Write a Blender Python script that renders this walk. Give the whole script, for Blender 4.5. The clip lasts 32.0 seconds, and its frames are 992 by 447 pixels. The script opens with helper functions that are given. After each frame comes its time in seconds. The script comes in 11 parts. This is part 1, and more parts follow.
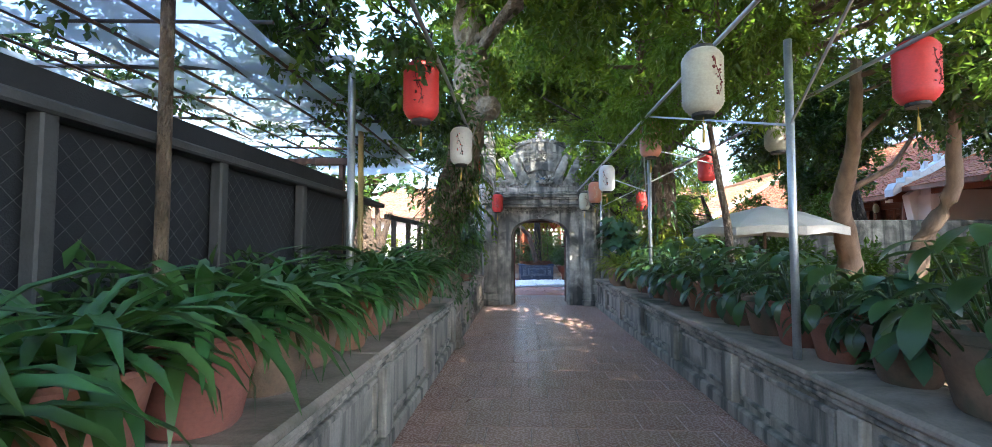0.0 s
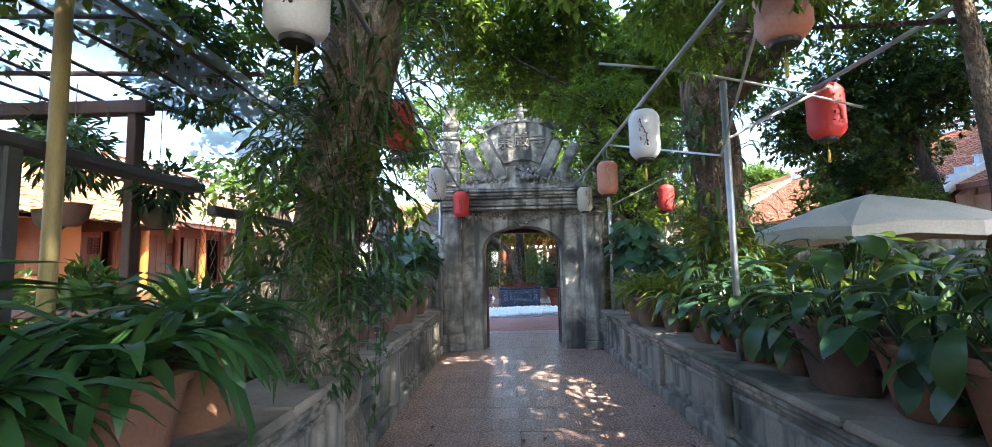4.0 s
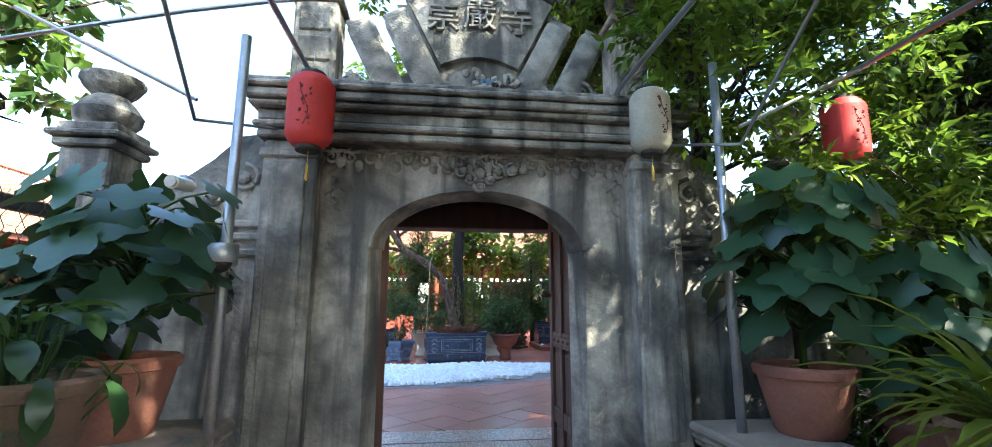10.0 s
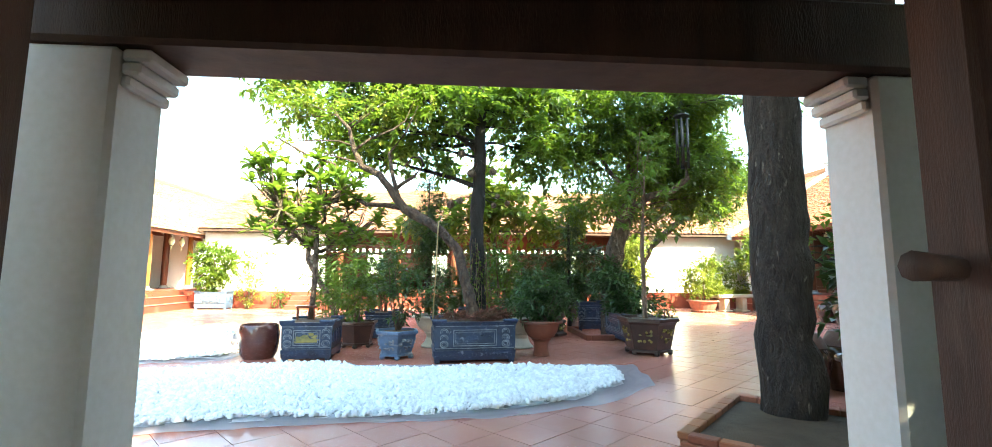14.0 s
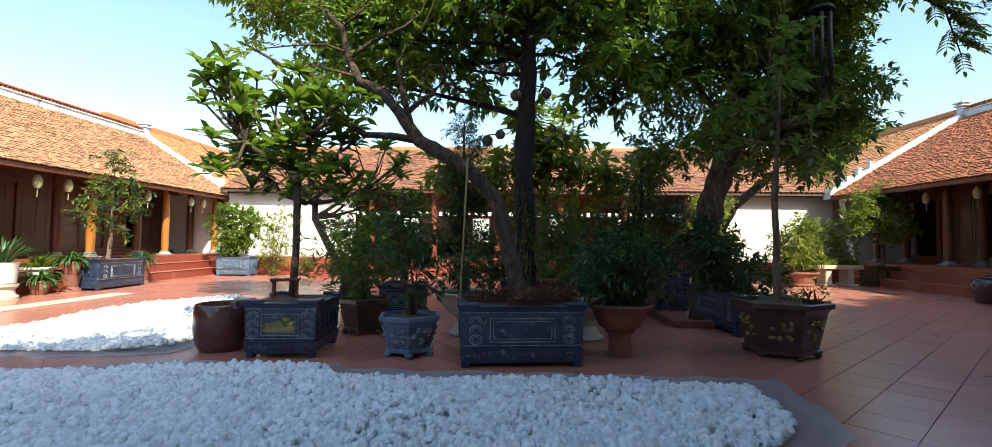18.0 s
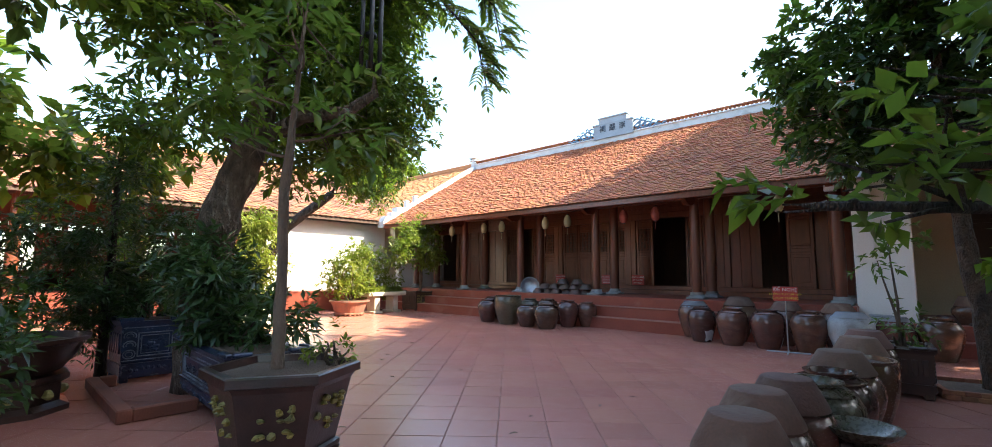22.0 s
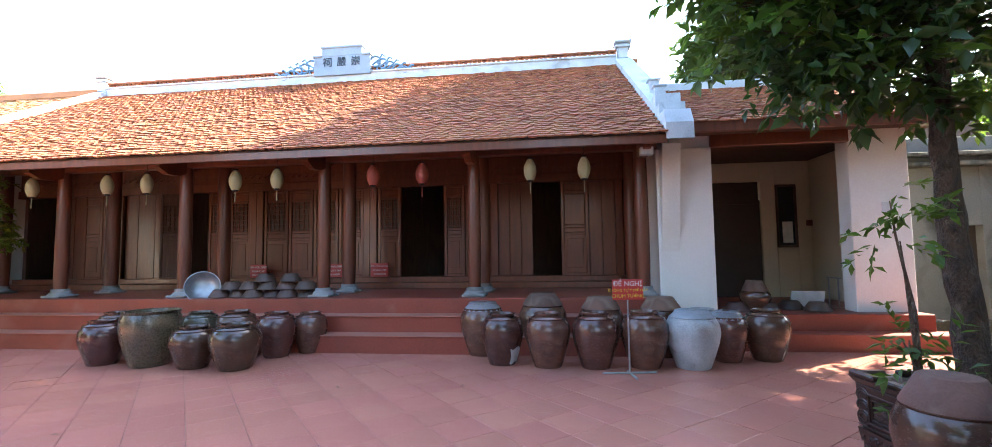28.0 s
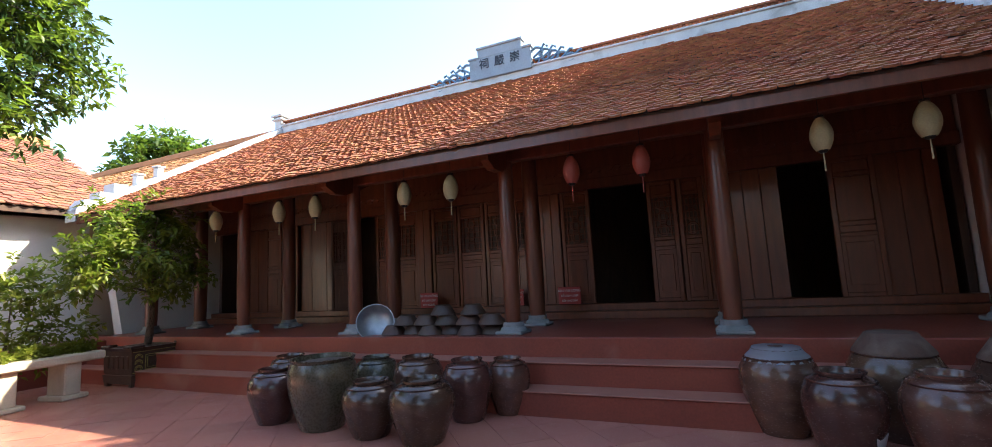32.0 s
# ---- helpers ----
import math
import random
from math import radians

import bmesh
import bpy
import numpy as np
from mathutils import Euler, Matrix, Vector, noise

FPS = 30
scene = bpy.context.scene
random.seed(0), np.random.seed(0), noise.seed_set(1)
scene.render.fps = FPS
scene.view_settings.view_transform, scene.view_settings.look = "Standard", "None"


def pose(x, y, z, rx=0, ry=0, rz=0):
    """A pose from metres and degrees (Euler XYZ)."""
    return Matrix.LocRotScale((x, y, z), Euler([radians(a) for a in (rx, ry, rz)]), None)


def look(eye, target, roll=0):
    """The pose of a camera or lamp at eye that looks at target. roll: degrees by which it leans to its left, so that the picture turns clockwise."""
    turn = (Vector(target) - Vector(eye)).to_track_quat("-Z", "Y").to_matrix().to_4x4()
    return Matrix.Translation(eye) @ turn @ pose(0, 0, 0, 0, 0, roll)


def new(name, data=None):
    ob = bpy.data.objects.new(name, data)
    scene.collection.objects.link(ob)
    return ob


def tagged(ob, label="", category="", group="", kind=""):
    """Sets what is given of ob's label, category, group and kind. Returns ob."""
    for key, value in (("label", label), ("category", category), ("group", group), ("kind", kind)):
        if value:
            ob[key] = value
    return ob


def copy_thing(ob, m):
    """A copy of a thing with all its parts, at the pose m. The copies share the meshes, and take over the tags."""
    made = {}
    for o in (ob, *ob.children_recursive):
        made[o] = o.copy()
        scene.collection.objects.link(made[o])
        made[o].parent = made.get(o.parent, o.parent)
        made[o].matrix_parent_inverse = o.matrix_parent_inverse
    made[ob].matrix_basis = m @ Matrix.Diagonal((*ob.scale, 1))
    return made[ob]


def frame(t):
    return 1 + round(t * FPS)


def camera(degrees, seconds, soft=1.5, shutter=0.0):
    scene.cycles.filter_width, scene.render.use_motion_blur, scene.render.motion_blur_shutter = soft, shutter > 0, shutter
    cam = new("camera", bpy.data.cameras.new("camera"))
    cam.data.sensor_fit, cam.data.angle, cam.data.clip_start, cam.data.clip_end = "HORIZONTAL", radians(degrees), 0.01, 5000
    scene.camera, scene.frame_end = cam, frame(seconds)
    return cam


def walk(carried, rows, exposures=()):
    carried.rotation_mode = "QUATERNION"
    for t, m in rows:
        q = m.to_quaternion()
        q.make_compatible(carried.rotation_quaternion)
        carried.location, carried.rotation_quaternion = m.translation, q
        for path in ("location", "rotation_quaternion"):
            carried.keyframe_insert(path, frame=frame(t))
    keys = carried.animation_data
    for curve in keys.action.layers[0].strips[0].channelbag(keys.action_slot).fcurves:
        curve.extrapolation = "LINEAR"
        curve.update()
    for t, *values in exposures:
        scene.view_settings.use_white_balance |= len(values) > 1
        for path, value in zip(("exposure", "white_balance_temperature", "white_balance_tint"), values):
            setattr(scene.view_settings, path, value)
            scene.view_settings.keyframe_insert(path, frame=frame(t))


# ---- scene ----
cam = camera(93.1, 32.0, 0.85)
PATH = [
    (0, (-0.409, 2.211, 1.388), (-0.518, 4.205, 1.488), 0.0),
    (0.5, (-0.422, 2.642, 1.389), (-0.512, 4.637, 1.487), -0.1),
    (1, (-0.423, 3.079, 1.392), (-0.485, 5.072, 1.55), -0.3),
    (1.5, (-0.42, 3.5, 1.394), (-0.424, 5.479, 1.681), -0.9),
    (2, (-0.404, 3.899, 1.394), (-0.293, 5.877, 1.667), -1.8),
    (2.5, (-0.386, 4.287, 1.391), (-0.308, 6.27, 1.64), -1.8),
    (3, (-0.346, 4.695, 1.387), (-0.283, 6.681, 1.614), -1.6),
    (3.5, (-0.296, 5.116, 1.388), (-0.334, 7.107, 1.569), -1.1),
    (5.5, (-0.244, 6.859, 1.387), (-0.273, 8.84, 1.656), -1.4),
    (6, (-0.256, 7.276, 1.385), (-0.278, 9.243, 1.747), -1.1),
    (6.5, (-0.283, 7.692, 1.38), (-0.224, 9.653, 1.767), -0.7),
    (7, (-0.31, 8.1, 1.373), (-0.193, 10.058, 1.765), -0.7),
    (7.5, (-0.326, 8.506, 1.367), (-0.185, 10.462, 1.759), -0.4),
    (8, (-0.325, 8.905, 1.363), (-0.15, 10.856, 1.765), 0.3),
    (8.5, (-0.31, 9.29, 1.36), (-0.074, 11.237, 1.754), 0.0),
    (9, (-0.288, 9.676, 1.353), (-0.047, 11.624, 1.734), -0.5),
    (9.5, (-0.257, 10.086, 1.347), (-0.012, 12.036, 1.723), -0.2),
    (10, (-0.226, 10.514, 1.339), (0.01, 12.472, 1.673), 0.1),
    (10.5, (-0.232, 10.949, 1.324), (-0.026, 12.916, 1.626), 0.4),
    (11, (-0.205, 11.364, 1.314), (-0.004, 13.332, 1.605), -0.4),
    (11.5, (-0.185, 11.75, 1.323), (-0.004, 13.718, 1.632), 0.8),
    (12, (-0.165, 12.145, 1.338), (0.022, 14.11, 1.659), 1.2),
    (12.5, (-0.13, 12.56, 1.35), (0.053, 14.526, 1.668), 1.8),
    (13, (-0.12, 12.96, 1.378), (0.08, 14.927, 1.673), 0.2),
    (13.5, (-0.085, 13.336, 1.384), (0.083, 15.31, 1.657), 0.2),
    (14, (-0.028, 13.678, 1.387), (0.116, 15.66, 1.611), 0.3),
    (14.5, (-0.029, 14.017, 1.391), (0.114, 16.003, 1.579), -0.0),
    (15, (-0.033, 14.353, 1.392), (-0.005, 16.344, 1.573), 0.3),
    (15.5, (-0.068, 14.689, 1.39), (-0.074, 16.68, 1.58), 0.6),
    (17.5, (-0.045, 16.053, 1.337), (-0.077, 18.045, 1.513), 0.6),
    (18, (0.024, 16.372, 1.328), (-0.02, 18.37, 1.411), 0.6),
    (18.5, (0.074, 16.693, 1.328), (0.005, 18.69, 1.409), -0.2),
    (19, (0.264, 16.958, 1.319), (0.313, 18.956, 1.386), -1.1),
    (19.5, (0.502, 17.226, 1.32), (0.811, 19.201, 1.383), -1.4),
    (20, (0.762, 17.547, 1.309), (1.466, 19.415, 1.427), 2.0),
    (20.5, (1.023, 17.842, 1.314), (2.034, 19.562, 1.449), 0.6),
    (21, (1.288, 18.126, 1.327), (2.335, 19.823, 1.484), 0.8),
    (21.5, (1.554, 18.407, 1.344), (2.853, 19.914, 1.545), 0.9),
    (22, (1.844, 18.667, 1.345), (3.302, 20.019, 1.557), 0.4),
    (22.5, (2.112, 18.914, 1.328), (3.702, 20.11, 1.535), 0.8),
    (23, (2.447, 19.146, 1.288), (4.205, 20.074, 1.502), 1.1),
    (23.5, (2.788, 19.36, 1.248), (4.614, 20.16, 1.412), 0.8),
    (24, (3.079, 19.588, 1.251), (4.987, 20.173, 1.382), 0.5),
    (24.5, (3.378, 19.84, 1.267), (5.353, 20.151, 1.329), -2.3),
    (26.5, (4.622, 20.822, 1.431), (6.613, 20.646, 1.502), -0.7),
    (27, (4.921, 21.06, 1.448), (6.919, 21.042, 1.537), -1.4),
    (27.5, (5.195, 21.278, 1.46), (7.192, 21.363, 1.551), -1.3),
    (28, (5.478, 21.49, 1.473), (7.458, 21.739, 1.607), -0.8),
    (28.5, (5.731, 21.716, 1.482), (7.688, 22.067, 1.7), 0.3),
    (29, (5.944, 21.935, 1.49), (7.872, 22.416, 1.718), 0.4),
    (29.5, (6.147, 22.148, 1.496), (7.984, 22.907, 1.722), -1.2),
    (30, (6.371, 22.376, 1.497), (8.174, 23.217, 1.7), -2.3),
    (30.5, (6.606, 22.588, 1.502), (8.355, 23.538, 1.701), -3.5),
    (31, (6.846, 22.775, 1.51), (8.513, 23.861, 1.718), -3.4),
    (31.5, (7.093, 22.95, 1.521), (8.805, 23.958, 1.75), -2.6),
    (32, (7.356, 23.126, 1.537), (9.175, 23.923, 1.771), -3.0),
]
# the camera opens up in the shade of the garden and again in the courtyard: seconds, stops, kelvin, tint
EXPOSURES = [(0, 2.94, 5680, 10), (1, 2.84, 5680, 11), (2, 2.9, 5680, 11), (3.5, 2.82, 5730, 10), (6, 2.94, 5830, 13), (7, 2.53, 5830, 12), (8, 2.56, 5880, 11), (9, 2.64, 5930, 10), (10, 2.85, 5780, 6), (11, 3.31, 6140, 5),
             (12, 3.92, 6390, 3), (13, 4.16, 6890, 6), (13.5, 3.82, 6800, 0), (14.2, 2.91, 6600, -8), (14.9, 1.5, 6900, 5), (15.5, 1.03, 6420, 6), (18, 1.15, 6220, 4), (19, 1.32, 6520, 7), (20, 2.0, 7220, 10), (21, 2.22, 7200, 9),
             (22, 2.23, 6410, 7), (24, 2.17, 5960, 7), (26.5, 3.41, 6060, 8), (27.5, 3.3, 6060, 9), (28, 3.03, 6110, 9), (28.5, 2.62, 6210, 9), (29, 2.11, 6360, 10), (30, 1.98, 6210, 8), (31, 1.9, 6310, 12), (32, 1.93, 6260, 11)]
walk(cam, [(t, look(eye, target, roll)) for t, eye, target, roll in PATH], EXPOSURES)

# ---- world and sun ----
SUN_AZ, SUN_EL = 146.0, 43.0          # degrees from north over east, and above the horizon
world = bpy.data.worlds.new("sky")
scene.world = world
world.use_nodes = True
wn = world.node_tree
sky = wn.nodes.new("ShaderNodeTexSky")
sky.sky_type, sky.sun_disc = "NISHITA", False
sky.sun_elevation, sky.sun_rotation = radians(SUN_EL), radians(SUN_AZ)
sky.air_density, sky.dust_density = 1.2, 1.5
wn.nodes["Background"].inputs["Strength"].default_value = 0.15
wn.links.new(sky.outputs[0], wn.nodes["Background"].inputs["Color"])
sun_data = bpy.data.lights.new("sun", "SUN")
sun_data.energy, sun_data.angle, sun_data.color = 4.7, radians(0.5), (1.0, 0.9, 0.69)
sun = new("sun", sun_data)
_a, _e = radians(SUN_AZ), radians(SUN_EL)
to_sun = Vector((math.sin(_a) * math.cos(_e), math.cos(_a) * math.cos(_e), math.sin(_e)))
sun.matrix_world = look(to_sun * 60, (0, 0, 0))

# ---- materials ----
def material(name, colour, rough=0.7, second=None, scale=6.0, amount=0.5, fine=60.0, bump=0.25, metal=0.0, by_island=0.0, by_object=0.0,
             stain=None, stain_scale=1.2, stain_cut=(0.5, 0.68), stretch=None, leafy=0.0, coat=0.0, depth=0.01, detail=5.0, streak=None, grain=0.35, spread=0.12):
    """A surface with broad and fine variation, stains and a fine relief, at real-world size."""
    m = bpy.data.materials.new(name)
    m.use_nodes = True
    nt = m.node_tree
    nodes, link = nt.nodes, nt.links.new
    bs = nodes["Principled BSDF"]
    tc = nodes.new("ShaderNodeTexCoord")
    mp = nodes.new("ShaderNodeMapping")
    link(tc.outputs["Object"], mp.inputs["Vector"])
    if stretch:
        mp.inputs["Scale"].default_value = stretch
    def noise_of(s, d=5.0, dist=0.0):
        n = nodes.new("ShaderNodeTexNoise")
        n.inputs["Scale"].default_value, n.inputs["Detail"].default_value, n.inputs["Distortion"].default_value = s, d, dist
        link(mp.outputs[0], n.inputs["Vector"])
        return n.outputs["Fac"]
    def ramp(src, lo, hi):
        r = nodes.new("ShaderNodeMapRange")
        r.inputs[1].default_value, r.inputs[2].default_value = lo, hi
        link(src, r.inputs[0])
        return r.outputs[0]
    def mix(fac, a, b, how="MIX"):
        x = nodes.new("ShaderNodeMix")
        x.data_type, x.blend_type = "RGBA", how
        for sock, val in ((x.inputs[0], fac), (x.inputs[6], a), (x.inputs[7], b)):
            if isinstance(val, (int, float)):
                sock.default_value = val
            elif isinstance(val, tuple):
                sock.default_value = (*val[:3], 1)
            else:
                link(val, sock)
        return x.outputs[2]
    second = second or tuple(c * 0.6 for c in colour)
    big = ramp(noise_of(scale, detail, 0.3), 0.35, 0.68)
    sc = nodes.new("ShaderNodeMath"); sc.operation = "MULTIPLY"; sc.inputs[1].default_value = amount
    link(big, sc.inputs[0])
    col = mix(sc.outputs[0], colour, second)
    small = noise_of(fine, 3.0)
    col = mix(grain, col, mix(ramp(small, 0.3, 0.7), (0.35, 0.35, 0.35), (0.65, 0.65, 0.65)), "OVERLAY")
    if stain:
        col = mix(ramp(noise_of(stain_scale, 6.0, 0.6), *stain_cut), col, stain)
    if streak:
        run = nodes.new("ShaderNodeMapping")
        run.inputs["Scale"].default_value = (7.0, 7.0, 0.7)
        link(tc.outputs["Object"], run.inputs["Vector"])
        sn = nodes.new("ShaderNodeTexNoise")
        sn.inputs["Scale"].default_value, sn.inputs["Detail"].default_value, sn.inputs["Distortion"].default_value = 1.0, 6.0, 0.4
        link(run.outputs[0], sn.inputs["Vector"])
        col = mix(ramp(sn.outputs["Fac"], 0.46, 0.64), col, streak)
    if by_island or by_object:
        info = nodes.new("ShaderNodeNewGeometry" if by_island else "ShaderNodeObjectInfo")
        rnd = info.outputs["Random Per Island" if by_island else "Random"]
        hv = nodes.new("ShaderNodeHueSaturation")
        k = by_island or by_object
        r1 = nodes.new("ShaderNodeMapRange"); r1.inputs[3].default_value, r1.inputs[4].default_value = 1 - k, 1 + k
        link(rnd, r1.inputs[0]); link(r1.outputs[0], hv.inputs["Value"])
        r2 = nodes.new("ShaderNodeMapRange"); r2.inputs[3].default_value, r2.inputs[4].default_value = 0.5 - 0.05 * k, 0.5 + 0.05 * k
        mm = nodes.new("ShaderNodeMath"); mm.operation = "FRACT"
        m7 = nodes.new("ShaderNodeMath"); m7.operation = "MULTIPLY"; m7.inputs[1].default_value = 7.3
        link(rnd, m7.inputs[0]); link(m7.outputs[0], mm.inputs[0]); link(mm.outputs[0], r2.inputs[0]); link(r2.outputs[0], hv.inputs["Hue"])
        link(col, hv.inputs["Color"])
        col = hv.outputs[0]
    link(col, bs.inputs["Base Color"])
    rr = nodes.new("ShaderNodeMapRange")
    rr.inputs[3].default_value, rr.inputs[4].default_value = max(0.03, rough - spread), min(1, rough + spread)
    link(small, rr.inputs[0]); link(rr.outputs[0], bs.inputs["Roughness"])
    bs.inputs["Metallic"].default_value = metal
    bs.inputs["Coat Weight"].default_value = coat
    bs.inputs["Coat Roughness"].default_value = 0.15
    if bump:
        b = nodes.new("ShaderNodeBump")
        b.inputs["Strength"].default_value, b.inputs["Distance"].default_value = bump, depth
        add = nodes.new("ShaderNodeMath"); add.operation = "ADD"
        link(small, add.inputs[0]); link(big, add.inputs[1])
        link(add.outputs[0], b.inputs["Height"])
        link(b.outputs[0], bs.inputs["Normal"])
    if leafy:
        out = nodes["Material Output"]
        tr = nodes.new("ShaderNodeBsdfTranslucent")
        warm = mix(0.45, col, (0.24, 0.38, 0.03))
        link(warm, tr.inputs["Color"])
        ms = nodes.new("ShaderNodeMixShader")
        ms.inputs[0].default_value = leafy
        link(bs.outputs[0], ms.inputs[1]); link(tr.outputs[0], ms.inputs[2]); link(ms.outputs[0], out.inputs["Surface"])
    return m


def leaf_material(name, colour, second, rough=0.4, leafy=0.35):
    return material(name, colour, rough, second, scale=1.3, amount=0.8, fine=25, bump=0.15, by_island=0.35, leafy=leafy)


def net_material(name, colour, clear, rough=0.8):
    """A fine woven net or a cloudy film: part thread, part gap."""
    m = bpy.data.materials.new(name)
    m.use_nodes = True
    nodes, link = m.node_tree.nodes, m.node_tree.links.new
    bs, out = nodes["Principled BSDF"], nodes["Material Output"]
    bs.inputs["Base Color"].default_value, bs.inputs["Roughness"].default_value = (*colour, 1), rough
    tp, ms, nz, mr = (nodes.new(n) for n in ("ShaderNodeBsdfTransparent", "ShaderNodeMixShader", "ShaderNodeTexNoise", "ShaderNodeMapRange"))
    tl, thread = nodes.new("ShaderNodeBsdfTranslucent"), nodes.new("ShaderNodeMixShader")
    tl.inputs["Color"].default_value = (*colour, 1)
    thread.inputs[0].default_value = 0.55
    link(bs.outputs[0], thread.inputs[1]); link(tl.outputs[0], thread.inputs[2])
    nz.inputs["Scale"].default_value = 3.0
    mr.inputs[3].default_value, mr.inputs[4].default_value = clear - 0.15, clear + 0.15
    link(nz.outputs["Fac"], mr.inputs[0]); link(mr.outputs[0], ms.inputs[0])
    link(thread.outputs[0], ms.inputs[1]); link(tp.outputs[0], ms.inputs[2]); link(ms.outputs[0], out.inputs["Surface"])
    return m


red_tile = material("red_floor_tile", (0.45, 0.182, 0.134), 0.26, (0.38, 0.148, 0.112), 1.3, 0.6, 90, 0.02, grain=0.12, spread=0.05, by_object=0.07, stain=(0.36, 0.17, 0.13), stain_scale=0.9, stain_cut=(0.52, 0.8), depth=0.004)
red_tile_joined = material("red_floor_tile_far", (0.45, 0.182, 0.134), 0.26, (0.38, 0.148, 0.112), 1.3, 0.6, 90, 0.02, grain=0.12, spread=0.05, by_island=0.07, stain=(0.36, 0.17, 0.13), stain_scale=0.9, stain_cut=(0.52, 0.8), depth=0.004)
path_tile = material("worn_path_tile", (0.47, 0.30, 0.245), 0.27, (0.38, 0.225, 0.18), 2.2, 0.8, 50, 0.2, by_object=0.10, stain=(0.37, 0.30, 0.27), stain_scale=1.0, stain_cut=(0.56, 0.75), depth=0.005)
path_tile_joined = material("worn_path_tile_far", (0.47, 0.30, 0.245), 0.27, (0.38, 0.225, 0.18), 2.2, 0.8, 50, 0.2, by_island=0.10, stain=(0.37, 0.30, 0.27), stain_scale=1.0, stain_cut=(0.56, 0.75), depth=0.005)
path_joint = material("path_joint", (0.27, 0.20, 0.175), 0.9, (0.17, 0.13, 0.11), 3.0, 0.6, 80, 0.3)
joint = material("tile_joint", (0.29, 0.125, 0.095), 0.9, (0.18, 0.085, 0.068), 3.0, 0.6, 80, 0.3)
step_tile = material("red_step_tile", (0.27, 0.06, 0.035), 0.38, (0.19, 0.045, 0.03), 1.4, 0.7, 40, 0.1, stain=(0.33, 0.14, 0.10), stain_cut=(0.58, 0.8), depth=0.003)
# paler step colour for the light that the treads catch
lit_tread = material("lit_step_tread", (0.40, 0.17, 0.12), 0.4, (0.30, 0.11, 0.075), 2.0, 0.7, 50, 0.15)
earth = material("earth", (0.13, 0.085, 0.055), 0.95, (0.07, 0.045, 0.03), 3.0, 0.8, 70, 0.8, depth=0.03)
old_plaster = material("weathered_lime_plaster", (0.47, 0.435, 0.37), 0.85, (0.14, 0.132, 0.118), 4.5, 0.9, 34, 0.9, stain=(0.05, 0.05, 0.046), stain_scale=1.7, stain_cut=(0.46, 0.66), depth=0.015, streak=(0.07, 0.07, 0.064))
old_carving = material("weathered_stucco_carving", (0.34, 0.32, 0.28), 0.85, (0.10, 0.097, 0.09), 7.0, 0.85, 60, 0.6, stain=(0.06, 0.06, 0.055), stain_scale=2.6, stain_cut=(0.5, 0.7), depth=0.015)
coping = material("mossy_cement_coping", (0.36, 0.29, 0.235), 0.85, (0.20, 0.165, 0.13), 2.4, 0.8, 50, 0.5, stain=(0.07, 0.075, 0.05), stain_scale=2.0, depth=0.012)
wall_cement = material("old_cement_wall", (0.38, 0.33, 0.27), 0.88, (0.22, 0.195, 0.16), 1.9, 0.8, 50, 0.5, stain=(0.06, 0.06, 0.05), stain_scale=1.6, depth=0.012, streak=(0.10, 0.095, 0.08))
whitewash = material("white_wall_paint", (0.78, 0.76, 0.71), 0.75, (0.68, 0.65, 0.58), 0.9, 0.6, 40, 0.12, stain=(0.55, 0.51, 0.44), stain_scale=0.8, stain_cut=(0.6, 0.85), depth=0.004)
cream = material("cream_wall_paint", (0.66, 0.58, 0.42), 0.75, (0.55, 0.47, 0.33), 0.9, 0.6, 40, 0.12, depth=0.004)
grey_wall = material("grey_cement_render", (0.30, 0.30, 0.29), 0.85, (0.20, 0.20, 0.20), 1.0, 0.7, 40, 0.3, stain=(0.12, 0.12, 0.115))
lime_trim = material("blue_white_lime_trim", (0.60, 0.64, 0.66), 0.8, (0.42, 0.45, 0.47), 2.2, 0.7, 45, 0.3, stain=(0.22, 0.23, 0.23), stain_scale=2.0, stain_cut=(0.6, 0.78))
roof_west = material("sun_bleached_roof_tile", (0.42, 0.225, 0.115), 0.85, (0.25, 0.135, 0.08), 1.6, 0.6, 60, 0.4, by_island=0.30, stain=(0.14, 0.085, 0.06), stain_scale=0.6, stain_cut=(0.55, 0.85), depth=0.01)
roof_brown = material("aged_brown_roof_tile", (0.25, 0.105, 0.058), 0.85, (0.14, 0.062, 0.04), 1.6, 0.6, 60, 0.4, by_island=0.34, stain=(0.12, 0.075, 0.055), stain_scale=0.6, stain_cut=(0.55, 0.85), depth=0.01)
roof_red = material("clay_roof_tile", (0.36, 0.130, 0.056), 0.8, (0.25, 0.088, 0.042), 2.2, 0.5, 60, 0.4, by_island=0.24, stain=(0.17, 0.075, 0.05), stain_scale=0.7, stain_cut=(0.58, 0.85), depth=0.01)
roof_red_piece = material("clay_roof_tile_near", (0.36, 0.130, 0.056), 0.8, (0.25, 0.088, 0.042), 2.2, 0.5, 60, 0.4, by_object=0.24, stain=(0.17, 0.075, 0.05), stain_scale=0.7, stain_cut=(0.58, 0.85), depth=0.01)
roof_orange = material("orange_roof_tile", (0.46, 0.22, 0.085), 0.75, (0.31, 0.14, 0.058), 1.6, 0.5, 60, 0.35, by_island=0.25)
brown_wood = material("brown_varnished_wood", (0.17, 0.05, 0.021), 0.4, (0.095, 0.029, 0.014), 3.0, 0.8, 70, 0.2, stretch=(4, 4, 0.5), coat=0.25, depth=0.004)
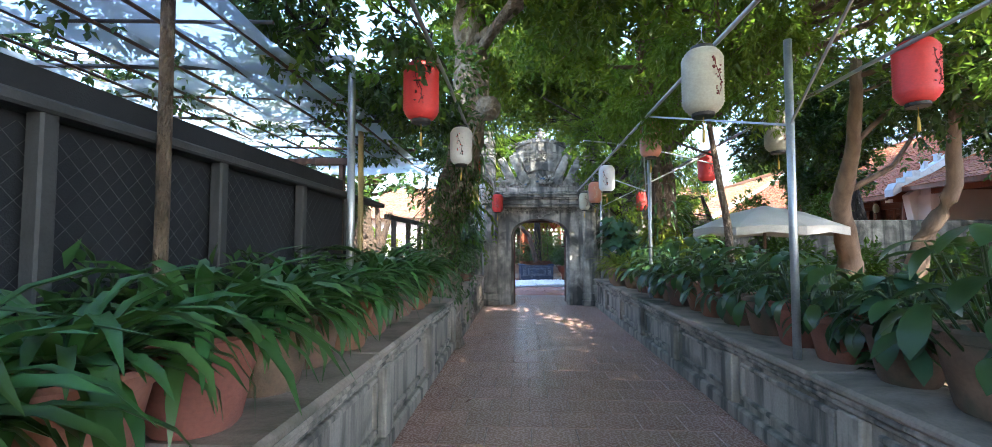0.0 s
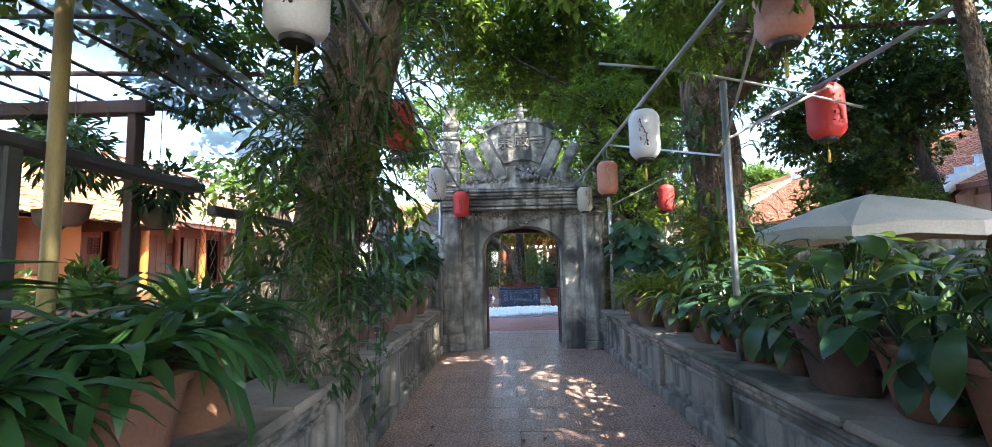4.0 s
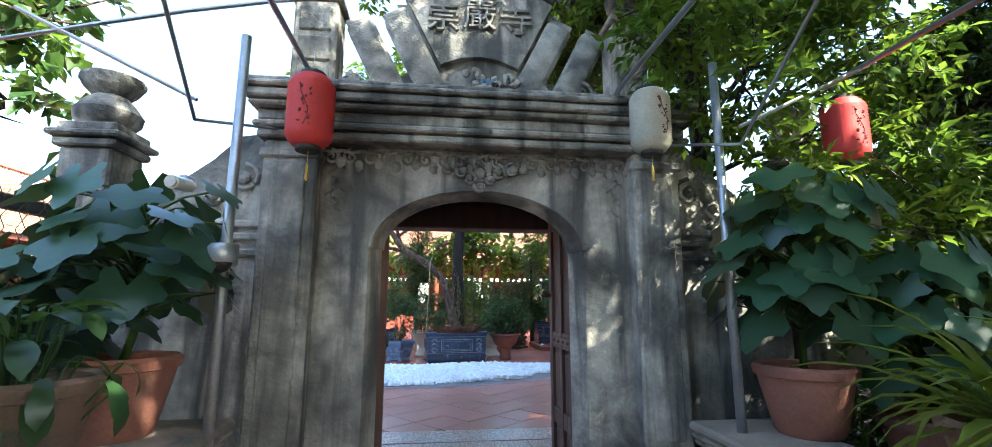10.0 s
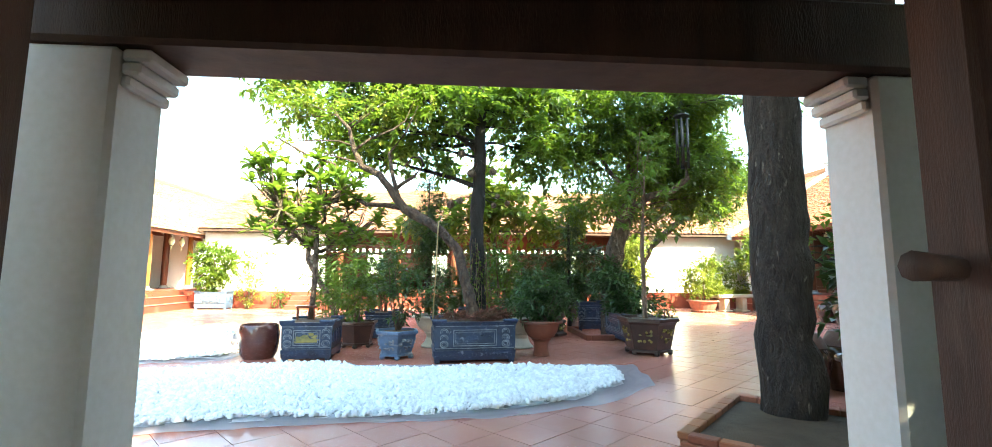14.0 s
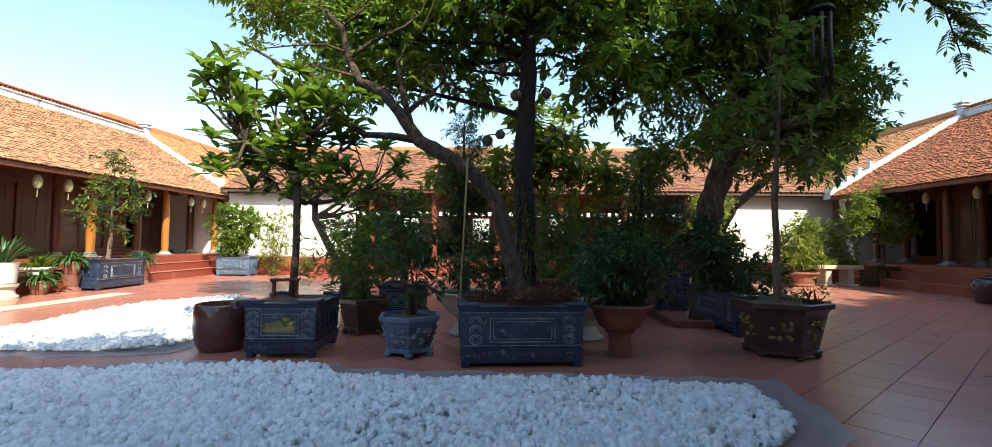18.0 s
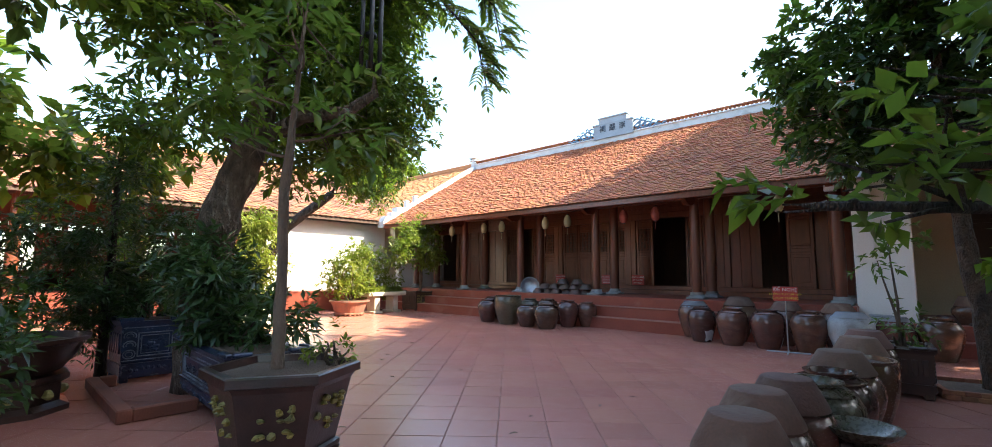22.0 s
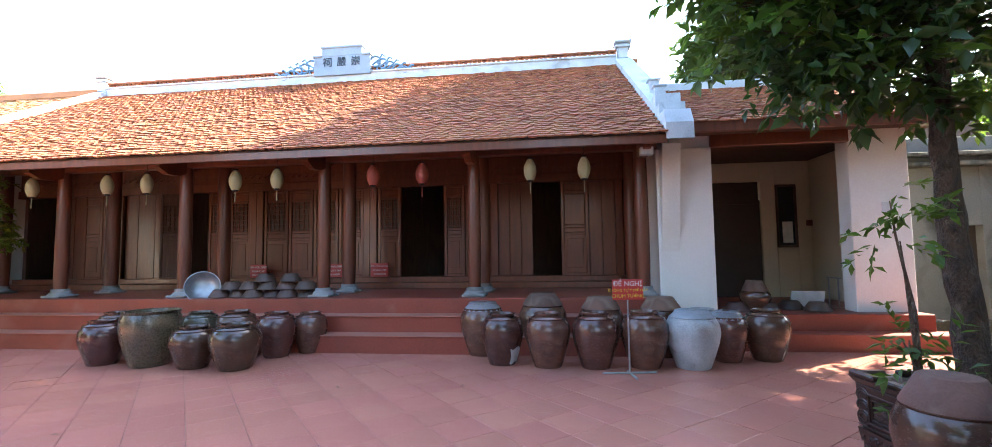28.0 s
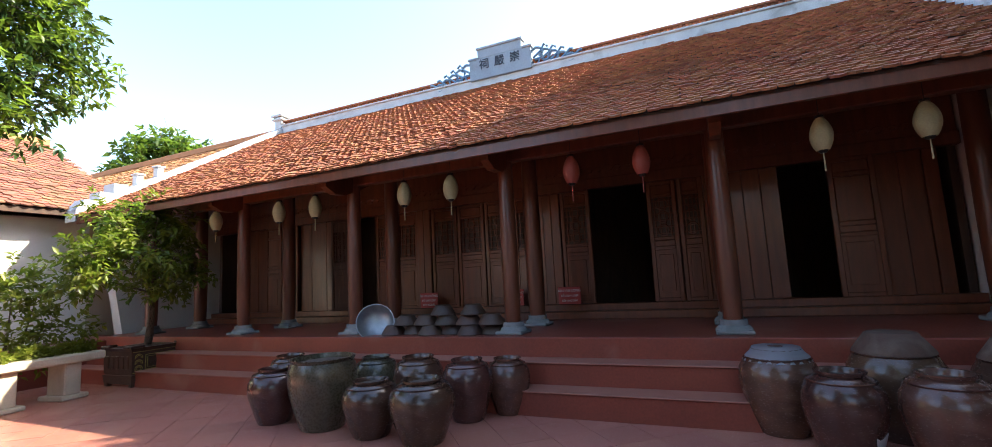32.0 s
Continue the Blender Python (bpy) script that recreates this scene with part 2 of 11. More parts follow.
gold_wood = material("honey_varnished_column", (0.43, 0.17, 0.032), 0.3, (0.25, 0.09, 0.02), 3.0, 0.8, 60, 0.12, stretch=(3, 3, 0.4), coat=0.4, depth=0.003)
column_wood = material("red_brown_varnished_column", (0.15, 0.040, 0.018), 0.42, (0.08, 0.023, 0.012), 3.0, 0.8, 60, 0.12, stretch=(3, 3, 0.4), coat=0.15, depth=0.003)
dark_wood = material("old_dark_beam_wood", (0.10, 0.054, 0.034), 0.7, (0.052, 0.029, 0.02), 3.0, 0.8, 70, 0.35, stretch=(4, 4, 0.6))
door_wood = material("weathered_door_wood", (0.092, 0.040, 0.026), 0.68, (0.045, 0.022, 0.016), 2.6, 0.8, 80, 0.35, stretch=(7, 7, 0.7), stain=(0.17, 0.11, 0.075), stain_scale=2.0, stain_cut=(0.58, 0.78), depth=0.006)
# shade of rooms and jar mouths, put into a dark colour
interior_shade = material("painted_interior_shade", (0.10, 0.068, 0.052), 0.9, (0.05, 0.034, 0.027), 2.0, 0.7, 40, 0.1)
steel = material("galvanised_pipe", (0.42, 0.43, 0.44), 0.42, (0.28, 0.29, 0.30), 8.0, 0.7, 90, 0.12, metal=0.75, depth=0.002)
iron = material("rusted_iron", (0.10, 0.075, 0.065), 0.7, (0.16, 0.07, 0.035), 8.0, 0.7, 90, 0.4, metal=0.3)
bamboo = material("bamboo_pole", (0.32, 0.25, 0.10), 0.5, (0.20, 0.15, 0.06), 6.0, 0.8, 70, 0.2, stretch=(3, 3, 0.5))
terracotta = material("terracotta_pot", (0.27, 0.115, 0.07), 0.8, (0.17, 0.075, 0.05), 4.0, 0.8, 60, 0.35, by_object=0.3, stain=(0.12, 0.10, 0.08), stain_scale=3.5, stain_cut=(0.55, 0.75))
old_pot = material("mossy_old_clay_pot", (0.19, 0.11, 0.075), 0.85, (0.10, 0.07, 0.05), 4.0, 0.8, 60, 0.45, by_object=0.3, stain=(0.07, 0.07, 0.045), stain_scale=4.0)
jar_glaze = material("brown_glazed_stoneware", (0.105, 0.046, 0.030), 0.24, (0.055, 0.026, 0.020), 3.0, 0.8, 45, 0.15, by_object=0.4, stain=(0.15, 0.085, 0.06), stain_scale=2.6, stain_cut=(0.58, 0.8), coat=0.4, stretch=(1, 1, 2.2), depth=0.004)
jar_green = material("olive_glazed_stoneware", (0.075, 0.065, 0.038), 0.28, (0.035, 0.03, 0.022), 3.0, 0.8, 45, 0.15, stain=(0.13, 0.10, 0.06), stain_scale=3.0, coat=0.3, depth=0.004)
jar_white = material("whitewashed_jar", (0.46, 0.48, 0.49), 0.8, (0.27, 0.27, 0.27), 3.0, 0.9, 50, 0.4, stain=(0.15, 0.11, 0.09), stain_scale=3.0, stain_cut=(0.6, 0.75))
lid_clay = material("unglazed_clay_lid", (0.17, 0.085, 0.058), 0.8, (0.09, 0.05, 0.037), 4.0, 0.8, 60, 0.4, by_object=0.3, stain=(0.22, 0.14, 0.10), stain_scale=4.0)
blue_glaze = material("blue_black_glazed_stoneware", (0.022, 0.041, 0.092), 0.4, (0.010, 0.016, 0.032), 6.0, 0.85, 60, 0.5, stain=(0.15, 0.18, 0.23), stain_scale=14.0, stain_cut=(0.60, 0.72), coat=0.25, depth=0.006)
blue_light = material("worn_blue_stoneware", (0.11, 0.17, 0.27), 0.5, (0.05, 0.08, 0.13), 5.0, 0.8, 60, 0.3, stain=(0.30, 0.33, 0.34), stain_scale=6.0, stain_cut=(0.6, 0.75))
relief_pale = material("pale_worn_relief", (0.22, 0.25, 0.29), 0.6, (0.06, 0.07, 0.09), 9.0, 0.9, 60, 0.3)
red_clay = material("red_clay_pot", (0.23, 0.075, 0.043), 0.75, (0.15, 0.052, 0.034), 3.0, 0.8, 60, 0.3, stain=(0.10, 0.055, 0.042), stain_scale=3.0, stain_cut=(0.55, 0.75))
yellow_glaze = material("mustard_relief_glaze", (0.33, 0.27, 0.07), 0.55, (0.12, 0.12, 0.05), 9.0, 0.9, 60, 0.3)
brown_glaze = material("brown_black_glazed_tub", (0.055, 0.026, 0.018), 0.35, (0.025, 0.014, 0.011), 5.0, 0.8, 60, 0.2, coat=0.25)
stone_bench_mat = material("pale_cut_stone", (0.52, 0.47, 0.37), 0.8, (0.36, 0.32, 0.25), 3.0, 0.7, 60, 0.35)
white_glaze = material("white_glazed_pot", (0.66, 0.67, 0.66), 0.3, (0.5, 0.5, 0.5), 3.0, 0.5, 50, 0.1, coat=0.3)
pebble_white = material("white_marble_pebble", (0.80, 0.82, 0.84), 0.7, (0.66, 0.68, 0.71), 5.0, 0.6, 60, 0.3, by_island=0.12)
plastic_film = net_material("clear_plastic_sheet", (0.62, 0.65, 0.70), 0.42, 0.22)
bark_grey = material("grey_brown_bark", (0.17, 0.12, 0.082), 0.9, (0.06, 0.043, 0.03), 4.5, 0.95, 30, 1.0, stretch=(2.2, 2.2, 1.0), stain=(0.30, 0.25, 0.19), stain_scale=3.4, stain_cut=(0.58, 0.72), depth=0.05)
bark_mottled = material("mottled_grey_bark", (0.30, 0.245, 0.185), 0.9, (0.12, 0.092, 0.065), 4.0, 0.95, 30, 1.0, stretch=(2.0, 2.0, 1.0), stain=(0.42, 0.37, 0.30), stain_scale=3.0, stain_cut=(0.56, 0.7), depth=0.05)
bark_dark = material("dark_damp_bark", (0.055, 0.042, 0.034), 0.8, (0.02, 0.016, 0.013), 5.0, 0.95, 30, 1.0, stretch=(2.5, 2.5, 0.7), stain=(0.20, 0.18, 0.15), stain_scale=11.0, stain_cut=(0.64, 0.72), depth=0.05)
bark_brown = material("brown_knotty_bark", (0.105, 0.066, 0.042), 0.9, (0.045, 0.030, 0.022), 6.0, 0.95, 34, 1.0, stretch=(2.0, 2.0, 1.0), stain=(0.17, 0.125, 0.085), stain_scale=5.0, stain_cut=(0.6, 0.74), depth=0.05)
bark_black = material("blackened_bark", (0.026, 0.023, 0.022), 0.9, (0.013, 0.012, 0.011), 4.0, 0.9, 40, 1.0, stretch=(2.5, 2.5, 1.0), stain=(0.10, 0.095, 0.09), stain_scale=5.0, stain_cut=(0.66, 0.74), depth=0.05)
bark_pale = material("pale_smooth_bark", (0.205, 0.142, 0.098), 0.85, (0.11, 0.075, 0.052), 3.0, 0.9, 40, 0.8, stretch=(2, 2, 0.8), depth=0.02)
lantern_red = material("red_lantern_paper", (0.55, 0.035, 0.03), 0.6, (0.42, 0.03, 0.03), 5.0, 0.6, 60, 0.1, leafy=0.0)
lantern_white = material("white_lantern_cloth", (0.66, 0.66, 0.66), 0.7, (0.52, 0.51, 0.50), 5.0, 0.7, 60, 0.1)
lantern_grey = material("faded_grey_lantern_cloth", (0.40, 0.37, 0.28), 0.7, (0.28, 0.26, 0.20), 5.0, 0.8, 60, 0.1)
lantern_orange = material("faded_orange_lantern_cloth", (0.48, 0.17, 0.10), 0.7, (0.40, 0.24, 0.17), 5.0, 0.8, 60, 0.1)
black_trim = material("black_trim", (0.015, 0.013, 0.013), 0.5)
tassel_gold = material("yellow_tassel", (0.40, 0.27, 0.05), 0.8)
canvas_white = material("grey_umbrella_canvas", (0.43, 0.415, 0.38), 0.85, (0.34, 0.33, 0.30), 2.0, 0.6, 60, 0.15)
dark_post = material("dark_painted_post", (0.055, 0.058, 0.062), 0.7, (0.03, 0.032, 0.034), 4.0, 0.8, 60, 0.3)
shade_cloth = material("black_shade_cloth", (0.012, 0.0145, 0.019), 0.95, (0.021, 0.024, 0.029), 2.0, 0.8, 120, 0.3)
sign_red = material("red_sign_paint", (0.50, 0.04, 0.03), 0.45, (0.42, 0.035, 0.03), 3.0, 0.6, 40, 0.05)
sign_maroon = material("maroon_sign_paint", (0.42, 0.045, 0.04), 0.45, (0.28, 0.03, 0.03), 3.0, 0.6, 40, 0.05)
letter_white = material("white_lettering", (0.75, 0.74, 0.72), 0.6)
letter_yellow = material("yellow_lettering", (0.75, 0.55, 0.06), 0.6)
brick_orange = material("orange_painted_brick", (0.36, 0.14, 0.07), 0.8, (0.24, 0.10, 0.055), 4.0, 0.7, 60, 0.35, by_object=0.2)
ochre_wall = material("ochre_wall_paint", (0.56, 0.29, 0.10), 0.8, (0.46, 0.23, 0.085), 1.0, 0.6, 40, 0.2)
paper = material("white_paper", (0.74, 0.74, 0.72), 0.8)
leaf_mid = leaf_material("mid_green_leaf", (0.078, 0.135, 0.026), (0.040, 0.082, 0.020), 0.36, 0.5)
leaf_dark = leaf_material("dark_green_leaf", (0.040, 0.086, 0.027), (0.024, 0.056, 0.019), 0.35, 0.24)
leaf_bright = leaf_material("bright_green_leaf", (0.135, 0.19, 0.024), (0.075, 0.13, 0.02), 0.42, 0.6)
leaf_yellow = leaf_material("yellow_green_leaf", (0.21, 0.22, 0.028), (0.11, 0.15, 0.022), 0.45, 0.45)
leaf_strap = leaf_material("strap_leaf", (0.050, 0.122, 0.032), (0.028, 0.078, 0.024), 0.35, 0.24)
leaf_blue = leaf_material("blue_green_broad_leaf", (0.035, 0.082, 0.045), (0.022, 0.055, 0.028), 0.35, 0.12)
dry_moss = leaf_material("dry_brown_litter", (0.17, 0.058, 0.048), (0.10, 0.036, 0.032), 0.8, 0.15)
net_blue = net_material("blue_white_shade_net", (0.55, 0.63, 0.72), 0.40)

# ---- geometry helpers ----
class Geo:
    """Collects faces for one mesh."""
    def __init__(self):
        self.v, self.f, self.m = [], [], []

    def add(self, verts, faces, m=0):
        n = len(self.v)
        self.v.extend(verts)
        self.f.extend([tuple(i + n for i in q) for q in faces])
        self.m.extend([m] * len(faces))
        return n

    def turn(self, start, mat):
        for i in range(start, len(self.v)):
            self.v[i] = tuple(mat @ Vector(self.v[i]))
        return self

    def box(self, x0, x1, y0, y1, z0, z1, b=0.008, m=0):
        b = min(b, (x1 - x0) * 0.45, (y1 - y0) * 0.45, (z1 - z0) * 0.45)
        vs = []
        for X, sx in ((x0, 1), (x1, -1)):
            for Y, sy in ((y0, 1), (y1, -1)):
                for Z, sz in ((z0, 1), (z1, -1)):
                    vs += [(X, Y + sy * b, Z + sz * b), (X + sx * b, Y, Z + sz * b), (X + sx * b, Y + sy * b, Z)]
        c = lambda i, j, k, a: (i * 4 + j * 2 + k) * 3 + a
        fs = [(c(0, 0, 0, 0), c(0, 0, 1, 0), c(0, 1, 1, 0), c(0, 1, 0, 0)), (c(1, 0, 0, 0), c(1, 1, 0, 0), c(1, 1, 1, 0), c(1, 0, 1, 0)),
              (c(0, 0, 0, 1), c(1, 0, 0, 1), c(1, 0, 1, 1), c(0, 0, 1, 1)), (c(0, 1, 0, 1), c(0, 1, 1, 1), c(1, 1, 1, 1), c(1, 1, 0, 1)),
              (c(0, 0, 0, 2), c(0, 1, 0, 2), c(1, 1, 0, 2), c(1, 0, 0, 2)), (c(0, 0, 1, 2), c(1, 0, 1, 2), c(1, 1, 1, 2), c(0, 1, 1, 2))]
        for i in (0, 1):
            for j in (0, 1):
                fs.append((c(i, j, 0, 0), c(i, j, 0, 1), c(i, j, 1, 1), c(i, j, 1, 0)))
                fs.append((c(i, 0, j, 0), c(i, 0, j, 2), c(i, 1, j, 2), c(i, 1, j, 0)))
                fs.append((c(0, i, j, 1), c(0, i, j, 2), c(1, i, j, 2), c(1, i, j, 1)))
                for k in (0, 1):
                    fs.append((c(i, j, k, 0), c(i, j, k, 1), c(i, j, k, 2)))
        return self.add(vs, fs, m)

    def lathe(self, prof, n=20, x=0, y=0, z=0, m=0, sides=None, turn=0.0, sx=1.0, sy=1.0, close=True):
        k = sides or n
        vs, fs = [], []
        for r, h in prof:
            for i in range(k):
                a = 2 * math.pi * (i + turn) / k
                vs.append((x + r * math.cos(a) * sx, y + r * math.sin(a) * sy, z + h))
        for j in range(len(prof) - 1):
            for i in range(k):
                fs.append((j * k + i, j * k + (i + 1) % k, (j + 1) * k + (i + 1) % k, (j + 1) * k + i))
        if close:
            fs.append(tuple(reversed(range(k))))
            fs.append(tuple(range((len(prof) - 1) * k, len(prof) * k)))
        return self.add(vs, fs, m)

    def tube(self, pts, radii, n=6, m=0, close=True):
        pts = [Vector(p) for p in pts]
        if isinstance(radii, (int, float)):
            radii = [radii] * len(pts)
        vs, fs = [], []
        for i, p in enumerate(pts):
            d = (pts[min(i + 1, len(pts) - 1)] - pts[max(i - 1, 0)])
            if d.length < 1e-6:
                d = Vector((0, 0, 1))
            d.normalize()
            u = d.cross(Vector((0, 0, 1)) if abs(d.z) < 0.9 else Vector((1, 0, 0))).normalized()
            w = d.cross(u)
            for k in range(n):
                a = 2 * math.pi * k / n
                vs.append(tuple(p + (u * math.cos(a) + w * math.sin(a)) * radii[i]))
        for i in range(len(pts) - 1):
            for k in range(n):
                fs.append((i * n + k, i * n + (k + 1) % n, (i + 1) * n + (k + 1) % n, (i + 1) * n + k))
        if close:
            fs += [tuple(reversed(range(n))), tuple(range((len(pts) - 1) * n, len(pts) * n))]
        return self.add(vs, fs, m)

    def slab(self, poly, y0, y1, m=0):
        """An outline in x and z, drawn out from y0 to y1."""
        n = len(poly)
        vs = [(x, y0, z) for x, z in poly] + [(x, y1, z) for x, z in poly]
        fs = [tuple(range(n)), tuple(reversed(range(n, 2 * n)))] + [((i + 1) % n, i, n + i, n + (i + 1) % n) for i in range(n)]
        return self.add(vs, fs, m)

    def blob(self, c, r, m=0, seed=0, n=8, rough=0.2):
        """A small uneven lump."""
        rnd = random.Random(seed)
        prof = [(math.sin(math.pi * j / 5), -math.cos(math.pi * j / 5)) for j in range(6)]
        vs, fs = [], []
        for rr, h in prof:
            for i in range(n):
                a = 2 * math.pi * i / n
                q = 1 + rnd.uniform(-rough, rough)
                vs.append((c[0] + max(rr, 0.05) * math.cos(a) * r[0] * q, c[1] + max(rr, 0.05) * math.sin(a) * r[1] * q, c[2] + h * r[2]))
        for j in range(5):
            for i in range(n):
                fs.append((j * n + i, j * n + (i + 1) % n, (j + 1) * n + (i + 1) % n, (j + 1) * n + i))
        return self.add(vs, fs, m)

    def mesh(self, name, mats, smooth=False):
        me = bpy.data.meshes.new(name)
        me.from_pydata(self.v, [], self.f)
        for mt in (mats if isinstance(mats, (list, tuple)) else [mats]):
            me.materials.append(mt)
        if isinstance(mats, (list, tuple)) and len(mats) > 1:
            me.polygons.foreach_set("material_index", self.m)
        if smooth:
            me.polygons.foreach_set("use_smooth", [True] * len(me.polygons))
            if smooth != "all":
                me.set_sharp_from_angle(angle=radians(smooth if smooth > 1 else 40))
        me.update()
        return me


def part(name, g, mats, parent=None, label="", smooth=False, kind="", category="", at=None):
    """One mesh object, under a thing or a part if one is given."""
    ob = new(name, g if isinstance(g, bpy.types.Mesh) else g.mesh(name, mats, smooth))
    if parent:
        ob.parent = parent
    if at is not None:
        ob.matrix_basis = at
    return tagged(ob, label, category, "", kind)


def thing(name, label, category, x=0, y=0, z=0, rz=0, group="", kind=""):
    ob = new(name)
    ob.empty_display_size = 0.2
    ob.matrix_basis = pose(x, y, z, 0, 0, rz)
    return tagged(ob, label, category, group, kind)


def quick(name, fill, mats, parent=None, label="", smooth=False, **more):
    g = Geo()
    fill(g)
    return part(name, g, mats, parent, label, smooth, **more)


def leaf_faces(name, p, out, side, size, shape, mat, rs):
    """Folded leaves of four corners: where they sit, the way they point and their sideways axis."""
    count = len(p)
    nor = np.cross(side, out)
    L = size * (0.6 + 0.75 * rs.rand(count, 1))
    Wd = L / shape
    v = np.stack([p, p + out * L * 0.45 + side * Wd * 0.5 + nor * Wd * 0.15, p + out * L - nor * L * 0.14, p + out * L * 0.45 - side * Wd * 0.5 + nor * Wd * 0.15], axis=1).reshape(-1, 3)
    me = bpy.data.meshes.new(name)
    idx = np.arange(count) * 4
    tri = np.stack([idx, idx + 1, idx + 2, idx, idx + 2, idx + 3], axis=1).reshape(-1)
    me.vertices.add(count * 4); me.vertices.foreach_set("co", v.astype(np.float32).ravel())
    me.loops.add(len(tri)); me.loops.foreach_set("vertex_index", tri.astype(np.int32))
    me.polygons.add(count * 2); me.polygons.foreach_set("loop_start", (np.arange(count * 2) * 3).astype(np.int32))
    me.materials.append(mat)
    me.update(calc_edges=True)
    return me


def spray_mesh(name, centres, radii, count, size, mat, seed=0, shape=2.2, droop=0.25, per=11, tufts=9):
    """Leaves in rows along many short twigs that fan out of each clump and end in a small rosette."""
    rs = np.random.RandomState(seed)
    unit = lambda a: a / (np.linalg.norm(a, axis=1, keepdims=True) + 1e-9)
    c, r = np.array(centres, float), np.array(radii, float)
    a = unit(rs.normal(size=(len(c) * tufts, 3)))
    q = np.repeat(r, tufts)
    c = np.repeat(c, tufts, axis=0) + a * q[:, None] * (0.25 + 0.55 * rs.rand(len(a), 1)) * np.array([1, 1, 0.8])
    q = q * (0.16 + 0.16 * rs.rand(len(q)))
    n = max(1, count // per)
    pick = rs.choice(len(c), n, p=q ** 2 / (q ** 2).sum())
    d = unit(rs.normal(size=(n, 3)) * np.array([1, 1, 0.7]))
    base = c[pick] + d * q[pick][:, None] * rs.rand(n, 1)
    way = unit(d + a[pick] * 0.5 + rs.normal(scale=0.35, size=(n, 3)) + np.array([0, 0, 0.1 - droop]))
    length = np.minimum(size * (1.5 + 1.8 * rs.rand(n, 1)), q[pick][:, None] * 2.0 + size)
    across = unit(np.cross(way, np.array([0.05, 0.02, 1.0]) + rs.normal(scale=0.35, size=(n, 3))))
    k = np.tile(np.arange(per), n)
    w = np.repeat(np.arange(n), per)
    f = np.minimum(1.0, (k + 1.0) / (per - 3))[:, None]
    sag = np.array([0, 0, -1.0]) * (0.25 + droop) * (f ** 2) * length[w] * 0.35
    p = base[w] + way[w] * length[w] * f + sag
    turn = np.where(k % 2 == 0, 1.0, -1.0)[:, None]
    end = (k >= per - 4)[:, None]
    spin = (k * 2.4 + rs.rand(len(k)) * 0.8)[:, None]
    third = np.cross(across, way)
    out = np.where(end, way[w] * 0.55 + across[w] * np.cos(spin) + third[w] * np.sin(spin) * 0.7, way[w] * 0.65 + across[w] * turn * 0.85 + third[w] * 0.15)
    out = unit(out + rs.normal(scale=0.22, size=out.shape) + np.array([0, 0, -0.5 * droop]))
    up = np.array([0, 0, 1.0]) + rs.normal(scale=0.4, size=out.shape)
    return leaf_faces(name, p, out, unit(np.cross(out, up)), size, shape, mat, rs)


def leaf_mesh(name, centres, radii, count, size, mat, seed=0, shape=2.2, droop=0.25, shell=0.55):
    """Many small folded leaves, in uneven clumps round the centres."""
    rs = np.random.RandomState(seed)
    c = np.array(centres, float)
    r = np.array([q if isinstance(q, (tuple, list)) else (q, q, q * 0.8) for q in radii], float)
    w = (r.prod(axis=1)) ** (2 / 3)
    pick = rs.choice(len(c), count, p=w / w.sum())
    d = rs.normal(size=(count, 3)); d /= np.linalg.norm(d, axis=1, keepdims=True)
    rad = shell + (1 - shell) * rs.rand(count, 1) ** 0.7
    lump = 0.75 + 0.35 * np.sin(d[:, :1] * 5 + pick[:, None]) * np.cos(d[:, 1:2] * 6 + 2 * pick[:, None])
    p = c[pick] + d * rad * lump * r[pick]
    out = d + rs.normal(scale=0.6, size=(count, 3)); out[:, 2] -= droop
    out /= np.linalg.norm(out, axis=1, keepdims=True)
    up = rs.normal(scale=0.5, size=(count, 3)) + np.array([0, 0, 1.0])
    side = np.cross(out, up); side /= np.linalg.norm(side, axis=1, keepdims=True) + 1e-9
    return leaf_faces(name, p, out, side, size, shape, mat, rs)


def strap(g, base, yaw, length, width, rise, bend, m=0, segs=5, fold=0.25, twist=0.0):
    """One long leaf that rises and arches over."""
    bx, by, bz = base
    ca, sa = math.cos(yaw), math.sin(yaw)
    pts, d, z, ang = [], 0.0, 0.0, rise
    for i in range(segs + 1):
        pts.append((d, z))
        d += length / segs * math.cos(ang); z += length / segs * math.sin(ang)
        ang -= bend / segs
    vs, fs = [], []
    for i, (d, z) in enumerate(pts):
        t = i / segs
        w = width * (0.35 + 1.3 * t) * (1 - t ** 3) if t < 1 else 0.002
        w = min(w, width) if t < 0.8 else w
        up = w * fold
        tw = twist * t
        for s, u in ((-1, up), (0, 0), (1, up)):
            ox, oy = -sa * s * w * 0.5, ca * s * w * 0.5
            vs.append((bx + ca * d + ox, by + sa * d + oy, bz + z + u + s * tw * w))
    for i in range(segs):
        a = i * 3
        fs += [(a, a + 1, a + 4, a + 3), (a + 1, a + 2, a + 5, a + 4)]
    g.add(vs, fs, m)


def text_mesh(body, size, depth=0.004):
    cu = bpy.data.curves.new("lettering", "FONT")
    cu.body, cu.size, cu.extrude, cu.align_x, cu.align_y = body, size, depth, "CENTER", "CENTER"
    ob = bpy.data.objects.new("lettering", cu)
    scene.collection.objects.link(ob)
    me = bpy.data.meshes.new_from_object(ob.evaluated_get(bpy.context.evaluated_depsgraph_get()))
    bpy.data.objects.remove(ob)
    return me


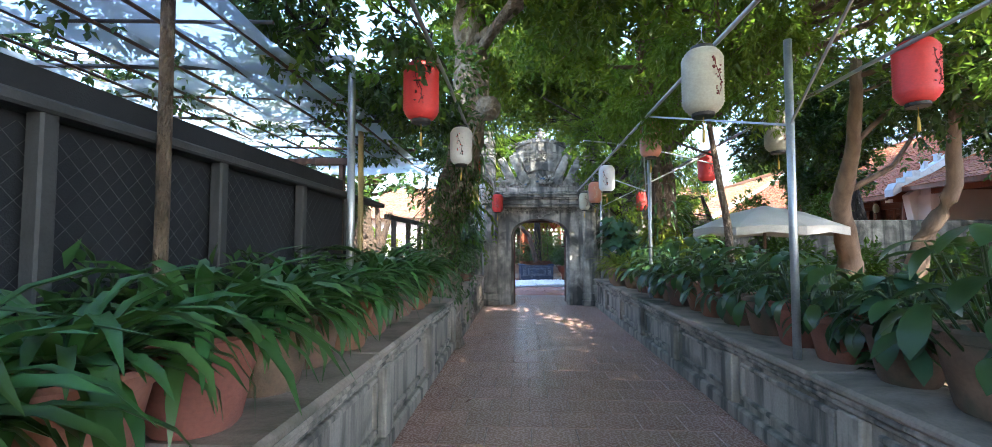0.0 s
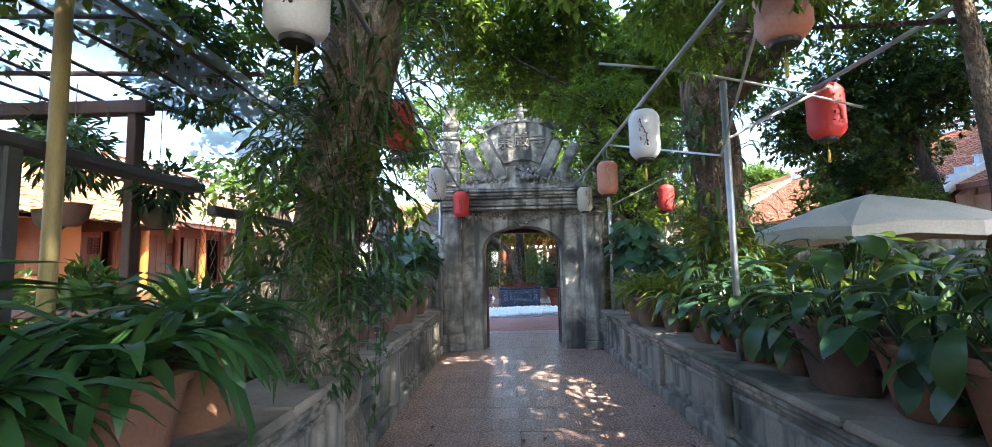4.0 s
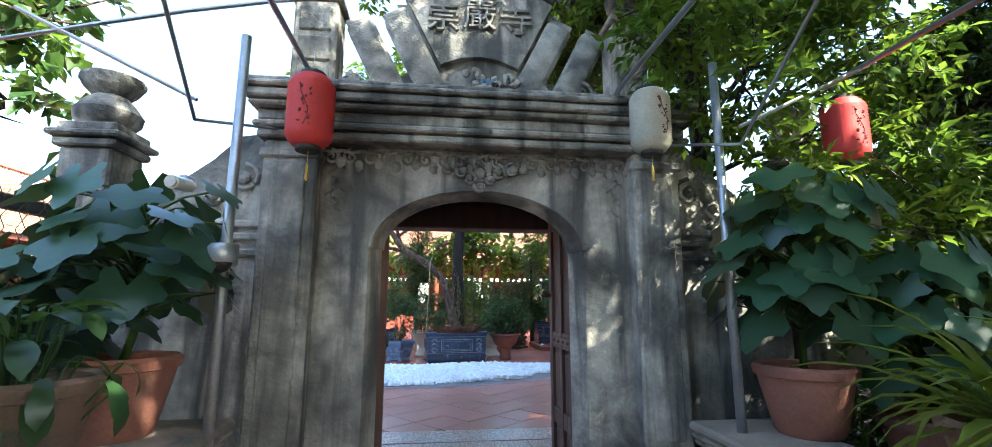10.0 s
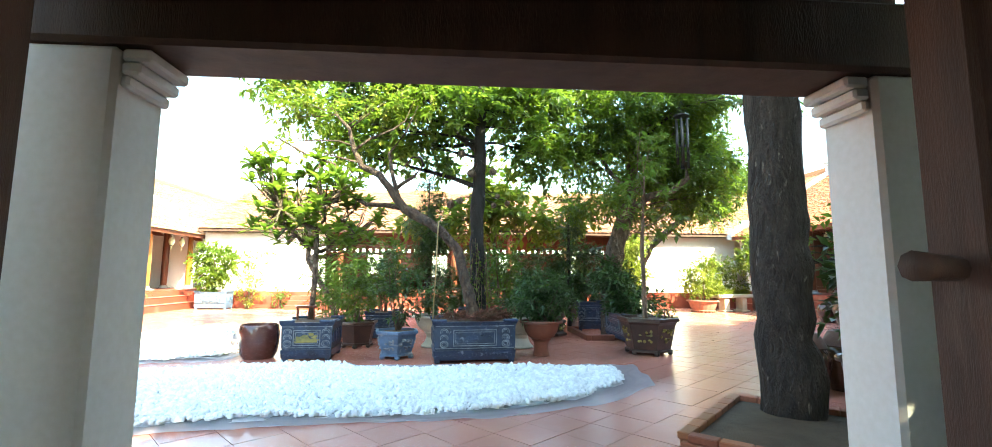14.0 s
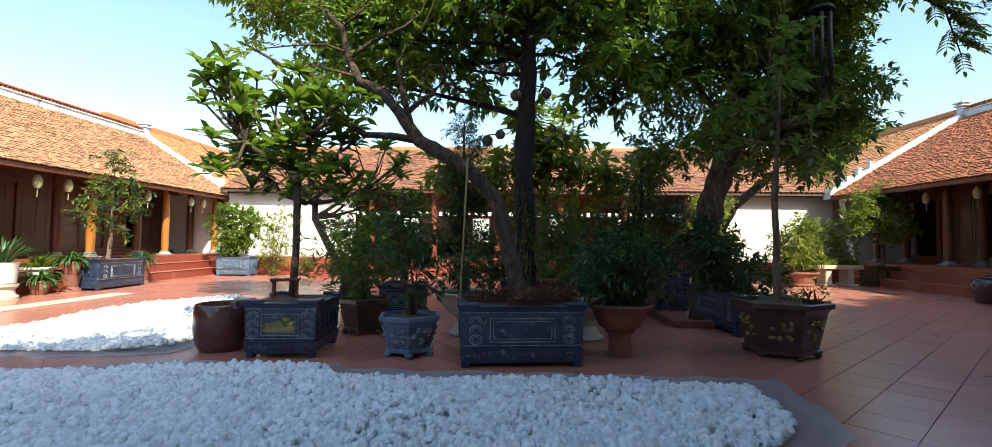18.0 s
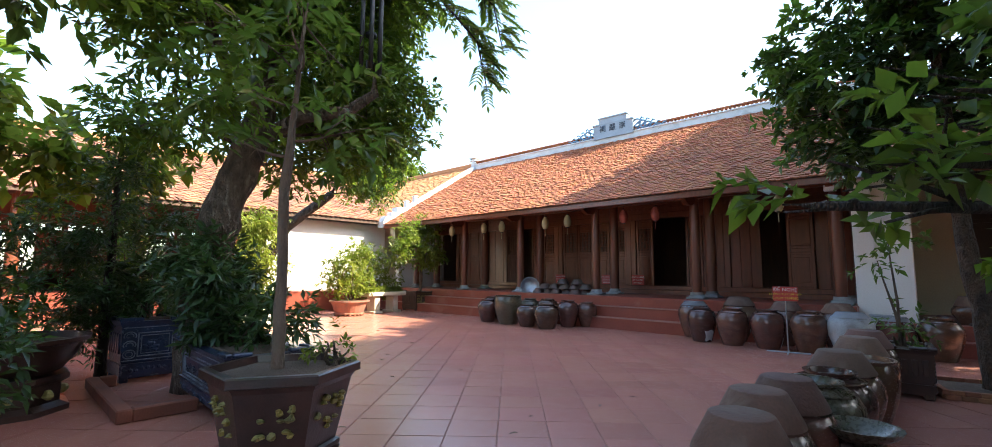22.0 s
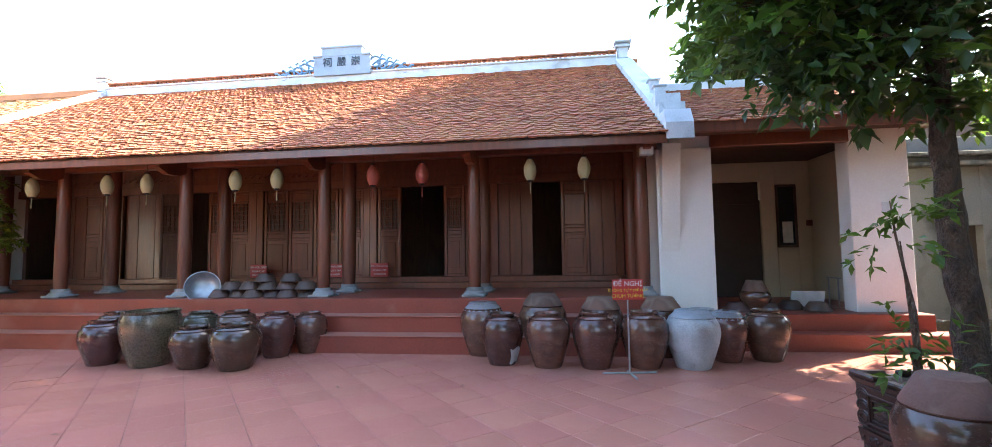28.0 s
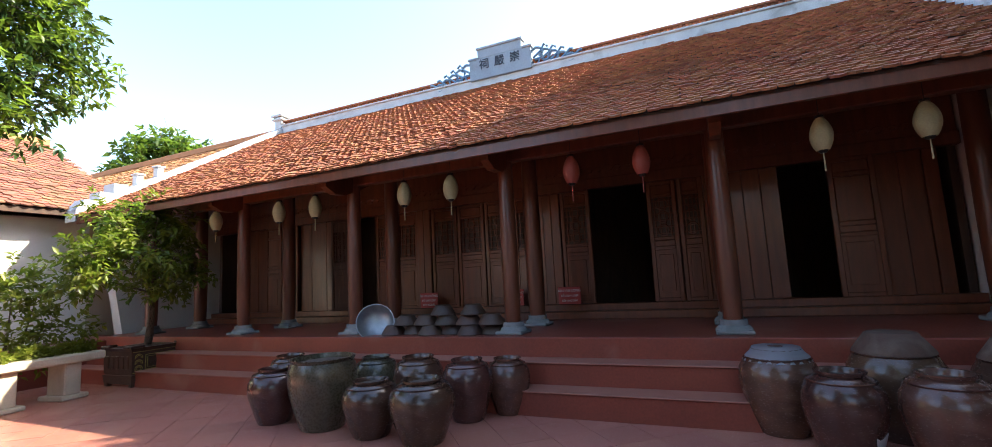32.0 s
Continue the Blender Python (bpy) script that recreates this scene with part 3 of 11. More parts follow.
def tile_rows(g, o, u, v, nor, nu, nv, wu, pv, thick, rnd, lap=1.35, skip=None):
    """Overlapping roof tiles: from the eave corner o, along u and up v."""
    o, u, v, nor = Vector(o), Vector(u), Vector(v), Vector(nor)
    for j in range(nv):
        for i in range(nu):
            if skip and skip(i, j):
                continue
            one_tile(g, o + u * (wu * (i + (0.5 if j % 2 else 0))) + v * (pv * j), u, v, nor, wu, pv, thick, rnd, lap)


def one_tile(g, p, u, v, nor, wu, pv, thick, rnd, lap):
    j1, j2, j3 = rnd.uniform(-0.36, 0.36) * thick, rnd.uniform(-0.05, 0.05) * wu, rnd.uniform(-0.36, 0.36) * thick
    a = p + u * (0.03 * wu + j2) + nor * (thick * 1.3 + j1)
    b = a + u * wu * 0.94 + nor * j3
    tip = a + u * wu * 0.47 - v * pv * 0.22 + nor * j3 * 0.5
    top = v * pv * lap - nor * thick * 0.9
    dn = nor * -thick
    g.add([tuple(q) for q in (a, tip, b, b + top, a + top, a + dn, tip + dn, b + dn)],
          [(0, 1, 2, 3, 4), (5, 6, 1, 0), (6, 7, 2, 1), (0, 4, 5), (2, 7, 3)])

# ---- the large structure ----
GATE_Y, CX = 13.55, 0.03            # front of the gate wall and its middle
PATH_L, PATH_R = -1.32, 1.30        # faces of the low garden walls
FLOOR_HALL = 0.77

quick("ground", lambda g: g.add([(-400, -400, -0.05), (400, -400, -0.05), (400, 400, -0.05), (-400, 400, -0.05)], [(0, 1, 2, 3)]), earth, kind="structure", label="bare trodden earth round the temple grounds", category="ground")
path_floor = quick("floor_garden", lambda g: g.box(-1.62, 1.6, -5, 15.62, -0.2, -0.008), path_joint, kind="structure", label="worn pinkish-brown clay tile path with thin joints", category="path")
yard_floor = quick("floor_courtyard", lambda g: (g.box(-12.2, 14.6, 15.64, 34.5, -0.2, -0.007)), joint, kind="structure", label="courtyard paved diagonally with square red clay tiles", category="courtyard")

quick("threshold", lambda g: g.box(-1.5, 1.5, 15.40, 15.82, -0.03, 0.006, 0.004), path_tile, kind="structure", label="worn tile strip where the path meets the courtyard", category="threshold")

def low_wall(name, face, out, top, y0, y1, pil, label):
    """A low planter wall with a moulded coping, pilasters and sunk panels. out: the way from the path."""
    w = thing(name, label, "wall", kind="structure")
    def span(g, a, b, yy0, yy1, z0, z1, bev=0.01, m=0):
        xs = sorted((face + out * a, face + out * b))
        g.box(xs[0], xs[1], yy0, yy1, z0, z1, bev, m)
    quick("core", lambda g: span(g, 0.04, 0.42, y0, y1, 0, top - 0.1), wall_cement, w)
    quick("plinth", lambda g: span(g, -0.012, 0.1, y0, y1, 0, 0.13, 0.02), wall_cement, w)
    n = int((y1 - y0) / 1.3)
    for i in range(n):
        a, b = y0 + (y1 - y0) * i / n, y0 + (y1 - y0) * (i + 1) / n - 0.012
        g = Geo(); span(g, -0.05, 0.5, a, b, top - 0.055, top, 0.018)
        part("coping_slab", g, coping, w)
    quick("moulding", lambda g: (span(g, -0.03, 0.1, y0, y1, top - 0.095, top - 0.058, 0.012), span(g, -0.012, 0.1, y0, y1, top - 0.135, top - 0.098, 0.012)), wall_cement, w)
    y = y0 + 0.6
    while y < y1 - 0.2:
        g = Geo(); span(g, -0.022, 0.1, y - 0.09, y + 0.09, 0.135, top - 0.14, 0.01)
        part("pilaster", g, wall_cement, w)
        if y + pil < y1:
            g = Geo()
            for z in (0.19, top - 0.215):
                span(g, 0.01, 0.1, y + 0.16, y + pil - 0.16, z, z + 0.035, 0.008)
            for q in (y + 0.16, y + pil - 0.195):
                span(g, 0.01, 0.1, q, q + 0.035, 0.225, top - 0.215, 0.008)
            part("panel_moulding", g, wall_cement, w)
        y += pil
    return w


low_wall("wall_garden_left", PATH_L, -1, 0.74, -4.5, 13.3, 1.55, "low weathered cement planter wall with a rounded coping")
low_wall("wall_garden_right", PATH_R, 1, 0.66, -4.5, 13.3, 1.45, "low weathered cement planter wall with sunk panels and pilasters")
quick("soil_left", lambda g: g.box(-2.6, PATH_L - 0.43, -4.5, 13.4, -0.05, 0.45), earth, kind="structure", label="raised earth bed behind the low wall", category="soil")
quick("soil_right", lambda g: g.box(PATH_R + 0.43, 2.3, -4.5, 13.4, -0.05, 0.4), earth, kind="structure", label="raised earth bed behind the low wall", category="soil")

# ---- the gate ----
gate = thing("temple_gate", "weathered grey stucco temple gate with an arched opening and carved pediment", "gate", CX, GATE_Y, 0)


def arch_outline(hw, spring, rise, n=18):
    return [(hw * math.cos(math.pi * i / n), spring + rise * math.sin(math.pi * i / n)) for i in range(n + 1)]


g = Geo()
HW, SPR, RISE, REVEAL = 0.69, 1.685, 0.39, 0.16
def arch_hole(hw, rise, jamb):
    return [(-jamb, 0), (-jamb, SPR)] + [(-x, z) for x, z in arch_outline(hw, SPR, rise)] + [(jamb, SPR), (jamb, 0)]
front, rear = arch_hole(HW, RISE, HW + 0.014), arch_hole(0.625, 0.352, 0.637)
outer = [(1.03, 0), (1.03, 2.46), (-1.03, 2.46), (-1.03, 0)]
n_a = len(front)
g.add([(x, 0.0, z) for x, z in front + outer], [tuple(range(n_a + 4))])
g.add([(x, REVEAL, z) for x, z in rear + outer], [tuple(reversed(range(n_a + 4)))])
g.add([(x, 0.0, z) for x, z in front] + [(x, REVEAL, z) for x, z in rear], [(i + 1, i, n_a + i, n_a + i + 1) for i in range(n_a - 1)])
g.add([(x, y, z) for y in (0.0, REVEAL) for x, z in outer], [(0, 4, 5, 1), (1, 5, 6, 2), (2, 6, 7, 3)])
part("arch_wall", g, old_plaster, gate)
g = Geo()
arc, arc2 = arch_outline(HW, SPR, RISE), arch_outline(HW + 0.028, SPR, RISE + 0.028)
for a, b in zip(range(18), range(1, 19)):
    q = [arc[a], arc[b], arc2[b], arc2[a]]
    g.slab(q, -0.008, 0.01)
part("arch_moulding", g, old_plaster, gate)
for sx in (-1, 1):
    g = Geo()
    x0, x1 = sorted((sx * 1.02, sx * 1.34))
    g.box(x0, x1, -0.12, 0.40, 0.3, 2.34, 0.015)
    part("pier", g, old_plaster, gate)
    g = Geo()
    g.box(x0 - 0.035, x1 + 0.035, -0.155, 0.42, 0, 0.14, 0.02)
    g.box(x0 - 0.02, x1 + 0.02, -0.14, 0.41, 0.14, 0.30, 0.02)
    part("pier_base", g, old_plaster, gate)
    quick("pier_panel", lambda g: g.box(x0 + 0.06, x1 - 0.06, -0.14, 0.0, 0.5, 2.2, 0.01), old_plaster, gate)
    quick("pier_band", lambda g: g.box(x0 - 0.02, x1 + 0.02, -0.14, 0.41, 2.22, 2.28, 0.012), old_plaster, gate)
    g = Geo()
    vine_path = [(sx * (0.93 + 0.03 * math.sin(1.7 * k)), 0.0, 2.32 - 0.035 * k) for k in range(12)]
    g.tube(vine_path, 0.009, 6)
    for k, (vx, vy, vz) in enumerate(vine_path):
        s2 = 1 if k % 2 else -1
        g.tube([(vx, vy, vz), (vx + s2 * 0.022, vy, vz - 0.006), (vx + s2 * 0.036, vy, vz - 0.026)], [0.010, 0.013, 0.004], 6)
    part("vine_relief", g, old_plaster, gate, smooth="all")
g = Geo()
for i, (z0, z1, ov) in enumerate(((2.34, 2.39, 0.03), (2.40, 2.44, 0.06), (2.445, 2.52, 0.03), (2.525, 2.56, 0.09), (2.565, 2.62, 0.12), (2.625, 2.66, 0.15), (2.665, 2.70, 0.11))):
    g = Geo()
    g.box(-1.36 - ov * 0.7, 1.36 + ov * 0.7, -0.13 - ov, 0.42 + ov * 0.4, z0, z1, 0.012)
    part("cornice_moulding", g, old_plaster, gate)
def scroll(g, cx, cz, r, way, y=-0.012, th=0.012, turns=1.4):
    """A carved curl that lies on the wall face."""
    n = 14
    pts = []
    for k in range(n + 1):
        a, q = way * 2 * math.pi * turns * k / n, r * (1 - 0.85 * k / n)
        pts.append((cx + q * math.cos(a + math.pi / 2), y, cz + q * math.sin(a + math.pi / 2)))
    g.tube(pts, [th * (1 - 0.4 * k / n) for k in range(n + 1)], 6)


g = Geo(); rnd = random.Random(4)
for i in range(17):
    x = -0.96 + 1.92 * i / 16
    scroll(g, x, 2.27, 0.05, 1 if i % 2 else -1)
    g.tube([(x - 0.06, -0.006, 2.315), (x, -0.014, 2.30), (x + 0.06, -0.006, 2.315)], 0.012, 6)
    g.blob((x + 0.055, -0.01, 2.235 - 0.02 * (i % 2)), (0.03, 0.02, 0.04), seed=i, rough=0.35)
for i, (x, z, r) in enumerate(((0, 2.19, 0.075), (-0.12, 2.20, 0.055), (0.12, 2.20, 0.055), (0, 2.10, 0.05), (-0.07, 2.15, 0.045), (0.07, 2.15, 0.045), (-0.22, 2.22, 0.05), (0.22, 2.22, 0.05))):
    scroll(g, x, z, r, 1 if i % 2 else -1, -0.02)
    g.blob((x, -0.018, z), (r * 0.5, 0.03, r * 0.5), seed=i + 40, rough=0.35)
part("frieze_relief", g, old_carving, gate, smooth="all", kind="stuff")
# pediment, which stands back behind the cornice
low_parts = set(gate.children)
quick("parapet_base", lambda g: g.box(-1.30, 1.30, 0.0, 0.26, 2.42, 2.75, 0.015), old_plaster, gate)
g = Geo()
g.slab([(-0.98, 2.70), (0.98, 2.70), (0.80, 2.86), (0.52, 3.0), (0.62, 3.55), (-0.62, 3.55), (-0.52, 3.0), (-0.80, 2.86)], 0.06, 0.24)
part("pediment_wall", g, old_plaster, gate)
g = Geo()
fan = [(-0.29, 3.06), (-0.14, 3.12), (0, 3.14), (0.14, 3.12), (0.29, 3.06), (0.56, 3.60), (0.38, 3.70), (0.19, 3.755), (0, 3.77), (-0.19, 3.755), (-0.38, 3.70), (-0.56, 3.60)]
g.slab(fan, 0.0, 0.1)
part("fan_panel", g, old_plaster, gate)
g = Geo()
edge = [(x * 1.02, z + 0.02) for x, z in fan[5:]]
for a, b in zip(edge, edge[1:]):
    g.tube([(a[0], 0.0, a[1]), (b[0], 0.0, b[1])], 0.028, 6)
part("fan_rim", g, old_carving, gate, smooth="all")
for i, ch in enumerate("\u5d07\u56b4\u5bfa"):
    me = text_mesh(ch, 0.26, 0.03)
    me.materials.append(old_carving)
    part("character", me, None, gate, at=pose(-0.27 + 0.27 * i, 0.0, 3.42 + (0.03 if i == 1 else 0), 90, 0, 0))
for sx in (-1, 1):
    for k, (xa, xb, w) in enumerate(((0.33, 0.60, 0.20), (0.62, 0.86, 0.20))):
        g = Geo()
        n0 = g.box(-w / 2, w / 2, -0.05, 0.1, 0, 0.66 - 0.06 * k, 0.03)
        g.tube([(-w * 0.42, 0.02, 0.66 - 0.06 * k), (w * 0.42, 0.02, 0.66 - 0.06 * k)], 0.05, 8)
        g.tube([(-w * 0.42, 0.0, 0.0), (w * 0.42, 0.0, 0.0)], 0.045, 8)
        g.turn(n0, pose(sx * xa, 0.02, 2.84 - 0.02 * k, 0, sx * 26, 0))
        part("book_scroll", g, old_carving, gate, smooth=50)
g = Geo()
rnd = random.Random(9)
for i in range(34):
    a = rnd.uniform(0, math.pi); r = rnd.uniform(0.03, 0.26)
    g.blob((0.05 + r * math.cos(a), -0.02, 2.82 + 0.85 * r * math.sin(a)), (rnd.uniform(0.02, 0.045), 0.035, rnd.uniform(0.02, 0.045)), seed=i, rough=0.45, n=6, m=1 if i % 7 == 0 else 0)
for i in range(44):
    x = rnd.choice((-1, 1)) * rnd.uniform(0.3, 0.92)
    g.blob((x, 0.02, 2.74 + rnd.uniform(0, 0.12 + 0.35 * max(0, abs(x) - 0.6))), (rnd.uniform(0.025, 0.055), 0.04, rnd.uniform(0.02, 0.05)), seed=i + 50, rough=0.45, n=6, m=1 if i % 11 == 0 else 0)
for i in range(16):
    scroll(g, rnd.choice((-1, 1)) * rnd.uniform(0.1, 0.9), 2.76 + rnd.uniform(0, 0.16), rnd.uniform(0.05, 0.09), rnd.choice((-1, 1)), -0.01, 0.018)
part("flower_relief", g, [old_carving, blue_light], gate, smooth="all", kind="stuff")
g = Geo()
for i in range(26):
    a = math.pi * (i + 0.5) / 26
    x = 0.56 * math.cos(a)
    g.blob((x, 0.02, 3.76 - 0.42 * x * x + 0.05 + rnd.uniform(0, 0.035)), (0.035, 0.035, rnd.uniform(0.03, 0.05)), seed=i + 200, rough=0.4, n=6)
for z, r in ((3.9, 0.06), (3.98, 0.05), (4.06, 0.035)):
    g.blob((0, 0.03, z), (r * 1.2, 0.035, r), seed=int(z * 100), rough=0.4, n=7)
for sx in (-1, 1):
    g.blob((sx * 0.08, 0.03, 3.97), (0.05, 0.03, 0.03), seed=9, rough=0.4)
    g.tube([(sx * 0.6, 0.02, 3.66), (sx * 0.68, 0.02, 3.72), (sx * 0.73, 0.02, 3.66), (sx * 0.69, 0.02, 3.61)], 0.025, 6)
part("crest", g, old_carving, gate, smooth="all", kind="stuff")
for sx in (-1, 1):
    g = Geo()
    c = sx * 1.17
    g.box(c - 0.15, c + 0.15, -0.04, 0.26, 2.70, 3.48, 0.015)
    part("finial_pillar", g, old_plaster, gate)
    for i in range(3):
        quick("pillar_panel", lambda g: g.box(c - 0.11, c + 0.11, -0.058, 0.0, 2.78 + 0.23 * i, 2.97 + 0.23 * i, 0.012), old_plaster, gate)
    for z0, z1, o in ((3.48, 3.53, 0.03), (3.53, 3.58, 0.0), (3.58, 3.63, -0.03)):
        quick("pillar_cap", lambda g: g.box(c - 0.15 - o, c + 0.15 + o, -0.04 - o, 0.26 + o, z0, z1, 0.012), old_plaster, gate)
    g = Geo()
    g.lathe([(0.09, 3.63), (0.14, 3.68), (0.155, 3.76), (0.13, 3.84), (0.08, 3.88), (0.075, 3.93), (0.11, 4.0), (0.13, 4.03)], 10, c, 0.11)
    part("finial", g, old_plaster, gate, smooth=35)
set_back = pose(0.04, 0.58, 1.36) @ Matrix.Diagonal((1.125, 1.0, 1.125, 1)) @ pose(0, 0, -1.36)
for ob in gate.children:
    if ob not in low_parts:
        if ob.matrix_basis == Matrix.Identity(4):
            ob.data.transform(set_back)
        else:
            ob.data.transform(Matrix.Diagonal((1.125, 1.125, 1.0, 1)))
            ob.matrix_basis = Matrix.Translation(set_back @ ob.matrix_basis.translation) @ ob.matrix_basis.to_quaternion().to_matrix().to_4x4()
for sx in (-1, 1):
    g = Geo()
    prof = [(1.34, 0.0), (2.2, 0.0), (2.2, 2.02), (2.05, 2.06), (1.85, 2.12), (1.7, 2.24), (1.55, 2.40), (1.34, 2.44)]
    poly = [(sx * x, z) for x, z in prof]
    g.slab(poly if sx > 0 else list(reversed(poly)), 0.05, 0.30)
    for z in (1.62, 1.72, 1.80):
        xs = sorted((sx * 1.34, sx * 2.2))
        quick("wing_moulding", lambda g: g.box(xs[0], xs[1], 0.02, 0.1, z, z + 0.05, 0.012), old_plaster, gate)
    part("wing_wall", g, old_plaster, gate)
    for bx, bz, br in ((1.5, 2.12, 0.1), (1.68, 2.0, 0.08)):
        quick("wing_boss", lambda g: (scroll(g, sx * bx, bz, br, sx, 0.045, 0.018), g.blob((sx * bx, 0.05, bz), (br * 0.4, 0.03, br * 0.4), seed=3, rough=0.3)), old_carving, gate, smooth="all")
    g = Geo()
    c = sx * 2.42
    g.box(c - 0.15, c + 0.15, 0.0, 0.32, 0, 2.28, 0.015)
    part("side_pillar", g, old_plaster, gate)
    quick("pillar_panel", lambda g: g.box(c - 0.10, c + 0.10, -0.02, 0.1, 0.5, 2.1, 0.01), old_plaster, gate)
    for z0, z1, o in ((2.28, 2.33, 0.03), (2.34, 2.38, 0.06), (2.38, 2.44, 0.02)):
        quick("pillar_cap", lambda g: g.box(c - 0.15 - o, c + 0.15 + o, -o, 0.32 + o, z0, z1, 0.012), old_plaster, gate)
    g = Geo()
    g.lathe([(0.13, 2.44), (0.18, 2.49), (0.19, 2.55), (0.14, 2.62), (0.10, 2.66), (0.15, 2.71), (0.18, 2.76), (0.18, 2.79)], 12, c, 0.16)
    part("finial", g, old_plaster, gate, smooth=35)

# gatehouse behind the arch
house = thing("gatehouse", "low brick and timber gatehouse with a tiled roof behind the arch", "gatehouse", CX, GATE_Y, 0)
for sx in (-1, 1):
    xs = sorted((sx * 1.22, sx * 1.42))
    quick("side_wall", lambda g: g.box(xs[0], xs[1], 0.42, 1.30, 0, 2.52, 0.01), old_plaster, house)
    xb = sorted((1.27, 1.58) if sx > 0 else (-1.06, -1.36))
    pier = quick("rear_pier", lambda g: g.box(xb[0], xb[1], 1.50, 1.73, 0, 2.05, 0.015), whitewash, house, "whitewashed pier with a small stepped bracket")
    for k in range(3):
        reach = (1.27 if sx > 0 else 1.06)
        qa = sorted((sx * (reach - 0.028 * (k + 1)), sx * (reach - 0.001)))
        quick("bracket_step", lambda g: g.box(qa[0], qa[1], 1.515, 1.715, 1.93 + 0.04 * k, 1.968 + 0.04 * k, 0.008), whitewash, pier)
quick("lintel", lambda g: g.box(-1.6, 1.6, 1.49, 1.74, 2.055, 2.30, 0.015), dark_wood, house)
quick("lintel_board", lambda g: g.box(-1.44, 1.44, 1.56, 1.62, 2.30, 2.60, 0.006), dark_wood, house)
quick("front_beam", lambda g: g.box(-1.2, 1.2, 0.17, 0.46, 2.17, 2.335, 0.01), dark_wood, house)
for y in (0.55, 1.1):
    g = Geo(); g.tube([(-1.3, y, 2.36), (1.3, y, 2.36)], 0.075, 8)
    part("purlin", g, dark_wood, house, smooth=50)
for i in range(12):
    x = -1.32 + 0.24 * i
    g = Geo(); n0 = g.box(x - 0.035, x + 0.035, -0.2, 1.72, -0.03, 0.03, 0.006)
    g.turn(n0, pose(0, 0.12, 2.62, -7, 0, 0))
    part("rafter", g, dark_wood, house)
g = Geo()
n0 = g.box(-1.44, 1.44, 0.0, 1.62, 0, 0.05, 0.008)
g.turn(n0, pose(0, 0.30, 2.66, -8, 0, 0))
part("roof_boarding", g, material("old_red_tile_underside", (0.22, 0.09, 0.06), 0.85, (0.10, 0.05, 0.04), 5.0, 0.8), house)
g = Geo(); rnd = random.Random(2)
vv = Vector((0, -math.cos(radians(8)), math.sin(radians(8)))); nn = Vector((0, math.sin(radians(8)), math.cos(radians(8))))
tile_rows(g, (-1.46, 1.98, 2.49), (1, 0, 0), vv, nn, 18, 11, 0.16, 0.145, 0.02, rnd)
part("roof_tiles", g, roof_red, house, kind="stuff")
for sx in (-1, 1):
    W_ = 0.62
    d = thing("gate_door_leaf", "open weathered brown door leaf with an arched head and iron strap", "door", CX + (0.685 if sx > 0 else -0.625), GATE_Y + REVEAL + 0.01, 0.02, 91 if sx > 0 else 95.5, group="gate doors")
    head = lambda x: SPR - 0.03 + 0.345 * math.sqrt(max(0.0, 1 - ((W_ - x) / (W_ + 0.02)) ** 2))
    def upright(g, x0, x1, z0, th, drop=0.0):
        xs = [x0 + (x1 - x0) * k / 4 for k in range(5)]
        g.slab([(x0, z0), (x1, z0)] + [(x, head(x) - drop) for x in reversed(xs)], -th, th)
    for x0, x1 in ((0.0, 0.075), (0.275, 0.335), (W_ - 0.08, W_)):
        quick("stile", lambda g: upright(g, x0, x1, 0.0, 0.028), door_wood, d)
    quick("head_rail", lambda g: [g.slab([(x, head(x) - 0.10), (x + 0.05, head(x + 0.05) - 0.10), (x + 0.05, head(x + 0.05) - 0.002), (x, head(x) - 0.002)], -0.024, 0.024) for x in [0.075 + 0.0465 * k for k in range(10)]], door_wood, d)
    for z in (0.0, 0.42, 0.98):
        quick("rail", lambda g: g.box(0.075, W_ - 0.08, -0.024, 0.024, z, z + 0.12, 0.006), door_wood, d)
    for x0, x1 in ((0.075, 0.275), (0.335, W_ - 0.08)):
        for z0, z1 in ((0.12, 0.42), (0.54, 0.98)):
            quick("panel", lambda g: (g.box(x0, x1, -0.006, 0.006, z0, z1, 0.002), g.box(x0 + 0.03, x1 - 0.03, -0.014, 0.014, z0 + 0.03, z1 - 0.03, 0.008)), door_wood, d)
        quick("panel", lambda g: upright(g, x0, x1, 1.10, 0.008, 0.05), door_wood, d)
    quick("iron_strap", lambda g: (g.box(0.02, W_ - 0.12, sx * 0.029 - 0.008, sx * 0.029 + 0.008, 1.01, 1.07, 0.004), [g.blob((0.08 + 0.12 * k, sx * 0.04, 1.04), (0.013, 0.012, 0.013)) for k in range(4)]), iron, d)
    if sx > 0:
        quick("bolt", lambda g: g.tube([(W_ - 0.04, 0.0, 1.38), (W_ - 0.04, 0.10, 1.385)], [0.016, 0.022], 8), door_wood, d, smooth="all")

# ---- the halls ----
class Hall:
    def __init__(self, x0, sgn):
        self.x0, self.s = x0, sgn

    def box(self, g, d0, d1, y0, y1, z0, z1, b=0.008, m=0):
        xs = sorted((self.x0 + self.s * d0, self.x0 + self.s * d1))
        return g.box(xs[0], xs[1], y0, y1, z0, z1, b, m)

    def at(self, d, y, z):
        return (self.x0 + self.s * d, y, z)

    def wallslab(self, g, poly, y0, y1):
        n0 = len(g.v)
        g.slab([(self.x0 + self.s * d, z) for d, z in (poly if self.s > 0 else list(reversed(poly)))], y0, y1)


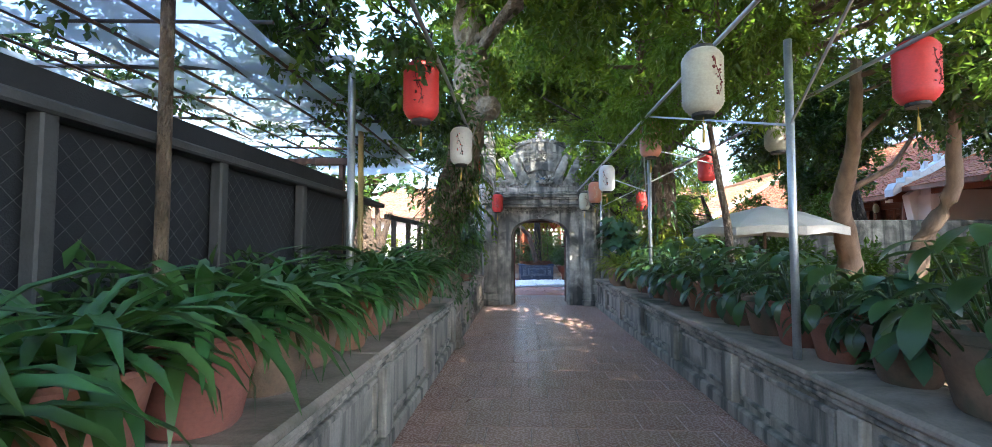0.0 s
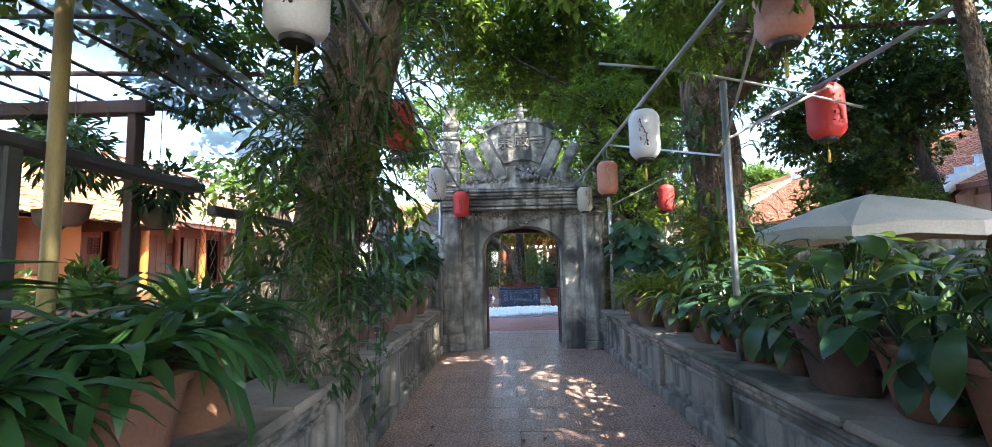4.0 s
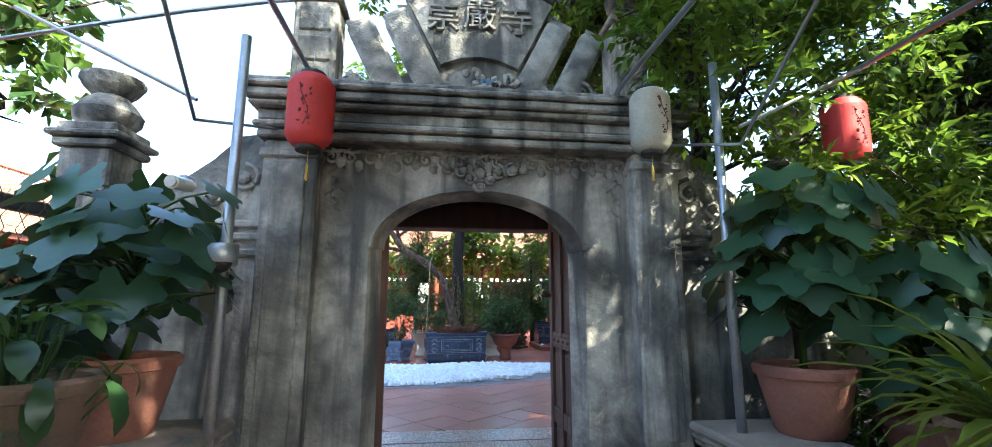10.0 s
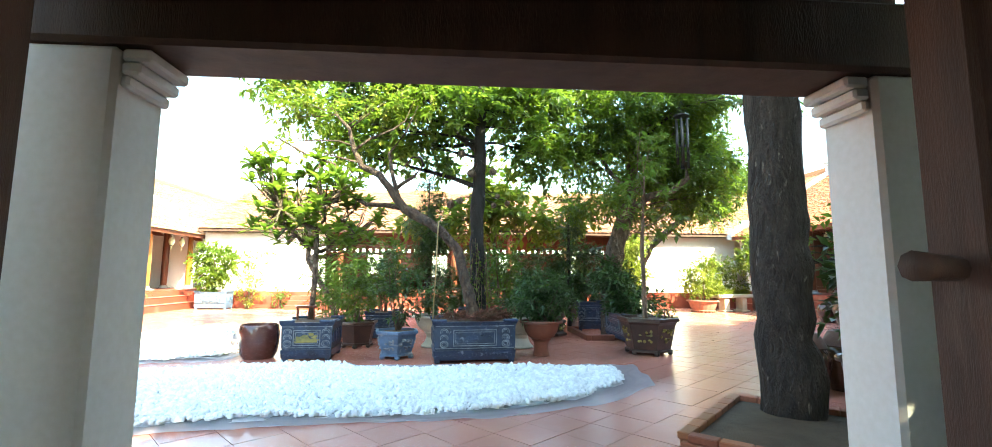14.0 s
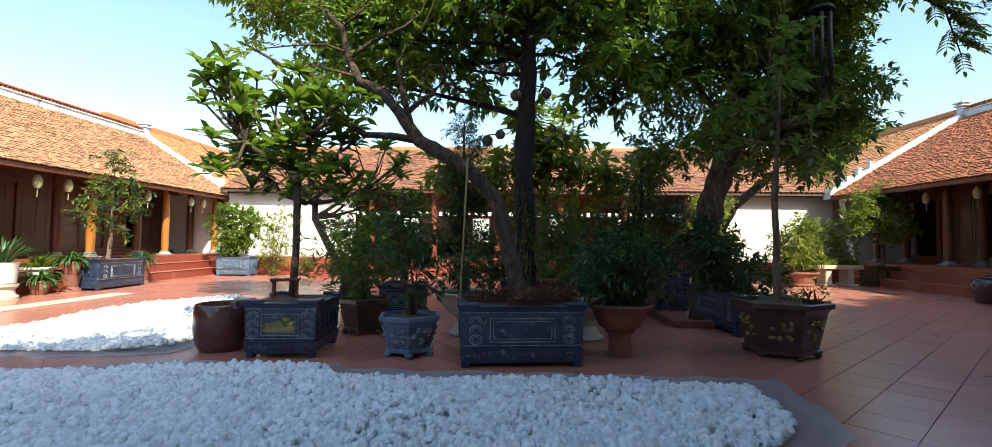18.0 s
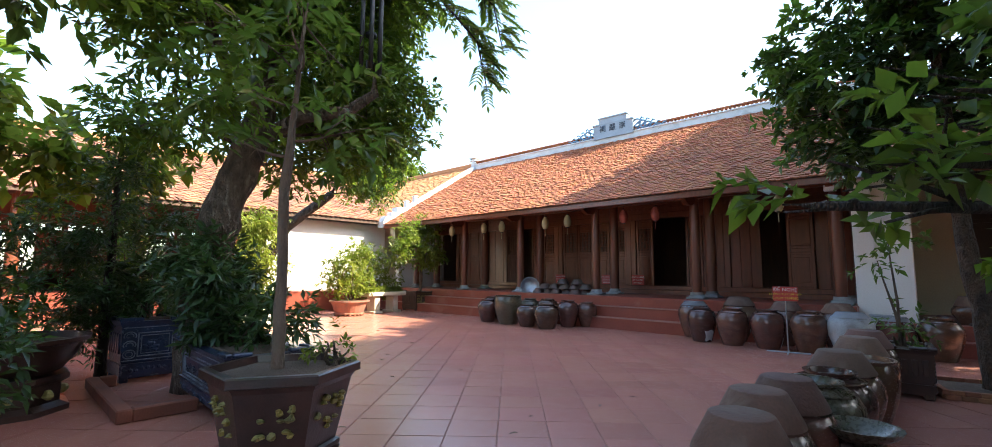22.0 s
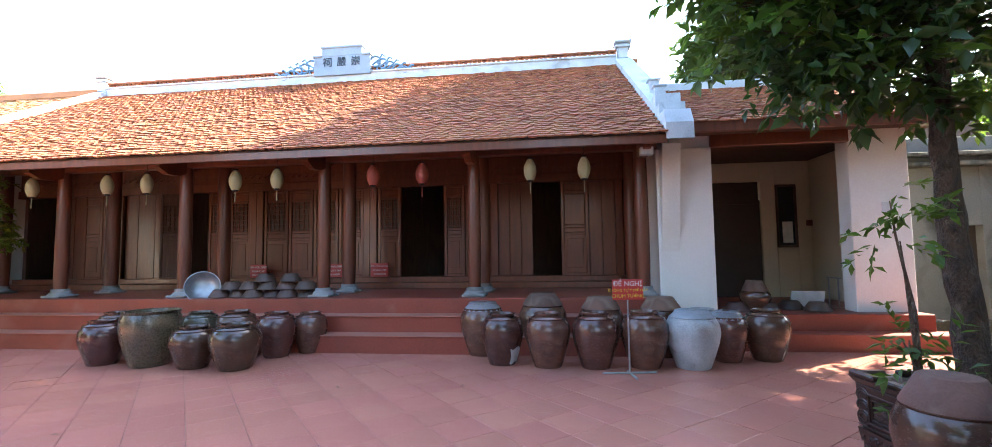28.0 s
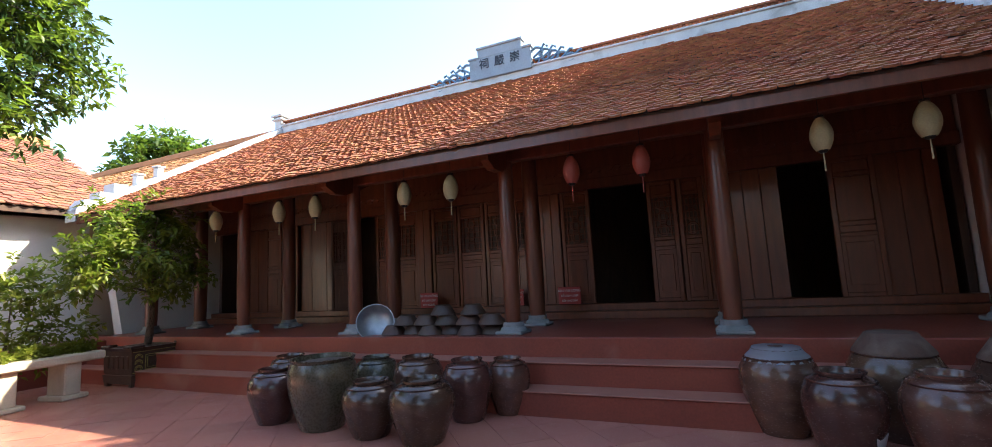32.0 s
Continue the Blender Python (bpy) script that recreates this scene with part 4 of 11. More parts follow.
def lattice_leaf(h, root, y0, y1, z0, z1, d, lattice=True, wood=None, swing=0.0):
    """One door leaf of turned panels, with a pierced panel above."""
    wood = wood or brown_wood
    leaf = quick("door_leaf", lambda g: (h.box(g, d - 0.03, d + 0.03, y0, y0 + 0.07, z0, z1), h.box(g, d - 0.03, d + 0.03, y1 - 0.07, y1, z0, z1),
                 [h.box(g, d - 0.026, d + 0.026, y0 + 0.07, y1 - 0.07, z, z + 0.06) for z in (z0, z0 + 0.86, z0 + 1.02, z1 - 0.28, z1 - 0.06)]), wood, root)
    quick("panel", lambda g: h.box(g, d - 0.012, d + 0.012, y0 + 0.07, y1 - 0.07, z0 + 0.06, z0 + 0.86, 0.004), wood, leaf)
    quick("raised_panel", lambda g: h.box(g, d - 0.024, d - 0.008, y0 + 0.12, y1 - 0.12, z0 + 0.16, z0 + 0.78, 0.012), wood, leaf)
    quick("panel", lambda g: h.box(g, d - 0.018, d + 0.012, y0 + 0.072, y1 - 0.072, z0 + 0.922, z0 + 1.018, 0.01), wood, leaf)
    quick("panel", lambda g: h.box(g, d - 0.018, d + 0.012, y0 + 0.072, y1 - 0.072, z1 - 0.218, z1 - 0.062, 0.01), wood, leaf)
    if not lattice:
        quick("panel", lambda g: h.box(g, d - 0.02, d + 0.012, y0 + 0.072, y1 - 0.072, z0 + 1.082, z1 - 0.282, 0.015), wood, leaf)
    if lattice:
        g = Geo()
        a, b, c, e = y0 + 0.07, y1 - 0.07, z0 + 1.08, z1 - 0.28
        # dark sheet behind the bars stands in for the shade of the room
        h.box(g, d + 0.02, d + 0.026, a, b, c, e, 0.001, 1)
        for k in range(4):
            y = a + (b - a) * (k + 0.5) / 4
            h.box(g, d - 0.014, d + 0.012, y - 0.009, y + 0.009, c, e, 0.003)
        for k in range(6):
            z = c + (e - c) * (k + 0.5) / 6
            h.box(g, d - 0.01, d + 0.014, a, b, z - 0.008, z + 0.008, 0.003)
        for k in range(3):
            zc = c + (e - c) * (k + 0.5) / 3
            r = min(b - a, (e - c) / 3) * 0.42
            g.tube([h.at(d - 0.01, (a + b) / 2 + r * math.cos(t * math.pi / 6), zc + r * math.sin(t * math.pi / 6)) for t in range(13)], 0.011, 5)
        part("lattice", g, [wood, interior_shade], leaf, "pierced lattice")
    return leaf


def plank_panel(h, root, y0, y1, z0, z1, d):
    g = Geo()
    n = max(1, round((y1 - y0) / 0.3))
    for i in range(n):
        a, b = y0 + (y1 - y0) * i / n, y0 + (y1 - y0) * (i + 1) / n
        h.box(g, d - 0.015 - 0.004 * (i % 2), d + 0.02, a + 0.003, b - 0.003, z0, z1, 0.005)
    return part("plank_panel", g, brown_wood, root)


def build_hall(name, label, x0, sgn, ys, y_s, y_n, eave, ridge, bays, thick_gable, tiles_near=None, col_mat=gold_wood, wood=brown_wood, roof_mat=roof_red):
    h = Hall(x0, sgn)
    root = thing(name, label, "temple hall")
    P = FLOOR_HALL
    D = 2.2
    (ed, ez), (rd, rz) = eave, ridge
    slope = math.atan2(rz - ez, rd - ed)
    # platform and steps
    quick("platform", lambda g: h.box(g, -0.42, 8.5, y_s, y_n, -0.1, P, 0.012), step_tile, root, "red tiled porch floor")
    for k in range(2):
        quick("step", lambda g: h.box(g, -0.42 - 0.34 * (k + 1), -0.40, y_s + 0.3, y_n - 0.3, -0.1, P - (k + 1) * P / 3, 0.012), step_tile, root)
        # thin pale sheet on each tread paints the light falling on it
        quick("step_nosing", lambda g: h.box(g, -0.44 - 0.34 * (k + 1), -0.40 - 0.34 * k, y_s + 0.28, y_n - 0.28, P - (k + 1) * P / 3 + 0.001, P - (k + 1) * P / 3 + 0.014, 0.004), lit_tread, root)
    # columns
    for y in ys:
        for d, r, tall in ((0.0, 0.115, ez + 0.08), (1.05, 0.135, ez + 0.62)):
            col = quick("column", lambda g: g.lathe([(r * 0.92, P + 0.16), (r, P + 0.5), (r * 1.03, P + 1.1), (r * 0.98, P + 1.8), (r * 0.9, tall)], 16, *h.at(d, y, 0)[:2]), col_mat if d == 0 or tiles_near else wood, root, "round varnished wooden column", smooth=50)
            quick("column_base", lambda g: (h.box(g, d - 0.2, d + 0.2, y - 0.2, y + 0.2, P, P + 0.045, 0.012), g.lathe([(0.2, P + 0.045), (0.17, P + 0.09), (0.15, P + 0.1), (0.145, P + 0.16)], 16, *h.at(d, y, 0)[:2])), grey_wall, col, "carved grey stone base", smooth=35)
        # cantilever arm to the eave
        g = Geo()
        h.wallslab(g, [(ed + 0.16, ez - 0.12), (ed + 0.16, ez - 0.02), (1.1, ez + 0.62), (1.1, ez + 0.38), (0.1, ez - 0.06), (-0.25, ez - 0.20), (-0.5, ez - 0.21)], y - 0.06, y + 0.06)
        part("eave_arm", g, wood, root)
    quick("eave_beam", lambda g: h.box(g, -0.08, 0.08, y_s, y_n, ez - 0.02, ez + 0.16, 0.012), wood, root)
    quick("inner_beam", lambda g: (h.box(g, 0.97, 1.13, y_s, y_n, ez + 0.35, ez + 0.55, 0.012), h.box(g, D - 0.08, D + 0.08, y_s, y_n, ez - 0.17, ez + 0.02, 0.012)), wood, root)
    quick("fascia", lambda g: h.box(g, ed - 0.02, ed + 0.03, y_s, y_n, ez - 0.10, ez + 0.03, 0.006), wood, root)
    # soffit and roof body
    g = Geo()
    h.wallslab(g, [(ed, ez), (ed, ez + 0.06), (rd, rz + 0.06), (2 * rd - ed, ez + 0.06), (2 * rd - ed, ez), (rd, rz)], y_s, y_n)
    part("roof_deck", g, dark_wood, root)
    # front wall
    quick("sill", lambda g: (h.box(g, D - 0.3, D + 0.1, y_s, y_n, P, P + 0.13, 0.01), h.box(g, D - 0.12, D + 0.1, y_s, y_n, P + 0.13, P + 0.25, 0.01)), wood, root)
    quick("frieze_board", lambda g: h.box(g, D - 0.02, D + 0.05, y_s, y_n, ez + 0.02, ez + 0.9, 0.006), wood, root)
    g = Geo(); rnd = random.Random(7)
    y = y_s + 0.2
    while y < y_n - 0.2:
        a = rnd.uniform(0.05, 0.1)
        g.tube([h.at(D - 0.03, y + a * math.cos(t), ez + 0.18 + 0.6 * a * math.sin(t)) for t in (0, 1, 2, 3, 4, 5)], 0.014, 5)
        y += 0.17
    part("frieze_carving", g, wood, root)
    Z0, Z1 = P + 0.25, ez - 0.17
    for (a, b), kinds in zip(zip(ys, ys[1:]), bays):
        for yy in (a, b - 0.16):
            quick("door_post", lambda g: h.box(g, D - 0.07, D + 0.07, yy, yy + 0.16, Z0, Z1, 0.01), wood, root)
        yy = a + 0.16
        wid = (b - a - 0.32)
        for kind, share in kinds:
            e = yy + wid * share
            if kind == "lattice":
                lattice_leaf(h, root, yy + 0.01, e - 0.01, Z0, Z1, D, True, wood)
            elif kind == "leaf":
                lattice_leaf(h, root, yy + 0.01, e - 0.01, Z0, Z1, D - 0.08, False, wood)
            elif kind == "pale":
                lattice_leaf(h, root, yy + 0.01, e - 0.01, Z0, Z1, D - 0.08, True, door_wood)
            elif kind == "planks":
                plank_panel(h, root, yy, e, Z0, Z1, D)
            yy = e
    # dark room behind
    quick("room_wall", lambda g: (h.box(g, 6.2, 6.3, y_s, y_n, P, ez + 1.6), h.box(g, D + 0.1, 6.2, y_s, y_s + 0.1, P, ez + 1.0), h.box(g, D + 0.1, 6.2, y_n - 0.1, y_n, P, ez + 1.0)), dark_wood, root, "dark timber walls of the shadowy room")
    # gables with stepped parapets and ridge
    for y0, y1 in ((y_s - thick_gable, y_s), (y_n, y_n + thick_gable)):
        g = Geo()
        h.wallslab(g, [(0.2, 0), (2 * rd - 0.2, 0), (2 * rd - ed - 0.3, ez), (rd, rz), (ed + 0.5, ez)], y0 + 0.03, y1 - 0.03)
        part("gable_wall", g, whitewash, root)
        g = Geo()
        cut = lambda d: ez + (d - ed) * math.tan(slope)
        h.wallslab(g, [(ed - 0.05, ez - 0.05), (rd, rz - 0.02), (rd, rz + 0.26), (ed + 0.9, cut(ed + 0.9) + 0.24), (ed + 0.9, cut(ed + 0.9) + 0.32), (ed + 0.62, cut(ed + 0.9) + 0.32), (ed + 0.62, cut(ed + 0.62) + 0.26),
                       (ed + 0.36, cut(ed + 0.62) + 0.26), (ed + 0.36, cut(ed + 0.36) + 0.22), (ed + 0.1, cut(ed + 0.36) + 0.22), (ed - 0.05, cut(ed) + 0.2)], y0 - 0.03, y1 + 0.03)
        h.wallslab(g, [(rd, rz - 0.02), (2 * rd - ed, ez - 0.05), (2 * rd - ed, ez + 0.2), (rd, rz + 0.26)], y0 - 0.03, y1 + 0.03)
        part("parapet", g, lime_trim, root, "white-washed stepped gable parapet")
        for d in (ed + 1.2, ed + 1.65):
            def stub(g):
                z = cut(d) + 0.2
                yc = (y0 + y1) / 2
                h.box(g, d - 0.07, d + 0.07, yc - 0.09, yc + 0.09, z, z + 0.24, 0.01)
                h.box(g, d - 0.10, d + 0.10, yc - 0.12, yc + 0.12, z + 0.24, z + 0.28, 0.01)
            quick("parapet_stub", stub, lime_trim, root)
        def fin(g):
            yc = (y0 + y1) / 2
            h.box(g, rd - 0.13, rd + 0.13, yc - 0.13, yc + 0.13, rz + 0.2, rz + 0.48, 0.01)
            for z, o in ((0.48, 0.2), (0.53, 0.15), (0.60, 0.22)):
                h.box(g, rd - o, rd + o, yc - o, yc + o, rz + z, rz + z + 0.05, 0.01)
        quick("ridge_finial", fin, lime_trim, root)
    quick("ridge_band", lambda g: (h.box(g, rd - 0.13, rd + 0.13, y_s, y_n, rz - 0.05, rz + 0.30, 0.012), h.box(g, rd - 0.17, rd + 0.17, y_s, y_n, rz + 0.24, rz + 0.29, 0.01)), lime_trim, root)
    g = Geo()
    y = y_s
    while y < y_n:
        h.box(g, rd - 0.05, rd + 0.05, y, y + 0.07, rz + 0.30, rz + 0.40, 0.006)
        y += 0.13
    h.box(g, rd - 0.09, rd + 0.09, y_s, y_n, rz + 0.40, rz + 0.45, 0.008)
    part("ridge_fretwork", g, roof_red, root)
    # tiles
    Ls = math.hypot(rd - ed, rz - ez)
    u = Vector((0, 1, 0))
    v = Vector((sgn * math.cos(slope), 0, math.sin(slope)))
    nor = Vector((-sgn * math.sin(slope), 0, math.cos(slope)))
    wu, pv = 0.14, 0.115
    nu, nv = int((y_n - y_s) / wu), int(Ls / pv)
    rnd = random.Random(11)
    o = Vector(h.at(ed - 0.06, y_s, ez + 0.05))
    near = (lambda i, j: tiles_near[0] <= i < tiles_near[1] and j < tiles_near[2]) if tiles_near else (lambda i, j: False)
    g = Geo()
    tile_rows(g, o, u, v, nor, nu, nv, wu, pv, 0.027, rnd, skip=near)
    part("roof_tiles", g, roof_mat, root, kind="stuff")
    if tiles_near:
        shapes = []
        for k in range(6):
            g = Geo(); one_tile(g, Vector((0, 0, 0)), u, v, nor, wu, pv, 0.027, rnd, 1.35)
            shapes.append(g.mesh("roof_tile", roof_red_piece))
        LATE.append(lambda: [part("roof_tile", shapes[(i * 7 + j * 3) % 6], None, root, at=Matrix.Translation(o + u * (wu * (i + (0.5 if j % 2 else 0))) + v * (pv * j)))
                             for i in range(tiles_near[0], tiles_near[1]) for j in range(tiles_near[2])])
    back = Geo()
    ob = Vector(h.at(2 * rd - ed + 0.06, y_n, ez + 0.05))
    tile_rows(back, ob, -u, Vector((-v.x, 0, v.z)), Vector((-nor.x, 0, nor.z)), 12, 12, (y_n - y_s) / 12, Ls / 12, 0.03, rnd)
    part("rear_roof", back, roof_red, root, kind="stuff")
    return h, root


LATE = []
EY = [20.05, 22.89, 25.66, 28.44, 31.08, 33.85]
E_EAVE, E_RIDGE = (-0.86, 3.22), (4.44, 6.42)
east_bays = [[("planks", 0.22), ("leaf", 0.24), ("open", 0.24), ("planks", 0.30)],
             [("lattice", 0.17), ("lattice", 0.20), ("open", 0.40), ("lattice", 0.23)],
             [("lattice", 0.25)] * 4,
             [("lattice", 0.24), ("lattice", 0.24), ("open", 0.26), ("pale", 0.26)],
             [("planks", 0.28), ("leaf", 0.22), ("leaf", 0.22), ("planks", 0.28)]]
east, east_root = build_hall("temple_hall_east", "long dark-red wooden temple hall with a clay tile roof and porch", 13.56, 1, EY, 19.78, 34.95, E_EAVE, E_RIDGE, east_bays, 0.34, (8, 44, 8), column_wood)
WY = [18.0, 21.0, 24.0, 27.0, 30.05, 33.1, 35.95]
west_bays = [[("planks", 0.3), ("lattice", 0.2), ("lattice", 0.2), ("planks", 0.3)], [("lattice", 0.25), ("open", 0.5), ("lattice", 0.25)], [("planks", 0.3), ("lattice", 0.2), ("open", 0.2), ("planks", 0.3)],
             [("lattice", 0.2), ("open", 0.3), ("lattice", 0.2), ("planks", 0.3)], [("planks", 0.35), ("leaf", 0.3), ("planks", 0.35)], [("planks", 0.3), ("open", 0.2), ("pale", 0.25), ("pale", 0.25)]]
west, west_root = build_hall("temple_hall_west", "long wooden temple hall with honey-coloured columns under a clay tile roof", -12.3, -1, WY, 16.6, 36.2, (-0.62, 3.12), (3.5, 5.72), west_bays, 0.34, roof_mat=roof_west)

# ---- the north building ----
north = thing("north_building", "long low tiled building with white end walls across the courtyard", "temple building")
NY, NE_Z, NR_Y, NR_Z = 35.3, 3.42, 40.0, 5.95
quick("platform", lambda g: g.box(-11.7, 14.0, 34.6, 44, -0.1, 0.70, 0.012), step_tile, north, "red tiled raised floor")
for x0, x1 in ((-7.2, -3.9), (3.6, 6.6), (-1.8, 1.8)):
    for k in range(3):
        quick("step", lambda g: g.box(x0, x1, 34.6 - 0.34 * (k + 1), 34.62, -0.1, 0.70 - 0.175 * (k + 1), 0.012), step_tile, north)
for x0, x1 in ((-11.6, -6.3), (8.3, 13.3)):
    quick("white_wall", lambda g: g.box(x0, x1, 35.75, 35.95, 0.70, 3.5, 0.01), whitewash, north)
for i in range(6):
    x = -5.6 + i * 2.62
    quick("column", lambda g: g.lathe([(0.13, 0.7), (0.14, 1.6), (0.12, 3.4)], 12, x, 35.85), brown_wood, north, smooth=50)
quick("beam", lambda g: (g.box(-11.7, 14, 35.75, 35.95, 3.3, 3.52, 0.01), g.box(-11.7, 14, NY - 0.02, NY + 0.03, NE_Z - 0.1, NE_Z + 0.02, 0.006)), dark_wood, north)
def rear_wall(g):
    for x0, x1 in ((-10.9, -5.0), (-4.2, -1.6), (-0.8, 2.0), (2.8, 5.4), (6.2, 14)):
        g.box(x0, x1, 39.0, 39.2, 0.7, 2.5, 0.01)
    g.box(-10.9, 14, 39.0, 39.2, 0.7, 1.35, 0.008)
    g.box(-10.9, 14, 39.0, 39.2, 2.5, 2.62, 0.008)
    x = -10.9
    while x < 14:
        g.box(x, x + 0.16, 39.02, 39.18, 2.62, 2.82, 0.008)
        x += 0.34
    g.box(-10.9, 14, 39.0, 39.2, 2.82, 3.9, 0.008)
quick("rear_wall", rear_wall, brown_wood, north, "dark wooden rear wall with a row of small openings")
for x in (-3.9, 1.3, 6.5):
    quick("altar_table", lambda g: (g.box(x - 0.7, x + 0.7, 37.4, 38.0, 1.4, 1.5, 0.01), [g.box(x + sx * 0.6 - 0.05, x + sx * 0.6 + 0.05, yy - 0.05, yy + 0.05, 0.7, 1.4, 0.01) for sx in (-1, 1) for yy in (37.5, 37.9)]), brown_wood, north)
g = Geo()
g.add([(-11.7, NY, NE_Z), (14.2, NY, NE_Z), (14.2, NR_Y, NR_Z), (-11.7, NR_Y, NR_Z), (14.2, 45, NE_Z - 0.2), (-11.7, 45, NE_Z - 0.2)], [(0, 1, 2, 3), (3, 2, 4, 5)])
g.add([(-11.7, NY, NE_Z - 0.06), (14.2, NY, NE_Z - 0.06), (14.2, NR_Y, NR_Z - 0.06), (-11.7, NR_Y, NR_Z - 0.06)], [(3, 2, 1, 0)])
part("roof_deck", g, dark_wood, north)
sl = math.atan2(NR_Z - NE_Z, NR_Y - NY)
g = Geo(); rnd = random.Random(5)
tile_rows(g, (-11.7, NY - 0.05, NE_Z + 0.04), (1, 0, 0), (0, math.cos(sl), math.sin(sl)), (0, -math.sin(sl), math.cos(sl)), 129, 34, 0.2, 0.158, 0.025, rnd)
part("roof_tiles", g, roof_brown, north, kind="stuff")
quick("ridge", lambda g: g.box(-10.9, 14.2, NR_Y - 0.12, NR_Y + 0.12, NR_Z - 0.05, NR_Z + 0.2, 0.02), roof_orange, north)


def side_wing(name, x_e, sgn, y0, y1, ez, x_r, rz, label):
    w = thing(name, label, "building")
    xs = sorted((x_e + sgn * 0.6, x_r + sgn * 4.0))
    quick("wall", lambda g: g.box(xs[0], xs[1], y0, y1, 0, ez, 0.01), whitewash, w)
    s = math.atan2(rz - ez, abs(x_r - x_e))
    g = Geo()
    g.add([(x_e, y0, ez), (x_e, y1, ez), (x_r, y1, rz), (x_r, y0, rz), (2 * x_r - x_e, y0, ez), (2 * x_r - x_e, y1, ez)], [(0, 1, 2, 3), (3, 2, 5, 4), (0, 3, 4), (1, 5, 2)])
    part("roof_deck", g, roof_orange, w)
    g = Geo(); r2 = random.Random(3)
    L = math.hypot(rz - ez, x_r - x_e)
    tile_rows(g, (x_e, y0, ez + 0.03), (0, 1, 0), (sgn * math.cos(s), 0, math.sin(s)), (-sgn * math.sin(s), 0, math.cos(s)), int((y1 - y0) / 0.24), int(L / 0.2), 0.24, 0.2, 0.028, r2)
    part("roof_tiles", g, roof_orange, w, kind="stuff")
    quick("ridge", lambda g: g.box(x_r - 0.14, x_r + 0.14, y0, y1, rz - 0.02, rz + 0.2, 0.02), roof_orange, w)
    return w


side_wing("north_east_wing", 13.9, 1, 36.2, 50, 3.6, 19.2, 7.0, "side building with an orange clay tile roof")
side_wing("north_west_wing", -12.4, -1, 36.7, 52, 3.5, -18.0, 6.8, "side building with an orange clay tile roof")

# ---- annex south of the east hall ----
annex = thing("annex", "white-painted service annex with an open porch and a tiled roof", "building")
quick("floor_slab", lambda g: (g.box(13.3, 20, 15.9, 19.42, -0.1, 0.50, 0.012)), step_tile, annex)
quick("step", lambda g: g.box(12.95, 13.32, 15.6, 19.42, -0.1, 0.25, 0.012), step_tile, annex)
for y0, y1 in ((18.92, 19.42), (15.95, 16.82)):
    quick("pier", lambda g: g.box(13.56, 13.9, y0, y1, 0.50, 3.42, 0.012), whitewash, annex)
quick("pier_face", lambda g: g.box(13.5, 13.56, 18.92, 19.8, 0.5, 3.2, 0.01), whitewash, annex)
for q in ((16.2, 16.4, 18.08, 19.42, 0.5, 3.4), (16.2, 16.4, 16.78, 17.08, 0.5, 3.4), (16.2, 16.4, 15.95, 16.36, 0.5, 3.4), (16.2, 16.4, 17.08, 18.08, 2.98, 3.4), (16.2, 16.4, 16.36, 16.78, 0.5, 1.55), (16.2, 16.4, 16.36, 16.78, 2.9, 3.4), (13.9, 16.2, 15.95, 16.1, 0.5, 3.4)):
    quick("back_wall", lambda g: g.box(*q, 0.01), cream, annex)
quick("dark_door", lambda g: (g.box(16.26, 16.32, 17.08, 18.08, 0.5, 2.5, 0.006), g.box(16.24, 16.34, 17.08, 18.08, 2.5, 2.58, 0.006), g.box(16.26, 16.3, 17.1, 18.06, 2.58, 2.98, 0.006)), material("dark_brown_door_paint", (0.05, 0.028, 0.02), 0.45), annex, "closed dark brown door with a panel above")
win = quick("window_frame", lambda g: (g.box(16.19, 16.28, 16.36, 16.41, 1.55, 2.9, 0.006), g.box(16.19, 16.28, 16.73, 16.78, 1.55, 2.9, 0.006), g.box(16.19, 16.28, 16.41, 16.73, 1.55, 1.6, 0.006), g.box(16.19, 16.28, 16.41, 16.73, 2.85, 2.9, 0.006)), dark_wood, annex)
quick("pane", lambda g: g.box(16.22, 16.24, 16.41, 16.73, 1.6, 2.85, 0.002), material("dark_glass", (0.02, 0.025, 0.03), 0.08), win, "dark window pane")
quick("notice_paper", lambda g: g.box(16.20, 16.215, 16.46, 16.66, 1.65, 2.1, 0.001), paper, win, "white paper notice on the pane")
quick("wall_box", lambda g: g.box(16.12, 16.19, 16.05, 16.2, 2.0, 2.12, 0.008), brown_wood, annex)
quick("switch_box", lambda g: g.box(13.46, 13.5, 16.3, 16.42, 2.05, 2.22, 0.006), white_glaze, annex)
quick("eave_board", lambda g: (g.box(12.95, 13.02, 15.6, 19.42, 3.32, 3.5, 0.008), g.box(13.5, 13.62, 16.82, 18.92, 3.2, 3.42, 0.01)), brown_wood, annex)
g = Geo()
g.add([(12.98, 15.55, 3.45), (12.98, 19.42, 3.45), (17, 19.42, 5.3), (17, 15.55, 5.3), (21, 15.55, 3.45), (21, 19.42, 3.45)], [(0, 1, 2, 3), (3, 2, 5, 4), (0, 3, 4), (1, 5, 2)])
g.add([(12.98, 15.55, 3.4), (12.98, 19.42, 3.4), (16.4, 19.42, 3.4), (16.4, 15.55, 3.4)], [(3, 2, 1, 0)])
part("roof_deck", g, dark_wood, annex)
g = Geo(); rnd = random.Random(8)
s_ = math.atan2(1.85, 4.02)
tile_rows(g, (12.94, 15.5, 3.48), (0, 1, 0), (math.cos(s_), 0, math.sin(s_)), (-math.sin(s_), 0, math.cos(s_)), 25, 32, 0.157, 0.14, 0.022, rnd)
